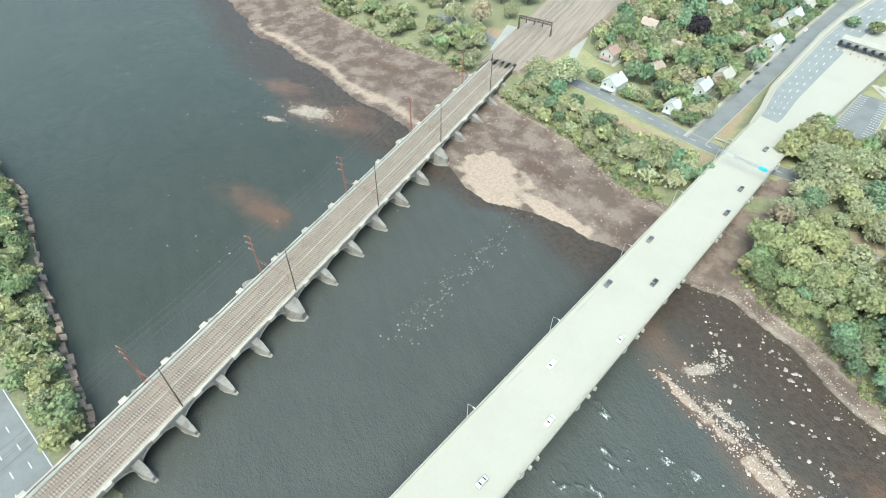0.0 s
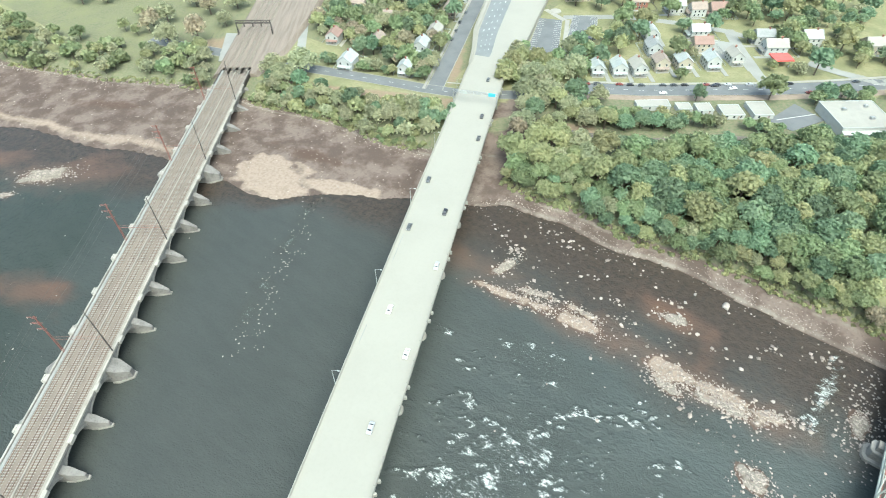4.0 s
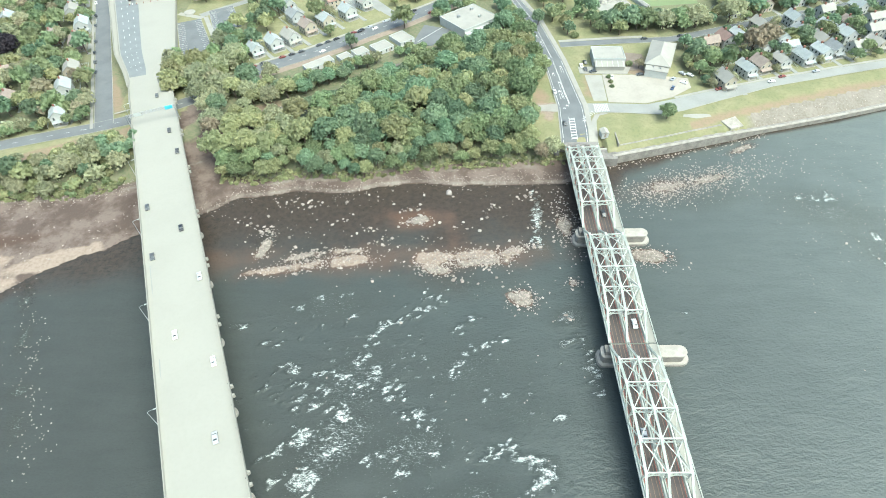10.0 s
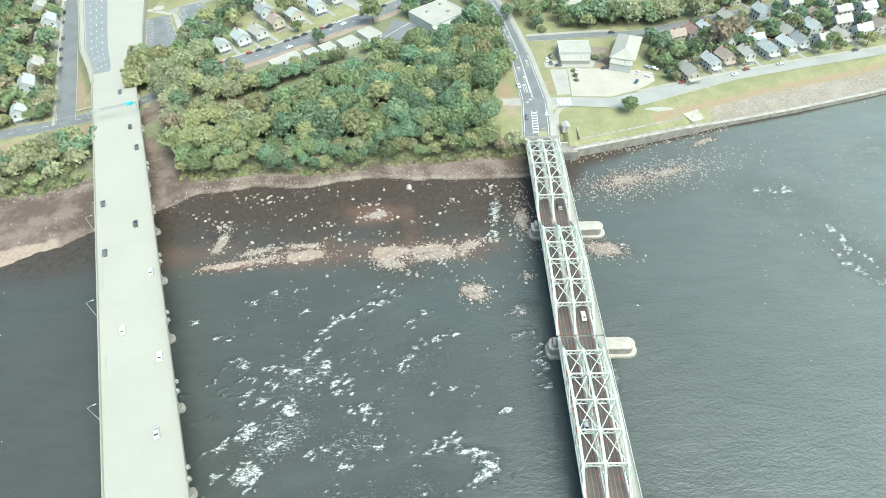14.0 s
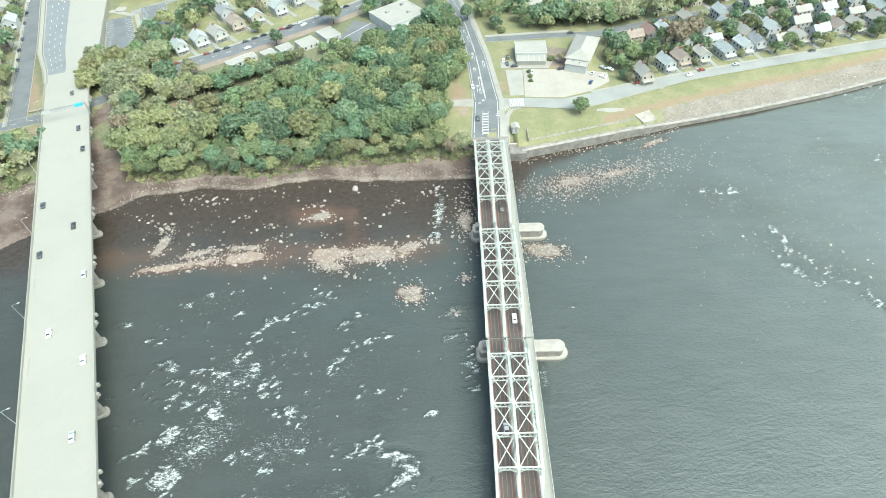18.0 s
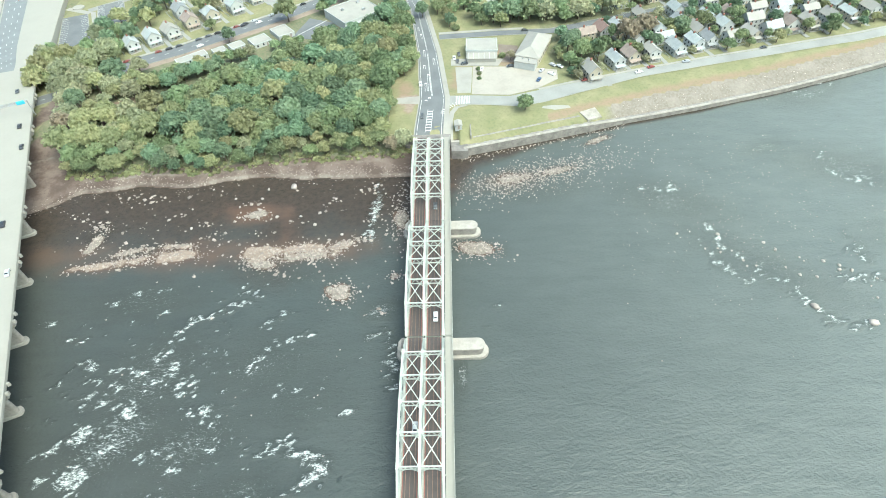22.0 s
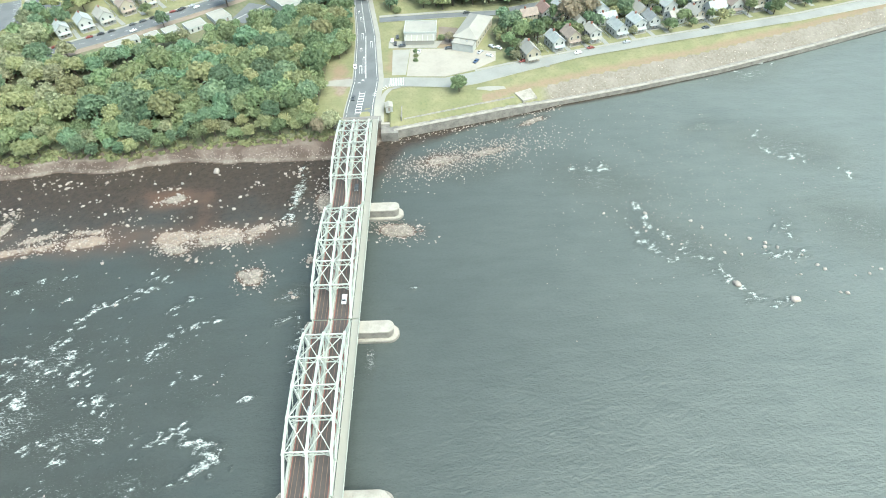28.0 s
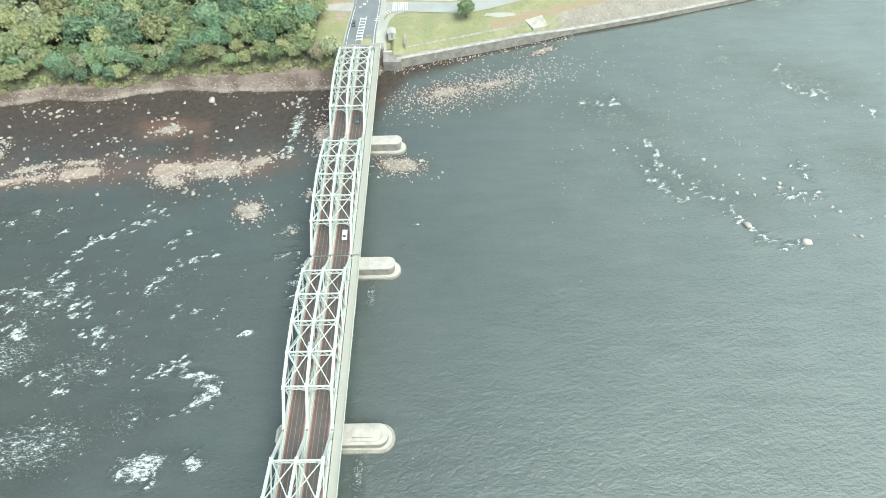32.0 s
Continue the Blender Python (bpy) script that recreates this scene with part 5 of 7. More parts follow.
# bridge road on the wooded bank
BL = [(-8.4, 8.4), (-6.0, 41), (-8, 93), (-14, 150), (-23, 191), (-34, 236), (-60, 320)]
BR = [(6.4, 8.4), (8.0, 41), (3.5, 93), (-5, 150), (-17, 191), (-27, 236), (-52, 320)]
br = thing("bridge_road", "grey asphalt road with white markings leading onto the truss bridge", "road", kind="structure")
part("carriageway", drape(BL, BR, 3, 0.2), ASPHALT, br)
ROADLINES.append(([((a[0] + b[0]) / 2, (a[1] + b[1]) / 2) for a, b in zip(BL, BR)], 9.0))
part("footpath", drape([(x + 0.02, y) for x, y in BR], [(x + 2.8, y) for x, y in BR], 3, 0.38), PAVING, br, "pale concrete footpath")
part("kerb", drape([(x - 0.5, y) for x, y in BL], BL, 3, 0.38), PAVING, br)


def between(f, t, lift=0.24):
    p, q = along([(*v, 0) for v in BL], t), along([(*v, 0) for v in BR], t)
    v = p.lerp(q, f)
    return v.x, v.y


def mark(f0, f1, t0, t1, parent=br, material=PAINT):
    part("road_marking", drape([between(f0, t0), between(f0, t1)], [between(f1, t0), between(f1, t1)], 3, 0.25), material, parent)


for f in (0.06, 0.93):
    for i in range(5):
        mark(f, f + 0.016, i + 0.02, i + 0.98)
for f in (0.47, 0.50):
    for i in range(1, 5):
        mark(f, f + 0.014, i + 0.05, i + 0.98)
for i in range(8):
    mark(0.37, 0.56, 0.08 + i * 0.075, 0.105 + i * 0.075)
for f in (0.36, 0.56):
    mark(f, f + 0.015, 0.06, 0.68)
for f, t0, t1 in ((0.22, 1.15, 1.32), (0.36, 1.15, 1.5), (0.22, 1.62, 1.7), (0.28, 1.9, 2.05), (0.3, 2.3, 2.42), (0.22, 2.5, 2.58), (0.72, 1.7, 1.85), (0.2, 0.93, 0.96), (0.33, 1.0, 1.03)):
    for g in (f, f + 0.085):
        mark(g, g + 0.014, t0, t1)
    mark(f, f + 0.1, t1 - 0.02, t1)
for i in range(9):
    a, p0, p1 = radians(8 + i * 9), 9.0, 12.2
    c = (17.5, 25.0)
    x0, y0 = c[0] - p0 * math.cos(a), c[1] + p0 * math.sin(a)
    x1, y1 = c[0] - p1 * math.cos(a), c[1] + p1 * math.sin(a)
    part("road_marking", drape([(x0, y0 - 0.35), (x1, y1 - 0.35)], [(x0, y0 + 0.35), (x1, y1 + 0.35)], 3, 0.26), PAINT, br)
curve = [(9.2, 8.6), (9.4, 20), (10.4, 27), (13.0, 32), (18, 33.6)]
part("footpath", drape(curve, [(x + 2.4, y - 1.0) for x, y in curve], 2, 0.4), PAVING, br)
LL = [(9, 34.5), (23, 34), (49, 31), (62, 34), (81, 41.5), (119, 55.5), (162, 66), (259, 88), (340, 112)]
LU = [(9, 43.5), (22, 43), (44, 41), (61, 46), (80, 52), (121, 63), (164, 74), (262, 96), (342, 120)]
lv = thing("levee_road", "pale worn asphalt road along the grassy levee", "road", kind="structure")
part("carriageway", drape(LL, LU, 3, 0.17), ASPHALT_PALE, lv)
part("footpath", drape(LU[3:], [(x - 0.5, y + 1.7) for x, y in LU[3:]], 3, 0.3), PAVING, lv)
part("kerb", drape([(x, y - 0.4) for x, y in LL], LL, 3, 0.3), PAVING, lv)
for i in range(9):
    part("crosswalk_bar", drape([(14 + i * 0.9, 35), (14.45 + i * 0.9, 35)], [(14 + i * 0.9, 42.5), (14.45 + i * 0.9, 42.5)], 2, 0.22), PAINT, lv)
ROADLINES.append(([((a[0] + b[0]) / 2, (a[1] + b[1]) / 2) for a, b in zip(LL, LU)], 6.5))
CROSS = [(5, 112), (43, 114.5), (78, 115), (97, 121), (150, 138), (250, 168)]
road("back_street", "narrow dark asphalt street behind the buildings", CROSS, 3.2)
part("footpath", ribbon([(5, 112), (43, 114.5), (60, 115)], -6.0, -3.6, 0.25), PAVING, bpy.data.objects["back_street"])


PAV2 = plain("bright_paving", (0.342, 0.316, 0.268), 0.88, (0.290, 0.266, 0.226), 0.1, 0.8, 0.2, 0.02)
lot("forecourt", "bright cream concrete forecourt beside the hall", [(23, 44.2), (44, 42.2), (60, 47.6), (73, 57), (74, 67), (53, 72), (25, 74)], PAV2)
lot("yard", "pale gravel yard between buildings", [(12, 76), (40, 74), (44, 82), (12, 84)], PAVING, 0.1)
for name, poly, ends in (("car_park", [(-244, 111), (-224.5, 118), (-247.5, 167), (-263, 161)], ((0, 3), (1, 2))), ("car_park", [(-232, 146), (-214, 153), (-229, 187), (-245, 179)], ((0, 3), (1, 2)))):
    t, z = lot(name, "grey asphalt car park with white bay lines", poly, ASPHALT, 0.16)
    for a, b in ends:
        a, b = Vector(poly[a]), Vector(poly[b])
        inward = (Vector((sum(p[0] for p in poly) / 4, sum(p[1] for p in poly) / 4)) - (a + b) / 2).normalized()
        for i in range(1, 18):
            p = a.lerp(b, i / 18)
            d = (b - a).normalized() * 0.09
            part("bay_line", Shape().prism([tuple(p - d), tuple(p + d), tuple(p + d + inward * 5), tuple(p - d + inward * 5)], z + 0.003, z + 0.015), PAINT, t)
        part("lot_kerb", Shape().beam((*a, z + 0.05), (*b, z + 0.05), 0.3, 0.3), PAVING, t)
part("roundabout", Shape().rod((-259, 178, 8.0), (-259, 178, 8.6), 4.2, 4.0, 20), PAVING, bpy.data.objects["car_park"])
part("footpath", drape([(-268, 175), (-247, 166)], [(-266, 179), (-245, 169.5)], 3, 0.3), PAVING, bpy.data.objects["car_park"])
part("footpath", drape([(-222.5, 119), (-246, 169)], [(-219.5, 120), (-243, 170)], 3, 0.3), PAVING, bpy.data.objects["car_park"])
BLOCKED.extend([(-240, 128, 14), (-232, 134, 13), (-250, 150, 14), (-240, 156, 14), (-228, 160, 13), (-236, 176, 13), (-258, 178, 12), (-232, 108, 9)])
lot("corner_lot", "dark asphalt lot with painted bays beside the street", [(-92, 118), (-78, 116), (-66, 138), (-84, 146)], ASPHALT)
for i in range(7):
    part("bay_line", Shape().prism([(-88 + i * 2.2, 122 + i * 2.6), (-87.7 + i * 2.2, 121.8 + i * 2.6), (-84.5 + i * 2.2, 126 + i * 2.6), (-84.8 + i * 2.2, 126.2 + i * 2.6)], 8.3, 8.36), PAINT, bpy.data.objects["corner_lot"])

road("cross_street", "pale worn street crossing the main street", [(-89, 203), (-70, 201), (-48, 202), (-7, 234), (20, 252)], 3.6, ASPHALT_PALE)
road("upper_street", "pale worn street behind the row of houses", [(-249, 172), (-213, 199), (-176, 212), (-147, 218), (-133, 218)], 3.2, ASPHALT_PALE)
road("short_street", "pale side street between the houses", [(-146, 222), (-140, 212), (-127, 192), (-111, 169), (-101, 158)], 3.8, ASPHALT_PALE, kerbs=False)
lot("back_lot", "worn grey asphalt lot behind the houses", [(-153, 199), (-138, 203), (-126, 180), (-138, 176)], ASPHALT_PALE)
lot("courtyard", "brown bare-earth courtyard between hall and clubhouse", [(41.5, 78), (51, 77), (54, 97), (42, 100)], BALLAST, 0.08)
lot("side_yard", "pale gravel strip beside the bridge road", [(15, 46), (22.6, 46), (24.6, 73.5), (14.5, 74)], PAVING, 0.06)

road("rail_trail", "brown cinder track through the wood", [(-196, 30), (-178, 39), (-146, 51), (-123, 68), (-100, 88), (-80, 98)], 5.5, plain("brown_cinder", (0.165, 0.145, 0.125), 0.95, (0.115, 0.10, 0.085), 0.2, 1.5, 0.6, 0.05), kerbs=False)

# ---- houses ----
WIN = Shape().box(-0.5, 0.5, -0.02, 0.05, 0, 1.4).mesh("window_pane", GLASS)
WINF = Shape().box(-0.66, 0.66, -0.02, 0.035, -0.16, 0).box(-0.66, 0.66, -0.02, 0.035, 1.4, 1.56).box(-0.66, -0.5, -0.02, 0.035, 0, 1.4).box(0.5, 0.66, -0.02, 0.035, 0, 1.4).mesh("window", TRIM)
DOOR = Shape().box(-0.5, 0.5, -0.02, 0.07, 0, 2.1).mesh("door", ROOFS[2])


def house(x, y, rot, w=8.0, d=11.0, h=5.6, roof=0, wall=0, pitch=0.75, group="houses of the town", porch=True, words=""):
    """A gabled house; its ridge runs along the local y."""
    z = ground_at(x, y)
    names = ("pale grey", "dark grey", "brown", "red", "white"), ("white", "cream", "grey", "red brick")
    t = thing("house", words or f"{names[1][wall]} house with a {names[0][roof]} gabled roof among trees", "house", group, pose(x, y, z, 0, 0, rot))
    a, b, r = w / 2, d / 2, h + w / 2 * pitch
    part("wall", Shape().add([(-a, -b, -1), (a, -b, -1), (a, -b, h), (0, -b, r), (-a, -b, h), (-a, b, -1), (a, b, -1), (a, b, h), (0, b, r), (-a, b, h)],
                             [(0, 1, 2, 3, 4), (9, 8, 7, 6, 5), (1, 6, 7, 2), (5, 0, 4, 9)]), WALLS[wall], t)
    o, th = 0.5, 0.22
    for k in (-1, 1):
        e = (k * (a + o), h - o * pitch)
        s = Shape().add([(0, -b - o, r + 0.04), (e[0], -b - o, e[1] + 0.04), (e[0], b + o, e[1] + 0.04), (0, b + o, r + 0.04), (0, -b - o, r + th), (e[0], -b - o, e[1] + th), (e[0], b + o, e[1] + th), (0, b + o, r + th)],
                        [(0, 1, 2, 3), (7, 6, 5, 4), (1, 0, 4, 5), (2, 1, 5, 6), (3, 2, 6, 7), (0, 3, 7, 4)])
        part("roof", s, ROOFS[roof], t)
    part("chimney", Shape().box(-0.45, 0.45, b * 0.35, b * 0.35 + 0.8, r - 1.2, r + 1.1).box(-0.55, 0.55, b * 0.35 - 0.1, b * 0.35 + 0.9, r + 1.1, r + 1.25), WALLS[3], t)
    for zz in ((0.9, 3.6) if h > 4.5 else (0.9,)):
        for k in (-1, 1):
            for u in (-b * 0.55, 0, b * 0.55) if k * math.sin(radians(rot)) < 0.25 else ():
                wf = part("window", WINF, TRIM, t, "", pose(k * a, u, zz, 0, 0, 90 * k))
                part("pane", WIN, GLASS, wf)
            for u in (-a * 0.5, a * 0.5) if k * math.cos(radians(rot)) < 0.25 else ():
                wf = part("window", WINF, TRIM, t)
                wf.matrix_basis = pose(u, k * b, zz, 0, 0, 180 if k < 0 else 0)
                part("pane", WIN, GLASS, wf)
    part("door", DOOR, None, t, "", pose(0, -b, 0.2, 0, 0, 180))
    if porch:
        s = Shape().add([(-a * 0.9, -b - 2.2, 2.5), (a * 0.9, -b - 2.2, 2.5), (a * 0.9, -b, 3.1), (-a * 0.9, -b, 3.1), (-a * 0.9, -b - 2.2, 2.65), (a * 0.9, -b - 2.2, 2.65), (a * 0.9, -b, 3.25), (-a * 0.9, -b, 3.25)],
                        [(3, 2, 1, 0), (4, 5, 6, 7), (0, 1, 5, 4), (1, 2, 6, 5), (2, 3, 7, 6), (3, 0, 4, 7)])
        part("porch_roof", s, ROOFS[roof], t)
        for k in (-1, 1):
            part("porch_post", Shape().box(k * a * 0.85 - 0.08, k * a * 0.85 + 0.08, -b - 2.1, -b - 1.94, -0.5, 2.52), TRIM, t)
        part("porch_floor", Shape().box(-a * 0.9, a * 0.9, -b - 2.2, -b, -0.8, 0.15), PAVING, t)
    part("driveway", Shape().box(a + 0.6, a + 3.2, -b - 7.5, b * 0.4, -0.6, 0.14), PAVING if roof % 2 else ASPHALT_PALE, t, "pale driveway beside the house")
    for k, (u0, v0, u1, v1) in enumerate(((-a - 3, b + 7, a + 3.4, b + 7), (-a - 3, -b, -a - 3, b + 7), (a + 3.4, 0, a + 3.4, b + 7))):
        s = Shape().beam((u0, v0, 0.4), (u1, v1, 0.4), 0.06, 0.1).beam((u0, v0, 1.0), (u1, v1, 1.0), 0.06, 0.1)
        n = int(math.dist((u0, v0), (u1, v1)) / 1.2)
        for i in range(n + 1):
            s.box(u0 + (u1 - u0) * i / n - 0.07, u0 + (u1 - u0) * i / n + 0.07, v0 + (v1 - v0) * i / n - 0.07, v0 + (v1 - v0) * i / n + 0.07, -0.6, 1.3)
        part("fence", s, TRIM if roof != 2 else SLEEPER, t)
    BLOCKED.append((x, y, max(w, d) * 0.58))
    BLOCKED.append((x + 2, y - 6, 3.2))
    return t


for x, y, w, d, roof, wall in ((-362, 49, 9, 10, 3, 0), (-329, 28, 10, 12, 0, 2), (-292, 42, 8, 9, 0, 0), (-303, 72, 9, 12, 0, 0), (-308, 94, 9, 11, 4, 1), (-322, 132, 9, 13, 2, 1), (-357, 207, 10, 14, 0, 0), (-348, 181, 9, 13, 4, 0),
                              (-386, 100, 9, 11, 2, 1), (-392, 172, 10, 12, 0, 2), (-333, 62, 8, 10, 2, 2), (-345, 142, 8, 11, 2, 3), (-366, 228, 10, 13, 4, 0), (-350, 95, 8, 10, 2, 1), (-372, 135, 8, 10, 1, 0), (-405, 215, 9, 12, 0, 0), (-330, 158, 9, 12, 0, 0)):
    house(x, y, 23 + rnd(-3, 3) + (90 if rnd(0, 1) < 0.3 else 0), w, d, rnd(5.0, 6.2), roof, wall)
for x, y, w, d, roof, wall in ((-194, 112, 8, 10, 0, 0), (-183, 120, 9, 11, 0, 0), (-173.5, 128, 9, 12, 4, 0), (-164, 141, 9, 10, 2, 1), (-153, 150, 9, 11, 0, 1), (-139, 162, 9, 11, 0, 0), (-129, 177, 8, 11, 4, 0), (-176, 158, 9, 11, 1, 2),
                              (-152, 182, 9, 12, 3, 1), (-186, 178, 9, 12, 0, 0), (-213, 221, 9, 12, 2, 3), (-160, 199, 9, 12, 0, 0), (-122, 216, 9, 12, 1, 0), (-173, 233, 9, 11, 2, 0), (-161, 241, 10, 12, 3, 1), (-188, 230, 9, 12, 0, 0), (-112, 205, 10, 14, 4, 2), (-96, 232, 10, 12, 0, 0), (-60, 245, 10, 14, 4, 1)):
    house(x, y, (38 if x < -125 and y < 180 else -52) + rnd(-3, 3), w, d, rnd(5.0, 6.2), roof, wall)
for i, (x, y, roof, wall) in enumerate(((92, 58.5, 4, 1), (108, 70, 0, 0), (118, 75, 2, 1), (131, 77.5, 4, 0), (147, 83, 0, 0), (159, 87, 0, 2), (169, 91, 1, 0), (184, 93, 4, 0), (197, 97, 4, 1), (210, 100, 0, 0), (223, 105, 2, 0), (237, 108, 4, 1), (252, 113, 4, 0), (266, 117, 0, 1), (282, 122, 4, 0), (298, 128, 2, 0),
                                         (97, 103, 2, 1), (108, 107, 3, 0), (118, 111, 0, 0), (141, 106, 0, 2), (158, 112, 1, 0), (176, 117, 0, 0), (193, 122, 2, 1), (211, 127, 4, 0), (230, 132, 0, 0), (250, 140, 1, 0), (272, 145, 0, 1), (128, 148, 0, 0), (150, 155, 2, 1), (175, 160, 0, 0), (200, 165, 4, 0), (225, 172, 1, 2), (252, 178, 0, 0), (280, 160, 0, 0), (300, 170, 2, 1), (124, 93, 4, 0), (143, 96, 0, 0), (165, 102, 4, 1), (183, 107, 0, 0), (203, 112, 4, 0), (222, 118, 0, 2), (243, 123, 4, 0), (262, 130, 0, 0), (136, 124, 4, 1), (160, 130, 0, 0), (185, 140, 4, 0), (210, 146, 0, 0), (235, 152, 4, 2), (262, 158, 0, 0))):
    house(x, y, 15 + rnd(-4, 4) + (90 if rnd(0, 1) < 0.2 else 0), rnd(7, 8.6), rnd(9.5, 12), rnd(4.6, 6.0), roof, wall, rnd(0.6, 0.9), "houses along the levee", i < 16)


def flat_building(name, label, x, y, rot, w, d, h, roof=ROOFS[4], wall=WALLS[0], windows=3, category="building", group=""):
    z = ground_at(x, y)
    t = thing(name, label, category, group, pose(x, y, z, 0, 0, rot))
    a, b = w / 2, d / 2
    part("wall", Shape().box(-a, a, -b, b, -1, h), wall, t)
    part("roof", Shape().box(-a + 0.3, a - 0.3, -b + 0.3, b - 0.3, h + 0.004, h + 0.12), roof, t)
    s = Shape()
    for q in ((-a - 0.1, a + 0.1, -b - 0.1, -b + 0.28), (-a - 0.1, a + 0.1, b - 0.28, b + 0.1), (-a - 0.1, -a + 0.28, -b + 0.28, b - 0.28), (a - 0.28, a + 0.1, -b + 0.28, b - 0.28)):
        s.box(*q, h - 0.2, h + 0.35)
    part("roof_edge", s, TRIM, t)
    for i in range(windows):
        u = -a + w * (i + 0.5) / windows
        wf = part("window", WINF, TRIM, t, "", pose(u, -b, 1.0, 0, 0, 180))
        part("pane", WIN, GLASS, wf)
        wf = part("window", WINF, TRIM, t, "", pose(u, b, 1.0))
        part("pane", WIN, GLASS, wf)
    part("door", DOOR, None, t, "", pose(a * 0.3 + 0.9, -b, 0, 0, 0, 180))
    BLOCKED.append((x, y, max(w, d) * 0.55))
    for k in (-0.4, 0.4):
        BLOCKED.append((x + k * w * math.cos(radians(rot)), y + k * w * math.sin(radians(rot)), d * 0.6))
    return t


for x, y, w, d in ((-149.5, 93.5, 19, 7), (-134, 101, 8, 7), (-124.5, 107, 9, 8), (-111, 113, 12, 11), (-98.5, 124, 11, 14)):
    t = flat_building("garage_block", "low block with a bright white flat roof beside the street", x, y, 38, w, d, 2.7, windows=max(2, int(w / 4)), group="low white-roofed blocks")
offices = flat_building("offices", "cream office building with a flat roof beside the car park", -262, 214, 38, 19, 26, 8.5, windows=5, wall=WALLS[1])
for i in range(12):
    m = pose(-9.5 + 19 * (i + 0.5) / 5, -13, 5.2, 0, 0, 180) if i < 5 else pose(9.5, -11 + (i - 5) * 3.6, 5.2, 0, 0, -90)
    part("pane", WIN, GLASS, part("window", WINF, TRIM, offices, "", m))
store = flat_building("store", "large store with a pale flat roof beside the main street", -53, 145, 38, 30, 27, 5.5, windows=7)
for u, v in ((-6, 4), (5, -5), (8, 7)):
    part("roof_unit", Shape().box(u - 1, u + 1, v - 0.8, v + 0.8, 5.6, 6.9).box(u - 0.7, u + 0.7, v - 0.5, v + 0.5, 6.9, 7.1), GREY_STEEL, store)
part("awning", Shape().add([(-15, -13.5, 3.6), (15, -13.5, 3.6), (15, -16.5, 3.0), (-15, -16.5, 3.0), (-15, -13.5, 3.8), (15, -13.5, 3.8), (15, -16.5, 3.2), (-15, -16.5, 3.2)], [(3, 2, 1, 0), (4, 5, 6, 7), (0, 1, 5, 4), (1, 2, 6, 5), (2, 3, 7, 6), (3, 0, 4, 7)]), TRIM, store)
cn = thing("canopy", "bright red filling-station canopy on posts", "canopy", "", pose(-104, 190, 8, 0, 0, 38))
part("canopy_roof", Shape().box(-6, 6, -5, 5, 4.6, 5.4), RED_PAINT, cn)
for u in (-4.5, 4.5):
    for v in (-3.5, 3.5):
        part("post", Shape().rod((u, v, -0.5), (u, v, 4.6), 0.2, 0.2, 8), TRIM, cn)
BLOCKED.append((-104, 190, 10))
club = flat_building("clubhouse", "white low building with a pale membrane roof beside the bridge road", 31, 91, -3, 19, 15, 5.0, windows=5)
part("lean_to", Shape().add([(-9, -7.5, 3.6), (9, -7.5, 3.6), (9, -13, 2.6), (-9, -13, 2.6), (-9, -7.5, 3.8), (9, -7.5, 3.8), (9, -13, 2.8), (-9, -13, 2.8)], [(3, 2, 1, 0), (4, 5, 6, 7), (0, 1, 5, 4), (1, 2, 6, 5), (2, 3, 7, 6), (3, 0, 4, 7)]).box(-8.6, 8.6, -12.7, -7.5, -1, 2.6), ROOFS[4], club, "pale lean-to along the front")
for u in range(6):
    part("awning_rib", Shape().beam((-8 + u * 3.2, -13, 2.9), (-8 + u * 3.2, -7.5, 3.95), 0.25, 0.16), TRIM, club)

hall = thing("hall", "large hall with a pale hipped roof and cream walls", "building", "", pose(62.5, 88, ground_at(62, 88), 0, 0, -22))
part("wall", Shape().box(-7, 7, -15, 15, -1, 5.2), WALLS[1], hall)
part("roof", Shape().add([(-7.6, -15.6, 5.0), (7.6, -15.6, 5.0), (7.6, 15.6, 5.0), (-7.6, 15.6, 5.0), (0, -8.0, 8.6), (0, 8.5, 8.6), (-7.6, -15.6, 5.2), (7.6, -15.6, 5.2), (7.6, 15.6, 5.2), (-7.6, 15.6, 5.2)],
                         [(3, 2, 1, 0), (0, 1, 7, 6), (1, 2, 8, 7), (2, 3, 9, 8), (3, 0, 6, 9), (6, 7, 4), (7, 8, 5, 4), (8, 9, 5), (9, 6, 4, 5)]), ROOFS[4], hall, "pale hipped roof")
for i in range(6):
    for k in (-1, 1):
        wf = part("window", WINF, TRIM, hall, "", pose(7 * k, -12 + i * 4.6, 1.4, 0, 0, -90 * k))
        part("pane", WIN, GLASS, wf)
part("end_block", Shape().box(-6, 6.5, -21, -15, -1, 4.4), WALLS[0], hall, "low white annexe")
part("end_roof", Shape().box(-6.3, 6.8, -21.3, -15, 4.4, 4.7), ROOFS[4], hall)
part("vent", Shape().rod((2, -18, 4.7), (2, -18, 5.6), 0.4, 0.4, 10).rod((-2, -17, 4.7), (-2, -17, 5.4), 0.3, 0.3, 10), GREY_STEEL, hall)
BLOCKED.extend([(62, 88, 13), (58, 76, 10), (66, 98, 11), (56, 72, 8)])
shed = thing("shed", "small pale-roofed shed on the grass beside the bridge", "shed", "", pose(14.5, 14, ground_at(14.5, 14), 0, 0, 6))
part("wall", Shape().box(-1.8, 1.8, -2.2, 2.2, -1, 2.4), WALLS[0], shed)
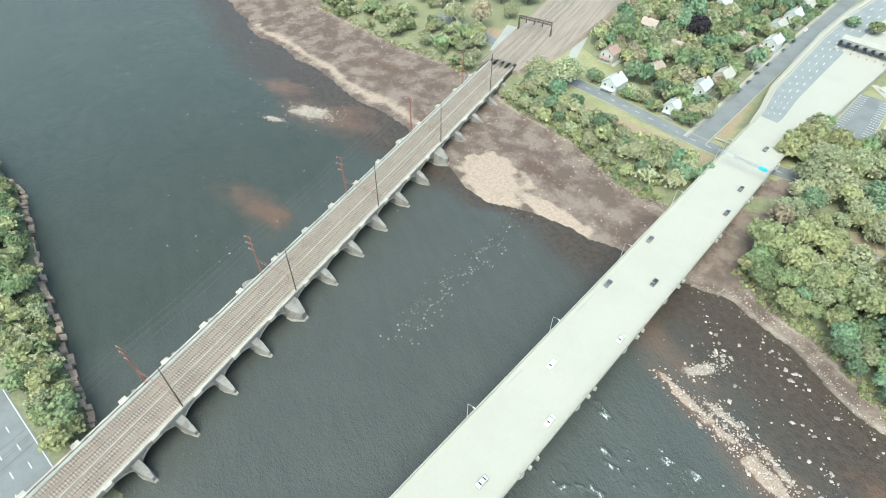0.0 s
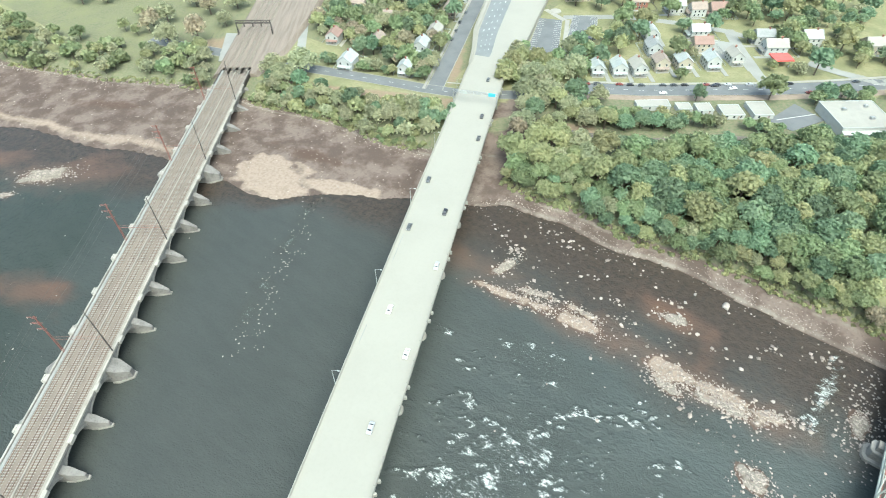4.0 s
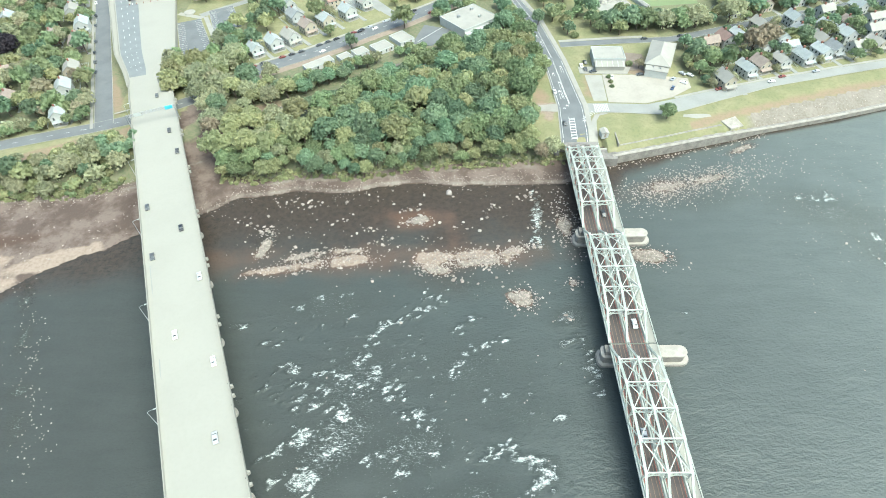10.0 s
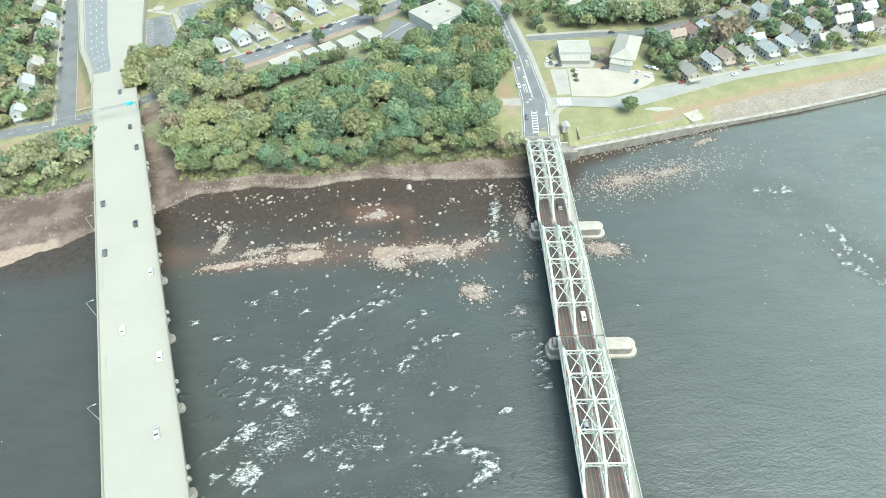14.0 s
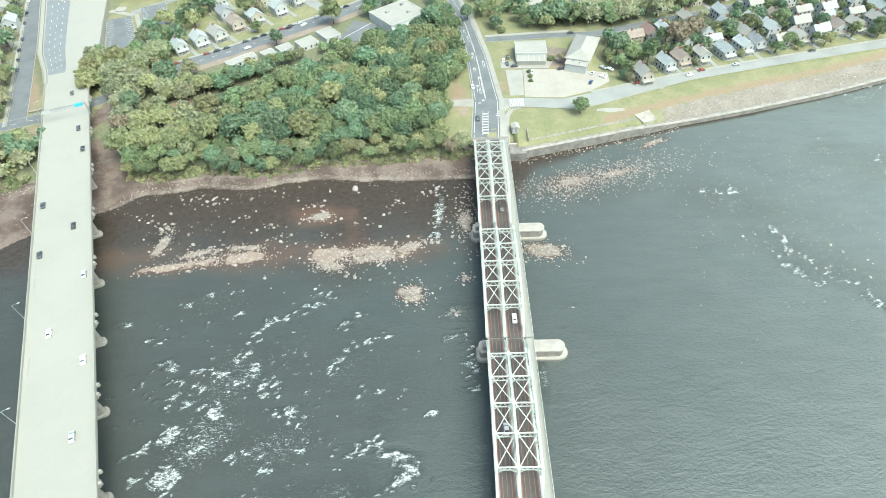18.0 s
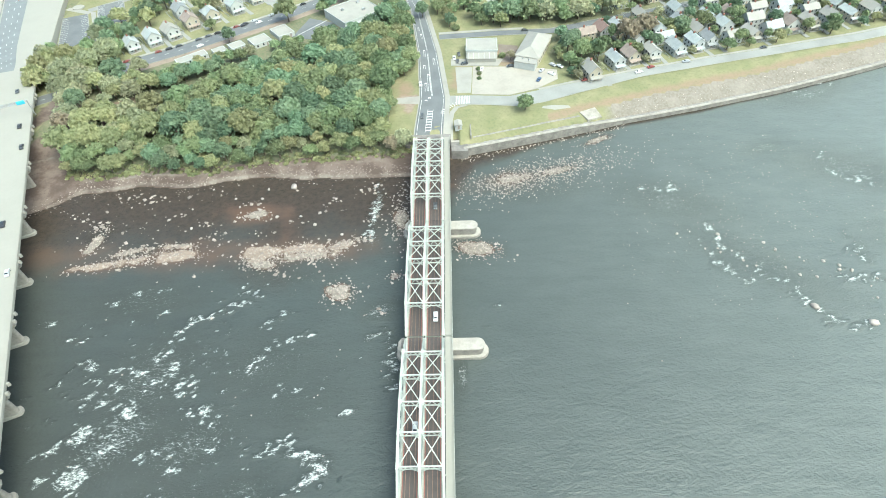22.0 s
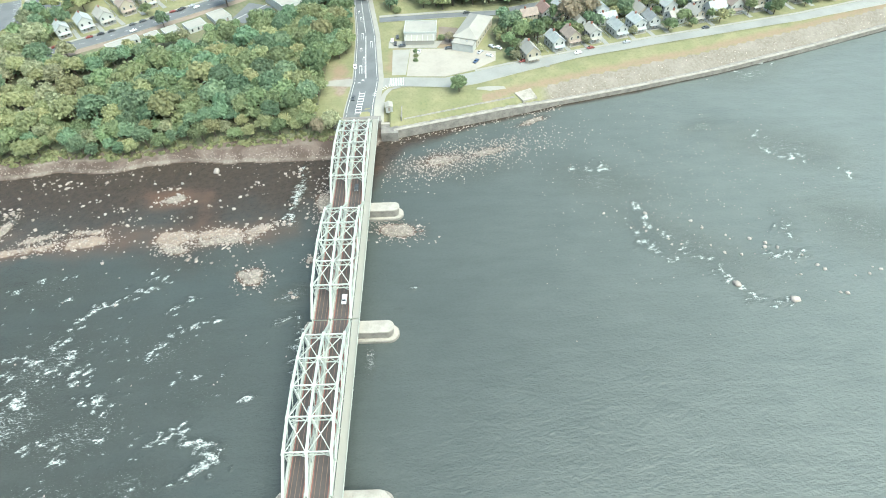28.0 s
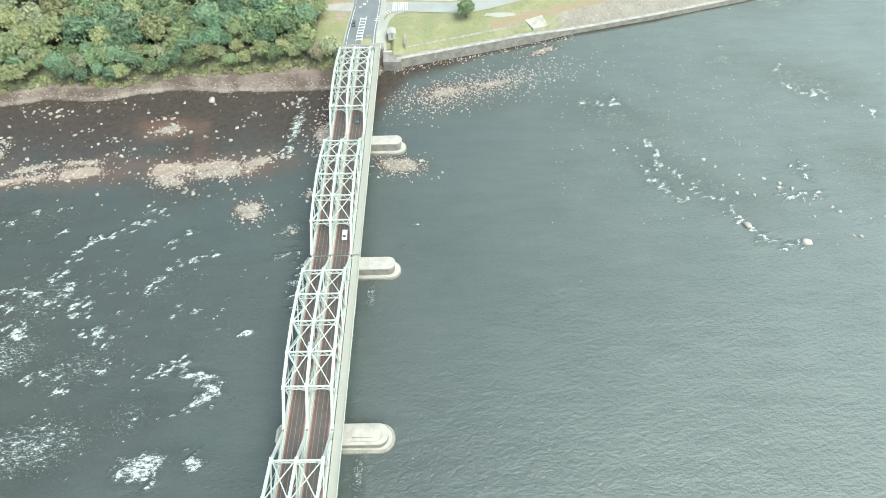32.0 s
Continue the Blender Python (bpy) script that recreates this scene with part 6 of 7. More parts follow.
part("roof", Shape().add([(-2.1, -2.5, 2.4), (2.1, -2.5, 2.4), (2.1, 2.5, 2.4), (-2.1, 2.5, 2.4), (0, -2.5, 3.3), (0, 2.5, 3.3)], [(3, 2, 1, 0), (0, 1, 4), (2, 3, 5), (1, 2, 5, 4), (3, 0, 4, 5)]), ROOFS[4], shed)
part("door", DOOR, None, shed, "", pose(0, -2.2, 0, 0, 0, 180))
wf = part("path_wall", Shape().box(20.6, 21.2, 6, 31, 3.5, 7.9), PIERSIDE, bpy.data.objects["flood_wall"], "pale low wall across the lawn")
part("levee_slab", Shape().prism([(84, 19.5), (92, 23), (89, 29), (80, 25)], [3, 3, 5.8, 5.6], [5.6, 5.0, 6.9, 6.95]), CONCRETE_OLD, bpy.data.objects["flood_wall"], "pale concrete ramp slab on the levee")
part("levee_path", drape([(22, 6.5), (50, 13.5), (80, 22)], [(22, 7.4), (50, 14.5), (79.5, 23)], 3, 0.25), PIERSIDE, bpy.data.objects["flood_wall"])
part("gravel_patch", drape([(60, 28), (67, 26.5), (76, 28.5)], [(61, 30), (67, 30.5), (75, 30)], 3, 0.2), PAVING, bpy.data.objects["levee_road"], "pale gravel pull-off")
part("gravel_patch", drape([(-22, 38), (-6.5, 36)], [(-19, 43), (-6.5, 44)], 3, 0.2), PAVING, bpy.data.objects["bridge_road"], "pale gravel pull-off")

# storage yard with pale piles beyond the bridge road
for i in range(34):
    u, v = rnd(0, 1), rnd(0, 1)
    x, y = 26 + 26 * u + 12 * v + rnd(-2, 2), 214 - 52 * v + rnd(-2, 2) - 8 * u
    s, n, r = Shape(), 9, rnd(1.6, 3.6)
    ring = lambda k, z: [(k * r * (1 + 0.35 * rnd(-1, 1)) * math.cos(6.283 * j / n), k * r * (1 + 0.35 * rnd(-1, 1)) * math.sin(6.283 * j / n), z) for j in range(n)]
    s.v = ring(1, -0.6) + ring(0.7, r * 0.3) + ring(0.3, r * 0.55)
    s.f = [(j + m, (j + 1) % n + m, (j + 1) % n + m + n, j + m + n) for m in (0, n) for j in range(n)] + [tuple(range(2 * n, 3 * n))]
    ob = part("gravel_heap", s, PAVING if i % 3 else ROCK, None, "", pose(x, y, ground_at(x, y), 0, 0, rnd(0, 360)))
    tagged(ob, "heap of pale crushed stone in a storage yard", "gravel heap", "heaps in the storage yard")
lot("storage_yard", "dusty pale ground of a storage yard", [(24, 216), (40, 158), (66, 156), (58, 192), (40, 222)], PAVING, 0.02)
tr = thing("storage_roof", "long low white-roofed storage row beside the playing field", "building", "", pose(66, 178, 8, 0, 0, 20))
part("wall", Shape().box(-1.6, 1.6, -20, 20, -1, 2.4), WALLS[0], tr)
part("roof", Shape().add([(-1.9, -20.3, 2.4), (1.9, -20.3, 2.4), (1.9, 20.3, 2.4), (-1.9, 20.3, 2.4), (0, -20.3, 3.1), (0, 20.3, 3.1)], [(3, 2, 1, 0), (0, 1, 4), (2, 3, 5), (1, 2, 5, 4), (3, 0, 4, 5)]), ROOFS[4], tr)
road("park_road", "grey asphalt park road with parked cars", [(20, 250), (60, 240), (120, 262), (240, 300)], 4.0)
GREEN = plain("mown_field_grass", (0.175, 0.215, 0.105), 0.95, (0.145, 0.185, 0.09), 0.06, 0.8, 0.5, 0.05)
fld = thing("ball_field", "worn dirt arc of a ball field on mown grass", "field", kind="structure")
arc = [(97 + 22 * math.cos(radians(a)), 215 + 22 * math.sin(radians(a))) for a in range(150, 290, 10)]
part("mown_grass", drape([(68, 163), (58, 197), (52, 219)], [(110, 166), (116, 200), (112, 236)], 4, 0.06), GREEN, fld, "bright mown grass")
part("dirt_arc", drape(arc, [(97 + (x - 97) * 0.86, 215 + (y - 215) * 0.86) for x, y in arc], 4, 0.12), plain("infield_dirt", (0.42, 0.27, 0.18), 0.95, (0.34, 0.22, 0.15), 0.2, 1.5, 0.3, 0.02), fld)

# ---- cars ----
def car_template(m):
    t = thing("car", "small car seen from above on the road", "car", "cars on the roads", m)
    prof = [(-2.2, 0.35), (-2.25, 0.75), (-1.9, 0.95), (-1.35, 1.0), (-0.75, 1.42), (0.75, 1.45), (1.25, 1.02), (1.95, 0.92), (2.2, 0.7), (2.2, 0.35)]
    s = Shape()
    for k, w in ((-1, 0.86), (1, 0.86)):
        s.v += [(x, k * (w if z < 1.1 else 0.66), z) for x, z in prof]
    n = len(prof)
    s.f = [tuple(range(n)), tuple(range(2 * n - 1, n - 1, -1))] + [((i + 1) % n, i, i + n, (i + 1) % n + n) for i in range(n)]
    part("body", s, CARPAINT, t)
    part("windscreen", Shape().add([(-0.80, -0.6, 1.41), (-0.80, 0.6, 1.41), (-1.3, 0.66, 1.045), (-1.3, -0.66, 1.045)], [(0, 1, 2, 3)]), GLASS, t)
    part("rear_window", Shape().add([(0.8, -0.6, 1.43), (1.2, -0.66, 1.08), (1.2, 0.66, 1.08), (0.8, 0.6, 1.43)], [(0, 1, 2, 3)]), GLASS, t)
    for k in (-1, 1):
        part("side_window", Shape().add([(-1.0, k * 0.80, 1.06), (1.0, k * 0.80, 1.06), (0.68, k * 0.69, 1.37), (-0.7, k * 0.69, 1.37)], [(0, 1, 2, 3) if k < 0 else (3, 2, 1, 0)]), GLASS, t)
        for x in (-1.4, 1.35):
            wh = part("wheel", Shape().rod((x, k * 0.7, 0.33), (x, k * 0.9, 0.33), 0.33, 0.33, 12), RUBBER, t)
            part("rim", Shape().rod((x, k * 0.88, 0.33), (x, k * 0.915, 0.33), 0.2, 0.2, 10), GREY_STEEL, wh)
        part("headlight", Shape().box(-2.27, -2.2, k * 0.6 - 0.2, k * 0.6 + 0.2, 0.66, 0.8), TRIM, t)
    return t


car0 = car_template(TOLL @ pose(-96, -8.7, DECK_Z + 0.02, 0, 0, 180))
CARS = [(TOLL @ pose(x, y, DECK_Z + 0.02, 0, 0, 180 if y < 0 else 0)) for x, y in ((-140, -8.3), (-42, 8.5), (-122, 3.5), (18, -6.5), (-170, -4.8), (-3, -8.6), (58, -3.0), (-63, -4.6), (-76, 8.6), (-206, -8.4))]
CARS += [pose(x, y, ground_at(x, y) + 0.2, 0, 0, r) for x, y, r in ((-295, 96, 113), (-301, 109, 113), (-307, 122, 113), (-313, 138, 113), (-324, 163, 113), (-331, 180, 113), (-341, 203, 113), (-128, 138, 38), (-118, 142, 40), (-92, 168, 40), (-150, 112, 38), (-80, 164, 40), (-60, 194, 43), (88, 54, 18), (150, 70, 14), (128, 65, 17), (200, 83, 14), (62, 56, 60), (65, 66, 50),
                                                                   (70, 62, 140), (30, 70, 80), (84, 118, 20), (60, 116, 5), (-242, -297, 27), (60, 241, -15), (72, 245, 12), (84, 250, 20), (95, 254, 20), (120, 60, 17), (-6, 56, 95), (-14, 120, 100), (16, 80, 90), (17, 88, 95), (14, 84, 90), (72, 72, 130), (76, 70, 130), (47, 72, 10), (20, 77, 10))]
CARS += [pose(-4.2, -152, BOTTOM + 0.14, 0, 0, 90), pose(2.6, -108, BOTTOM + 0.14, 0, 0, 90), pose(2.5, -47, BOTTOM + 0.14, 0, 0, 90), pose(-4.5, 24, 8.3, 0, 0, 90)]
for i in range(11):
    CARS.append(pose(-271 + rnd(-0.2, 0.2) + 1.26 * i, 160 - i * 2.7, 8.35, 0, 0, 23))
CARS += [pose(p.x, p.y, ground_at(p.x, p.y) + 0.2, 0, 0, math.degrees(math.atan2(d.y, d.x))) for k, (p, d) in enumerate(walk_line(offset(MAIN_STREET, -5.0), 6.6)[:17]) if k % 4 != 3]
for m in CARS:
    copy_thing(car0, m)

# ---- trees ----
def ball(n=2):
    """A cube-sphere of quads: unit vertices and faces."""
    verts, faces, seen = [], [], {}
    for ax in range(3):
        for sg in (-1, 1):
            idx = {}
            for i in range(n + 1):
                for j in range(n + 1):
                    v = [0, 0, 0]
                    v[ax], v[(ax + 1) % 3], v[(ax + 2) % 3] = sg, 2 * i / n - 1, 2 * j / n - 1
                    v = np.array(v, float)
                    v /= np.linalg.norm(v)
                    key = tuple(np.round(v, 4))
                    if key not in seen:
                        seen[key] = len(verts)
                        verts.append(v)
                    idx[i, j] = seen[key]
            for i in range(n):
                for j in range(n):
                    q = (idx[i, j], idx[i + 1, j], idx[i + 1, j + 1], idx[i, j + 1])
                    faces.append(q if sg > 0 else q[::-1])
    return np.array(verts), np.array(faces)


BALL_V, BALL_F = ball(2)
SMALL_V, SMALL_F = ball(1)


def crown(seed, lobes=14, leaves=900, flat=0.8, lobe=(0.3, 0.46), size=(0.075, 0.13), spread=0.68, droop=0.0, core=0.8, coarse=False):
    """A crown of radius about 1 round the origin: bumpy inner masses and many small leaf clumps, as arrays of quads."""
    r = np.random.RandomState(seed)
    bv, bf = SMALL_V, SMALL_F
    if coarse:
        leaves, size = int(leaves * 0.36), (size[0] * 1.35, size[1] * 1.3)
    else:
        leaves, size = int(leaves * 1.5), (size[0] * 0.76, size[1] * 0.76)
    lobes, lobe, spread = int(lobes * 1.75), (lobe[0] * 0.66, lobe[1] * 0.72), spread * 1.12
    d = r.normal(size=(lobes, 3))
    d /= np.linalg.norm(d, axis=1)[:, None]
    d[:, 2] = np.abs(d[:, 2]) * 0.9 - 0.25
    c = d * spread * r.uniform(0.55, 1.1, (lobes, 1)) * (1, 1, flat)
    c[0] = 0
    rad = r.uniform(*lobe, lobes)
    rad[0] = 0.6
    vs, fs, k = [], [], 0
    for p, q in zip(c, rad):
        v = bv * (1 + 0.25 * r.uniform(-1, 1, (len(bv), 1))) * q * core * (1, 1, 0.9) + p
        vs.append(v)
        fs.append(bf + k)
        k += len(v)
    per = rad ** 2 / (rad ** 2).sum()
    which = r.choice(lobes, leaves, p=per)
    n = r.normal(size=(leaves, 3))
    n /= np.linalg.norm(n, axis=1)[:, None]
    n[:, 2] = np.where(n[:, 2] < -0.3, -n[:, 2], n[:, 2])
    pos = c[which] + n * rad[which][:, None] * r.uniform(0.86, 1.5, (leaves, 1)) * (1, 1, 0.95)
    pos[:, 2] -= droop * r.uniform(0, 1, leaves) * np.linalg.norm(pos[:, :2], axis=1)
    nn = n + r.normal(size=(leaves, 3)) * 0.7
    nn /= np.linalg.norm(nn, axis=1)[:, None]
    a = np.cross(nn, r.normal(size=(leaves, 3)))
    a /= np.linalg.norm(a, axis=1)[:, None]
    b = np.cross(nn, a)
    sz = r.uniform(*size, (leaves, 1))
    bend = nn * sz * r.uniform(-0.5, 0.1, (leaves, 1))
    quad = np.stack([pos - a * sz - b * sz * 0.6, pos + a * sz * 0.8 - b * sz + bend, pos + a * sz + b * sz * 0.7, pos - a * sz * 0.7 + b * sz + bend], 1)
    vs.append(quad.reshape(-1, 3))
    fs.append(np.arange(leaves * 4).reshape(-1, 4) + k)
    return np.concatenate(vs), np.concatenate(fs)


def quad_mesh(name, v, f, material, tint=None):
    me = bpy.data.meshes.new(name)
    me.vertices.add(len(v))
    me.vertices.foreach_set("co", np.asarray(v, np.float32).ravel())
    me.loops.add(f.size)
    me.loops.foreach_set("vertex_index", np.asarray(f, np.int32).ravel())
    me.polygons.add(len(f))
    me.polygons.foreach_set("loop_start", np.arange(0, f.size, f.shape[1], dtype=np.int32))
    me.update()
    if tint is not None:
        me.attributes.new("tint", "FLOAT", "POINT").data.foreach_set("value", np.asarray(tint, np.float32))
    me.materials.append(material)
    return me


def trunk_mesh(seed, limbs=6, tall=1.0):
    r = random.Random(seed)
    s = Shape()
    s.rod((0, 0, -0.1), (0.02, 0.01, 0.5 * tall), 0.07, 0.05, 7)
    s.rod((0.02, 0.01, 0.5 * tall), (0.0, 0.04, 1.15 * tall), 0.05, 0.025, 6)
    for i in range(limbs):
        a, z = 6.283 * i / limbs + r.uniform(-0.4, 0.4), r.uniform(0.45, 0.85) * tall
        s.rod((0.02, 0.01, z), (0.5 * math.cos(a), 0.5 * math.sin(a), z + r.uniform(0.3, 0.55)), 0.03, 0.012, 5)
    return s


# kinds: crown arguments, leaf, centre height of the crown over the foot in crown radii
KINDS = {
    "oak": (dict(seed=1), 0, 1.15), "maple": (dict(seed=2, lobes=16, flat=0.95), 2, 1.2), "ash": (dict(seed=3, lobes=12, spread=0.72), 0, 1.2),
    "sycamore": (dict(seed=4, lobes=15, flat=1.0, lobe=(0.26, 0.42)), 1, 1.25), "locust": (dict(seed=5, lobes=18, lobe=(0.22, 0.36), spread=0.8), 0, 1.15), "elm": (dict(seed=6, lobes=13, flat=0.9), 2, 1.2),
    "hickory": (dict(seed=7, lobes=15, lobe=(0.28, 0.44)), 1, 1.2), "willow": (dict(seed=8, lobes=14, leaves=1000, droop=0.5, size=(0.06, 0.11)), 3, 1.1),
    "shrub": (dict(seed=9, lobes=9, leaves=420, flat=0.6, size=(0.12, 0.2)), 1, 0.55), "bush": (dict(seed=10, lobes=8, leaves=420, flat=0.6, size=(0.12, 0.2)), 0, 0.55), "plum": (dict(seed=11, flat=1.0), 4, 1.2),
    "poplar": (dict(seed=12, lobes=14, flat=1.7, spread=0.5), 0, 1.7), "straw_tree": (dict(seed=13, lobes=16, lobe=(0.2, 0.34), leaves=620, core=0.5), 5, 1.15), "dogwood": (dict(seed=14, lobes=10, leaves=600), 3, 0.95)}
LOOKS = {"oak": "rounded mid-green broadleaf tree", "maple": "dense blue-green broadleaf tree", "ash": "spreading green broadleaf tree", "sycamore": "tall lumpy yellow-green broadleaf tree",
         "locust": "airy ragged green broadleaf tree", "elm": "dark blue-green broadleaf tree", "hickory": "yellowing broadleaf tree", "willow": "pale drooping willow tree", "shrub": "low yellow-green shrub",
         "bush": "low green bush", "plum": "dark purple-leaved tree", "poplar": "tall narrow green tree", "straw_tree": "half-bare straw-coloured tree", "dogwood": "small pale green tree"}
CROWNS = {k: crown(**v[0]) for k, v in KINDS.items()}
COARSE = {k: crown(**v[0], coarse=True) for k, v in KINDS.items()}
CROWN_ME = {k: quad_mesh("crown", *CROWNS[k], LEAVES[v[1]]) for k, v in KINDS.items()}
TRUNK_ME = {k: trunk_mesh(i, 7, v[2]).mesh("trunk", BARK) for i, (k, v) in enumerate(KINDS.items())}
JOINED, CELLS = [], {}
LIMIT = {"n": 0}


def free(x, y, r, gap):
    for bx, by, br_ in BLOCKED:
        if (x - bx) ** 2 + (y - by) ** 2 < (br_ + r * 0.45) ** 2:
            return False
    for i in (-1, 0, 1):
        for j in (-1, 0, 1):
            for px, py, pr in CELLS.get((int(x // 12) + i, int(y // 12) + j), ()):
                if (x - px) ** 2 + (y - py) ** 2 < (gap * (r + pr)) ** 2:
                    return False
    for pts, half in ROADLINES:
        for a, b in zip(pts, pts[1:]):
            dx, dy = b[0] - a[0], b[1] - a[1]
            t = max(0, min(1, ((x - a[0]) * dx + (y - a[1]) * dy) / (dx * dx + dy * dy)))
            if (x - a[0] - t * dx) ** 2 + (y - a[1] - t * dy) ** 2 < (half + r * 0.35) ** 2:
                return False
    return True


def plant(kind, x, y, r, group, single=True, where="on the bank"):
    """A tree with a crown of radius r; the far ones are joined into one woodland."""
    CELLS.setdefault((int(x // 12), int(y // 12)), []).append((x, y, r))
    z = ground_at(x, y)
    up = KINDS[kind][2]
    turn, tall = rnd(0, 6.283), rnd(0.9, 1.15)
    if single and LIMIT["n"] < 330:
        LIMIT["n"] += 1
        m = Matrix.Translation((x, y, z - 0.2)) @ Matrix.Rotation(turn, 4, "Z") @ Matrix.Diagonal((r, r, r * tall, 1))
        t = thing("shrub" if kind in ("shrub", "bush") else "tree", f"{LOOKS[kind]} {where}", "shrub" if kind in ("shrub", "bush") else "tree", group, m)
        part("trunk", TRUNK_ME[kind], BARK, t)
        part("crown", CROWN_ME[kind], LEAVES[0], t, "", Matrix.Translation((0, 0, up)))
        return
    JOINED.append((kind, x, y, z - 0.2, r, turn, tall))


def scatter(n, xr, yr, inside, kinds, rr, group, gap=0.62, single=True, where="on the bank", tries=40):
    made = 0
    for _ in range(n * tries):
        if made >= n:
            break
        x, y, r = rnd(*xr), rnd(*yr), rnd(*rr)
        if inside(x, y) and free(x, y, r, gap):
            plant(random.choice(kinds), x, y, r, group, single, where)
            made += 1


WOOD_TOP = [(-215, 60), (-175, 68), (-156, 75), (-134, 85), (-110, 94), (-97, 104), (-75, 108), (-58, 112), (-40, 126), (-26, 190), (-10, 190)]
GAP = [(-178, 44), (-146, 56), (-123, 73), (-100, 93)]


def near_line(pts, x, y, w):
    for a, b in zip(pts, pts[1:]):
        dx, dy = b[0] - a[0], b[1] - a[1]
        t = max(0, min(1, ((x - a[0]) * dx + (y - a[1]) * dy) / (dx * dx + dy * dy)))
        if math.hypot(x - a[0] - t * dx, y - a[1] - t * dy) < w:
            return True
    return False


def in_wood(x, y):
    bank = float(lerp(BANK, x))
    if y < bank + 2.0 or y > float(lerp(WOOD_TOP, x)) or x > -9 - 0.12 * max(0, y - 90):
        return False
    if near_line([(u, v - 5) for u, v in GAP], x, y, 11.0) or (x + 196) ** 2 / 14 ** 2 + (y - 18) ** 2 / 42 ** 2 < 1 and x < -186 or (x < -204):
        return False
    return not (x > -23 and 4 < y < 66)


BROAD = ["oak", "maple", "ash", "elm", "locust", "oak", "maple", "sycamore"]
for kind, x, y, r in (("locust", 51, 27, 4.7), ("straw_tree", 119, 92, 8.5), ("willow", 90, 64, 4.5), ("maple", 83, 86, 6.5), ("oak", 90, 78, 6.0), ("plum", -358, 118, 8.0), ("willow", -345, 4, 9.5), ("willow", -344, -14, 8.0), ("willow", -257, 8, 6.5), ("willow", -262, -6, 6.0), ("willow", -287, -17, 4.5), ("dogwood", -244, 12, 5.0), ("willow", -218, 74, 8.0), ("willow", -198, 30, 7.0), ("willow", -358, -8, 8.5),
                      ("sycamore", -191, 6, 7.5), ("hickory", -183, 18, 7.0), ("willow", -14, 3, 5.5), ("straw_tree", -20, 0, 5.0), ("willow", -203, 64, 8.0), ("maple", -189, 74, 7.5), ("willow", -214, 58, 7.0), ("dogwood", -177, 80, 6.0), ("willow", -206, 46, 6.0), ("straw_tree", -197, 22, 6.0), ("maple", -199, 44, 6.0), ("willow", -211, 88, 7.0), ("willow", -204, 100, 7.5), ("maple", -208, 114, 6.0), ("bush", 43, 84, 2.5), ("straw_tree", 48, 80, 3.2), ("bush", 28, 60, 1.6), ("bush", 28, 65, 1.7), ("bush", 28, 70, 1.6),
                      ("straw_tree", 133, 104, 8.0), ("willow", 97, 130, 8.5), ("willow", 121, 136, 9.0), ("maple", 98, 80, 5.0), ("dogwood", 84, 57, 3.6), ("maple", 157, 106, 6.0), ("oak", 171, 110, 6.0), ("ash", 188, 91, 5.0), ("maple", 216, 110, 5.5), ("oak", 194, 117, 5.5), ("oak", 269, 127, 6.5),
                      ("oak", -28, 183, 5.0), ("maple", -27, 155, 5.5), ("oak", -53, 168, 4.5), ("maple", -6, 141, 5.0), ("oak", 1, 169, 4.5), ("ash", 25, 160, 5.0), ("oak", 33, 127, 4.5), ("maple", 72, 137, 5.5), ("oak", 47, 133, 5.0), ("maple", 58, 130, 5.5), ("willow", -462, 45, 8.0), ("straw_tree", -470, 26, 8.5), ("willow", -500, 66, 9.0), ("hickory", -421, -18, 6.0), ("dogwood", -432, -30, 6.0),
                      ("maple", 16, 176, 7.0), ("oak", -34, 205, 6.5), ("ash", 10, 155, 4.5), ("oak", 14, 142, 4.5), ("bush", 16, 122, 3.0), ("maple", 30, 150, 6.5), ("maple", 38, 140, 5.0), ("hickory", -176, 30, 6.0), ("hickory", -167, 34, 5.0), ("sycamore", -186, 34, 5.5), ("straw_tree", -437, -8, 9.0), ("willow", -452, -22, 8.0), ("willow", -444, 20, 6.0)):
    plant(kind, x, y, r, "single trees", where="standing apart from the wood")
scatter(120, (-200, -10), (-18, 14), lambda x, y: in_wood(x, y) and y < float(lerp(BANK, x)) + 12, BROAD + ["sycamore", "hickory", "dogwood"], (3.6, 5.6), "trees of the riverside wood", 0.55, where="at the river edge of the wood")
scatter(30, (-204, -150), (-12, 60), in_wood, ["sycamore", "hickory", "willow", "hickory", "dogwood"], (4.5, 7.5), "trees of the riverside wood", 0.55, where="at the pale end of the wood")
scatter(190, (-204, -10), (-5, 150), lambda x, y: in_wood(x, y) and y < float(lerp(WOOD_TOP, x)) - 9, BROAD + ["hickory"], (5.0, 8.2), "trees of the riverside wood", 0.55, where="in the dense riverside wood")
scatter(230, (-204, -10), (-10, 190), lambda x, y: in_wood(x, y - 3), BROAD + ["bush", "dogwood", "shrub"], (2.6, 4.6), "", 0.44, False)
scatter(60, (-352, -236), (-36, 26), lambda x, y: float(lerp(BANK, x)) + 2 < y < 0.28 * x + 86, ["willow", "dogwood", "willow", "hickory", "willow", "shrub", "maple"], (3.2, 5.6), "", 0.46, False)
scatter(40, (-345, -262), (5, 50), lambda x, y: 0.30 * x + 117 < y < 0.30 * x + 128, BROAD + ["dogwood", "willow"], (2.6, 4.6), "", 0.5, False)
scatter(120, (-352, -236), (-36, 26), lambda x, y: float(lerp(BANK, x)) + 0.5 < y < 0.28 * x + 85, ["shrub", "bush", "shrub"], (1.4, 2.6), "", 0.45, False)
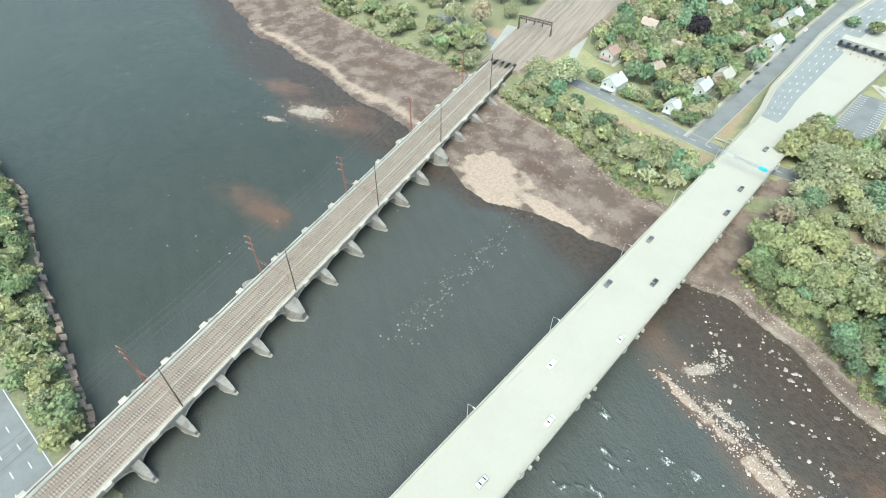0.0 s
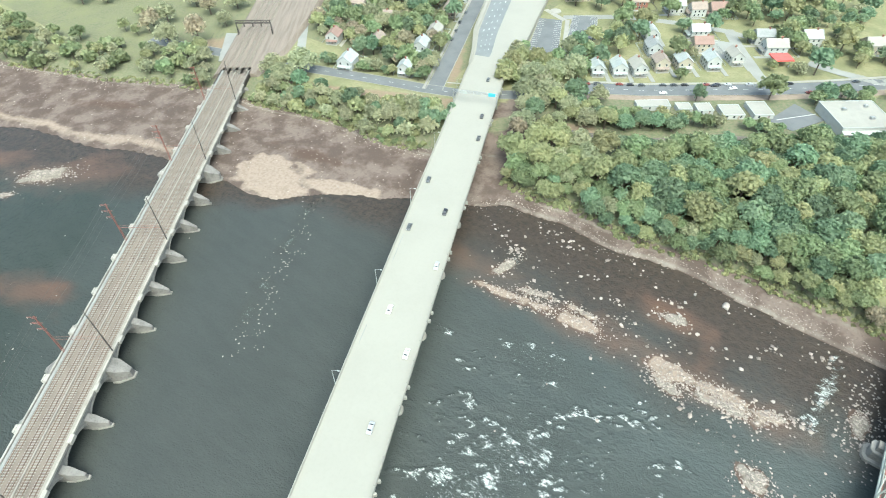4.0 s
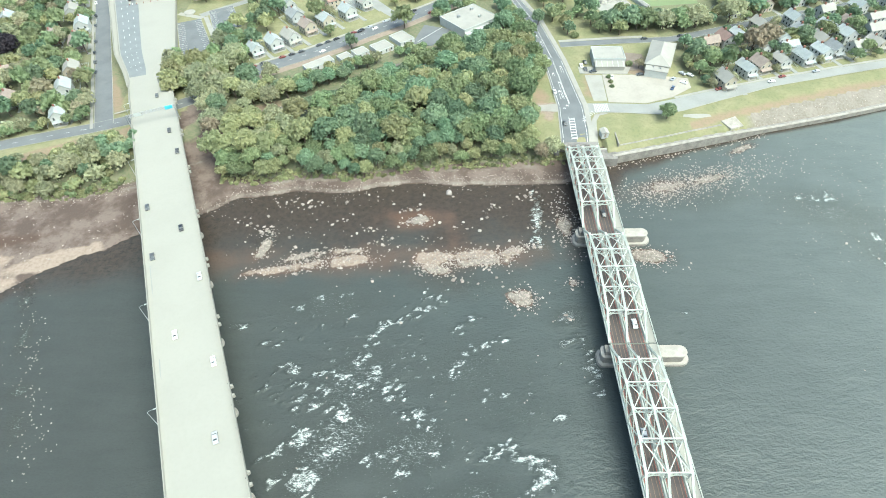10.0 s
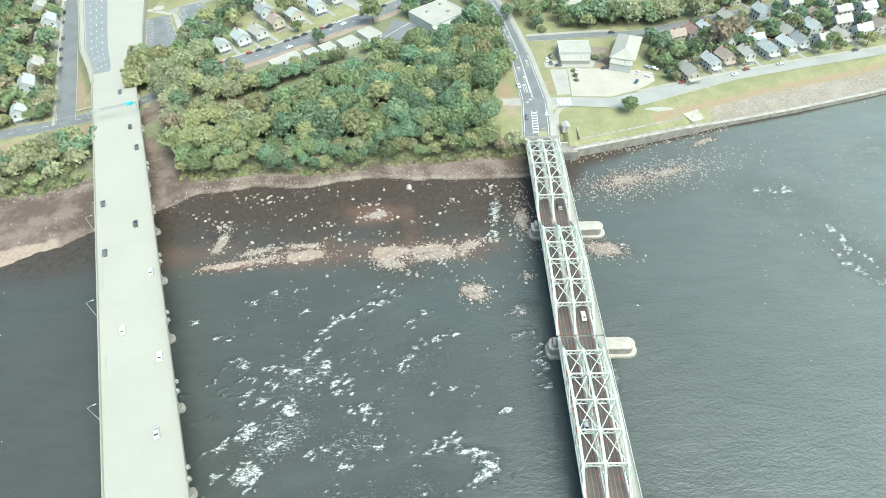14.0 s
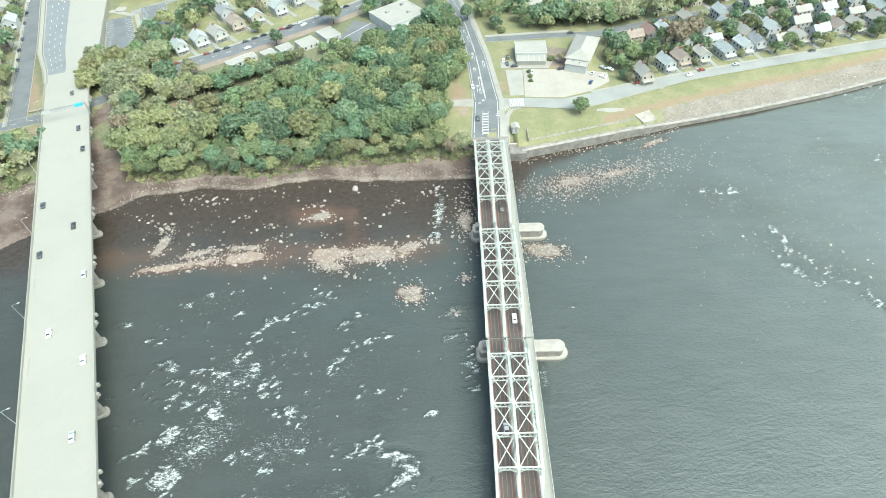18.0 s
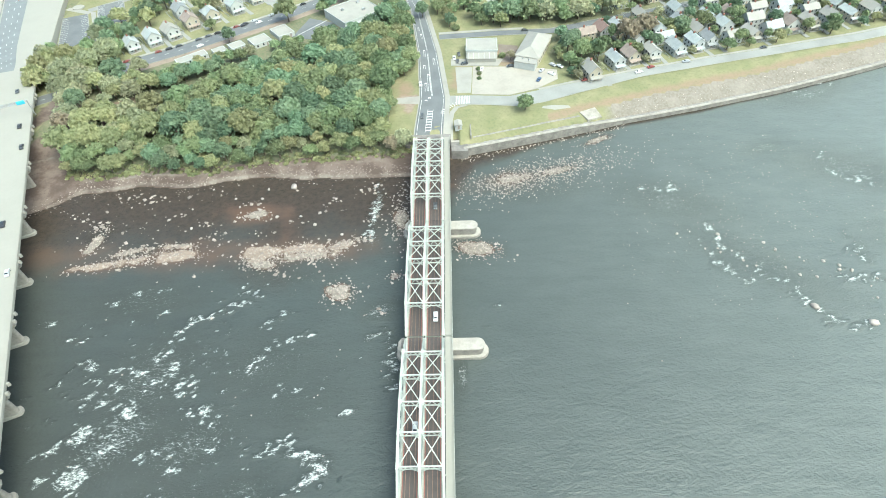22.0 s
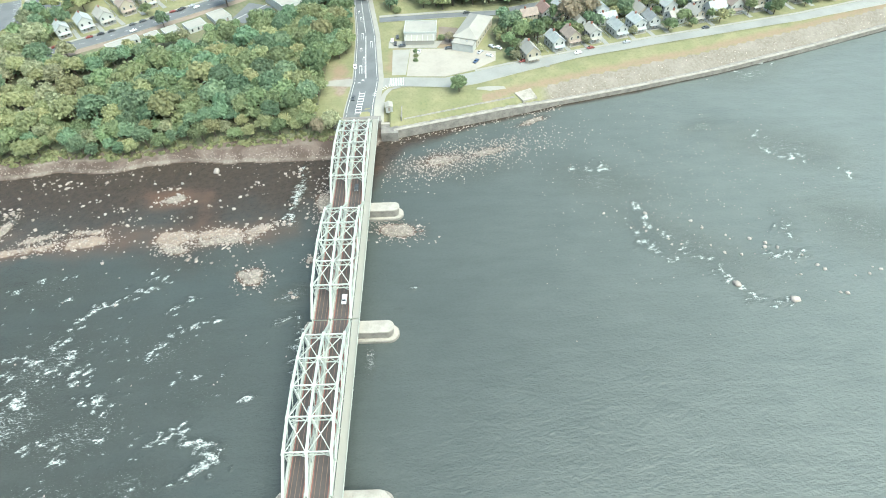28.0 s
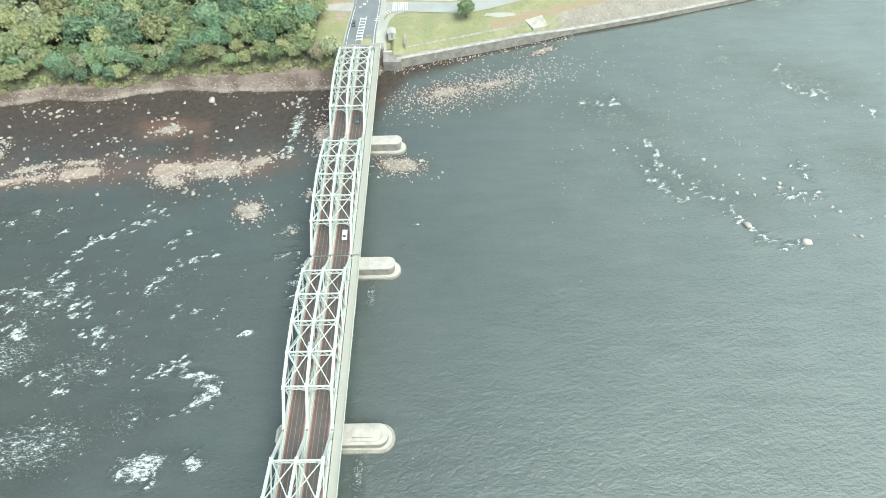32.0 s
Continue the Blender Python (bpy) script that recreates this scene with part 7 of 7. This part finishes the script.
scatter(70, (-600, -388), (-120, -15), lambda x, y: float(lerp(BANK, x)) + 3 < y < float(lerp(BANK, x)) + 42 and x + 0.746 * y < -420, ["willow", "oak", "ash", "dogwood", "hickory", "bush"], (3.5, 6.5), "", 0.55, False)
scatter(230, (-420, -266), (44, 270), lambda x, y: x + 0.746 * y > -345 and x < -266 - 0.42 * (y - 44), BROAD + ["hickory", "willow", "willow", "straw_tree"], (3.6, 7.4), "", 0.52, False)
scatter(45, (-246, -196), (52, 108), lambda x, y: x > -232 - 0.36 * (y - 60) and y < 108, ["hickory", "sycamore", "willow", "oak", "dogwood"], (4.0, 7.0), "", 0.55, False)
scatter(150, (-260, -70), (112, 320), lambda x, y: x > -236 - 0.36 * (y - 90), BROAD + ["willow", "hickory"], (3.4, 7.6), "", 0.52, False)
scatter(30, (-70, 30), (110, 240), lambda x, y: -60 < x + 0.2 * y < 60, BROAD + ["hickory"], (3.5, 6.0), "", 0.65, False)
scatter(260, (76, 330), (50, 200), lambda x, y: y > 0.23 * x + 40 and not (x < 122 and y > 142), BROAD + ["willow", "poplar"], (2.6, 5.0), "", 0.48, False)
scatter(170, (40, 330), (118, 230), lambda x, y: y > 124 + 0.22 * (x - 60) and not (x < 122 and y > 142), BROAD + ["sycamore", "willow", "ash"], (4.5, 7.5), "", 0.45, False)
scatter(150, (-420, 330), (220, 420), lambda x, y: not (15 < x < 122 and y < 275), BROAD + ["willow"], (4.5, 8.0), "", 0.7, False)
scatter(60, (-640, -420), (-30, 200), lambda x, y: x + 0.746 * y < -446, ["willow", "hickory", "straw_tree", "oak", "dogwood"], (4.0, 8.0), "", 0.6, False)
scatter(110, (-400, -212), (-330, -262), lambda x, y: float(lerp(NJ, x)) - 20 < y < float(lerp(NJ, x)) - 2, ["oak", "ash", "dogwood", "hickory", "sycamore", "willow"], (2.8, 4.8), "", 0.42, False)
scatter(150, (-400, -212), (-330, -262), lambda x, y: float(lerp(NJ, x)) - 14 < y < float(lerp(NJ, x)) - 1, ["shrub", "bush"], (1.2, 2.2), "", 0.45, False)

for kind in KINDS:
    rows = [j for j in JOINED if j[0] == kind]
    if not rows:
        continue
    v0, f0 = COARSE[kind]
    V, F, T, k = [], [], [], 0
    trunks = Shape()
    for _, x, y, z, r, turn, tall in rows:
        c, s_ = math.cos(turn), math.sin(turn)
        p = (v0 + (0, 0, KINDS[kind][2])) * (r, r, r * tall)
        V.append(np.stack([p[:, 0] * c - p[:, 1] * s_ + x, p[:, 0] * s_ + p[:, 1] * c + y, p[:, 2] + z], 1))
        F.append(f0 + k)
        T.append(np.full(len(p), rnd(0, 1)))
        k += len(p)
        trunks.rod((x, y, z - 0.3), (x, y, z + KINDS[kind][2] * r * tall), r * 0.07, r * 0.035, 6)
    wd = thing("woodland", f"{LOOKS[kind]}s among the houses and roads", "trees", kind="stuff")
    part("crowns", quad_mesh("crowns", np.concatenate(V), np.concatenate(F), LEAVES[KINDS[kind][1]], np.concatenate(T)), None, wd)
    part("trunks", trunks, BARK, wd)

# weeds and low growth along the wood's edge and the banks
V, F, T, k = [], [], [], 0
v0, f0 = COARSE["bush"]
keep = np.random.RandomState(5).rand(len(f0)) < 0.45
for _ in range(900):
    x = rnd(-350, -8) if rnd(0, 1) < 0.8 else rnd(-520, -390)
    y = float(lerp(BANK, x)) + rnd(-1.5, 5)
    if not (-206 < x < -187) and not (-240 < x < -204):
        r, turn = rnd(0.6, 1.5), rnd(0, 6.28)
        c, s_ = math.cos(turn), math.sin(turn)
        p = v0 * (r, r, r)
        V.append(np.stack([p[:, 0] * c - p[:, 1] * s_ + x, p[:, 0] * s_ + p[:, 1] * c + y, p[:, 2] + ground_at(x, y) + 0.2], 1))
        F.append(f0[keep] + k)
        T.append(np.full(len(p), rnd(0, 1)))
        k += len(p)
wd = new("undergrowth", quad_mesh("undergrowth", np.concatenate(V), np.concatenate(F), LEAVES[1], np.concatenate(T)))
tagged(wd, "tangled green undergrowth along the river bank", "undergrowth", kind="stuff")

# ---- stones ----
def stone(seed):
    r = np.random.RandomState(seed)
    v = BALL_V * r.uniform(0.7, 1.25, (len(BALL_V), 1)) * (1.0, r.uniform(0.6, 0.95), r.uniform(0.45, 0.7))
    return v, BALL_F


def stones(name, label, places):
    """Many stones joined: places of (x, y, z, radius)."""
    n = len(places)
    r = np.random.RandomState(n)
    P = np.array(places)
    base = SMALL_V[None] * r.uniform(0.65, 1.3, (n, len(SMALL_V), 1)) * np.stack([np.ones(n), r.uniform(0.6, 1, n), r.uniform(0.4, 0.75, n)], 1)[:, None]
    a = r.uniform(0, 6.28, n)
    c, s_ = np.cos(a)[:, None], np.sin(a)[:, None]
    x, y = base[..., 0] * c - base[..., 1] * s_, base[..., 0] * s_ + base[..., 1] * c
    V = np.stack([x, y, base[..., 2]], -1) * P[:, 3][:, None, None] + P[:, None, :3]
    F = (SMALL_F[None] + (np.arange(n) * len(SMALL_V))[:, None, None]).reshape(-1, 4)
    ob = new(name, quad_mesh(name, V.reshape(-1, 3), F, STONES_M))
    return tagged(ob, label, "stones", kind="stuff")


def stone_material():
    m, t, p, link = nodes_of("river_stones")
    geo = t.nodes.new("ShaderNodeNewGeometry")
    n = noise_node(t, 1.5, 4)
    col = mix_node(t, geo.outputs["Random Per Island"], (0.435, 0.375, 0.325), (0.185, 0.155, 0.132))
    col = mix_node(t, math_node(t, "MULTIPLY", ramp(t, n, 0.45, 0.7), 0.5), col, (0.22, 0.18, 0.155))
    link(col, p.inputs["Base Color"])
    p.inputs["Roughness"].default_value = 0.9
    link(bump(t, n, 0.6, 0.06), p.inputs["Normal"])
    return m


STONES_M = stone_material()
places = []
for cx, cy, rx, ry, turn, k in BARS:
    a = radians(turn)
    for _ in range(int(rx * ry * (1.6 + 4.6 * k))):
        u, v = random.gauss(0, 0.52), random.gauss(0, 0.52)
        x, y = cx + u * rx * math.cos(a) - v * ry * math.sin(a), cy + u * rx * math.sin(a) + v * ry * math.cos(a)
        places.append((x, y, max(ground_at(x, y), -0.1), rnd(0.18, 0.52) * (1.9 if rnd(0, 1) < 0.12 else 1)))
stones("river_stones", "pale tumbled stones covering the river bars", places)
places = []
for _ in range(1300):
    x = rnd(-195, 14)
    y = float(lerp(SHORE, x)) + random.gauss(2.0, 3.0)
    places.append((x, y, max(ground_at(x, y), -0.1), rnd(0.16, 0.42)))
for _ in range(2200):
    x = rnd(-530, -215)
    s0, b0 = float(lerp(SHORE, x)), float(lerp(BANK, x))
    y = b0 + random.gauss(0, 2.6) if rnd(0, 1) < 0.72 else s0 + (b0 - s0) * rnd(0, 1)
    places.append((x, y, ground_at(x, y), rnd(0.16, 0.55)))
for _ in range(350):
    x = rnd(100, 330)
    y = float(lerp(SHORE, x)) + rnd(2.5, 11)
    places.append((x, y, ground_at(x, y), rnd(0.2, 0.5)))
stones("bank_stones", "scattered pale stones along the muddy bank", places)
places = []
for cx, cy, n, w in ((-83, -40, 60, 4.5), (-88, -31, 22, 3), (-45, -31, 26, 3.5), (-105, -45, 26, 4), (-68, -21, 6, 3), (-149, -25, 45, 7), (-135, -27, 25, 5), (-26, -24, 25, 5), (-48, -38, 14, 4), (-62, -47, 14, 5), (-120, -40, 22, 6), (-100, -54, 35, 5), (-93, -58, 14, 4), (-28, -46, 18, 4), (-172, -35, 30, 8), (-120, -26, 16, 7), (-100, -22, 16, 7), (-40, -24, 14, 7), (-155, -44, 60, 6), (-33, -58, 60, 5),
                    (-95, -48, 18, 6), (-75, -52, 14, 5), (-130, -50, 18, 8), (-88, -100, 5, 3), (-23, -99, 12, 4), (-45, -75, 24, 8), (-62, -78, 20, 7), (-100, -74, 14, 8)):
    for _ in range(int(n * 0.55)):
        k = random.random()
        x, y = random.gauss(cx, w * (0.35 + k)), random.gauss(cy, w * (0.2 + 0.5 * k))
        if y < float(lerp(SHORE, x)):
            places.append((x, y, 0.0, 1.15 * rnd(0.2, 1.0) ** 2.2 + 0.18))
for _ in range(60):
    x, y = rnd(-185, 0), rnd(-62, -18)
    places.append((x, y, 0.0, rnd(0.2, 0.45)))
for _ in range(650):
    x, y = random.gauss(145, 42), random.gauss(-38, 30)
    if x > 75 and y < float(lerp(SHORE, x)) - 3:
        places.append((x, y, -0.05, rnd(0.16, 0.4)))
for _ in range(220):
    x = rnd(14, 105)
    places.append((x, float(lerp(SHORE, x)) - 1.5 - abs(random.gauss(0, 2.2)), -0.1, rnd(0.25, 0.7)))
for _ in range(1700):
    x = random.gauss(52, 23)
    y = -21 + 0.28 * (x - 40) + random.gauss(0, 6.5)
    if y < float(lerp(SHORE, x)) and x > 12:
        places.append((x, y, 0.0, rnd(0.2, 0.6)))
for _ in range(240):
    x, y = random.gauss(-13, 4), random.gauss(-44, 12)
    places.append((x, y, 0.0, rnd(0.25, 0.7)))
for _ in range(170):
    t = rnd(0, 1)
    if value_noise(t * 100, 3.0, 9.0) < 0.45:
        continue
    places.append((-258 + 46 * t + random.gauss(0, 4), -72 - 85 * t + random.gauss(0, 3), -0.05, rnd(0.2, 0.5)))
for cx, cy, rx, ry, turn, k in RAPIDS[:26]:
    a = radians(turn)
    for _ in range(int(2 + rx * ry * 0.006)):
        u, v = random.gauss(0, 0.6), random.gauss(0, 0.6)
        places.append((cx + u * rx * math.cos(a) - v * ry * math.sin(a), cy + u * rx * math.sin(a) + v * ry * math.cos(a), -0.1, rnd(0.2, 0.6)))
for _ in range(60):
    places.append((rnd(-500, -270), rnd(-250, -120), -0.05, rnd(0.2, 0.6)))
stones("shoal_stones", "pale stones breaking the surface of the shallow river", places)
ROCKS = [quad_mesh("boulder", *stone(20 + i), ROCK) for i in range(6)]
for i in range(62):
    x, y = (rnd(-180, -5), rnd(-58, -18)) if i < 24 else (112 + (i - 24) * 2.9 + rnd(-4, 4), -66 - (i - 24) * 1.35 + rnd(-6, 12))
    if i < 3:
        x, y = ((-68, -20.8), (150.5, -102), (169, -110.5))[i]
    r = rnd(0.4, 1.0)
    ob = part("boulder", ROCKS[i % 6], None, None, "", Matrix.Translation((x, y, 0.1)) @ Matrix.Rotation(rnd(0, 6.28), 4, "Z") @ Matrix.Scale(r if i > 2 else 2.0, 4))
    tagged(ob, "pale weathered boulder standing in the shallow river", "boulder", "boulders in the river")
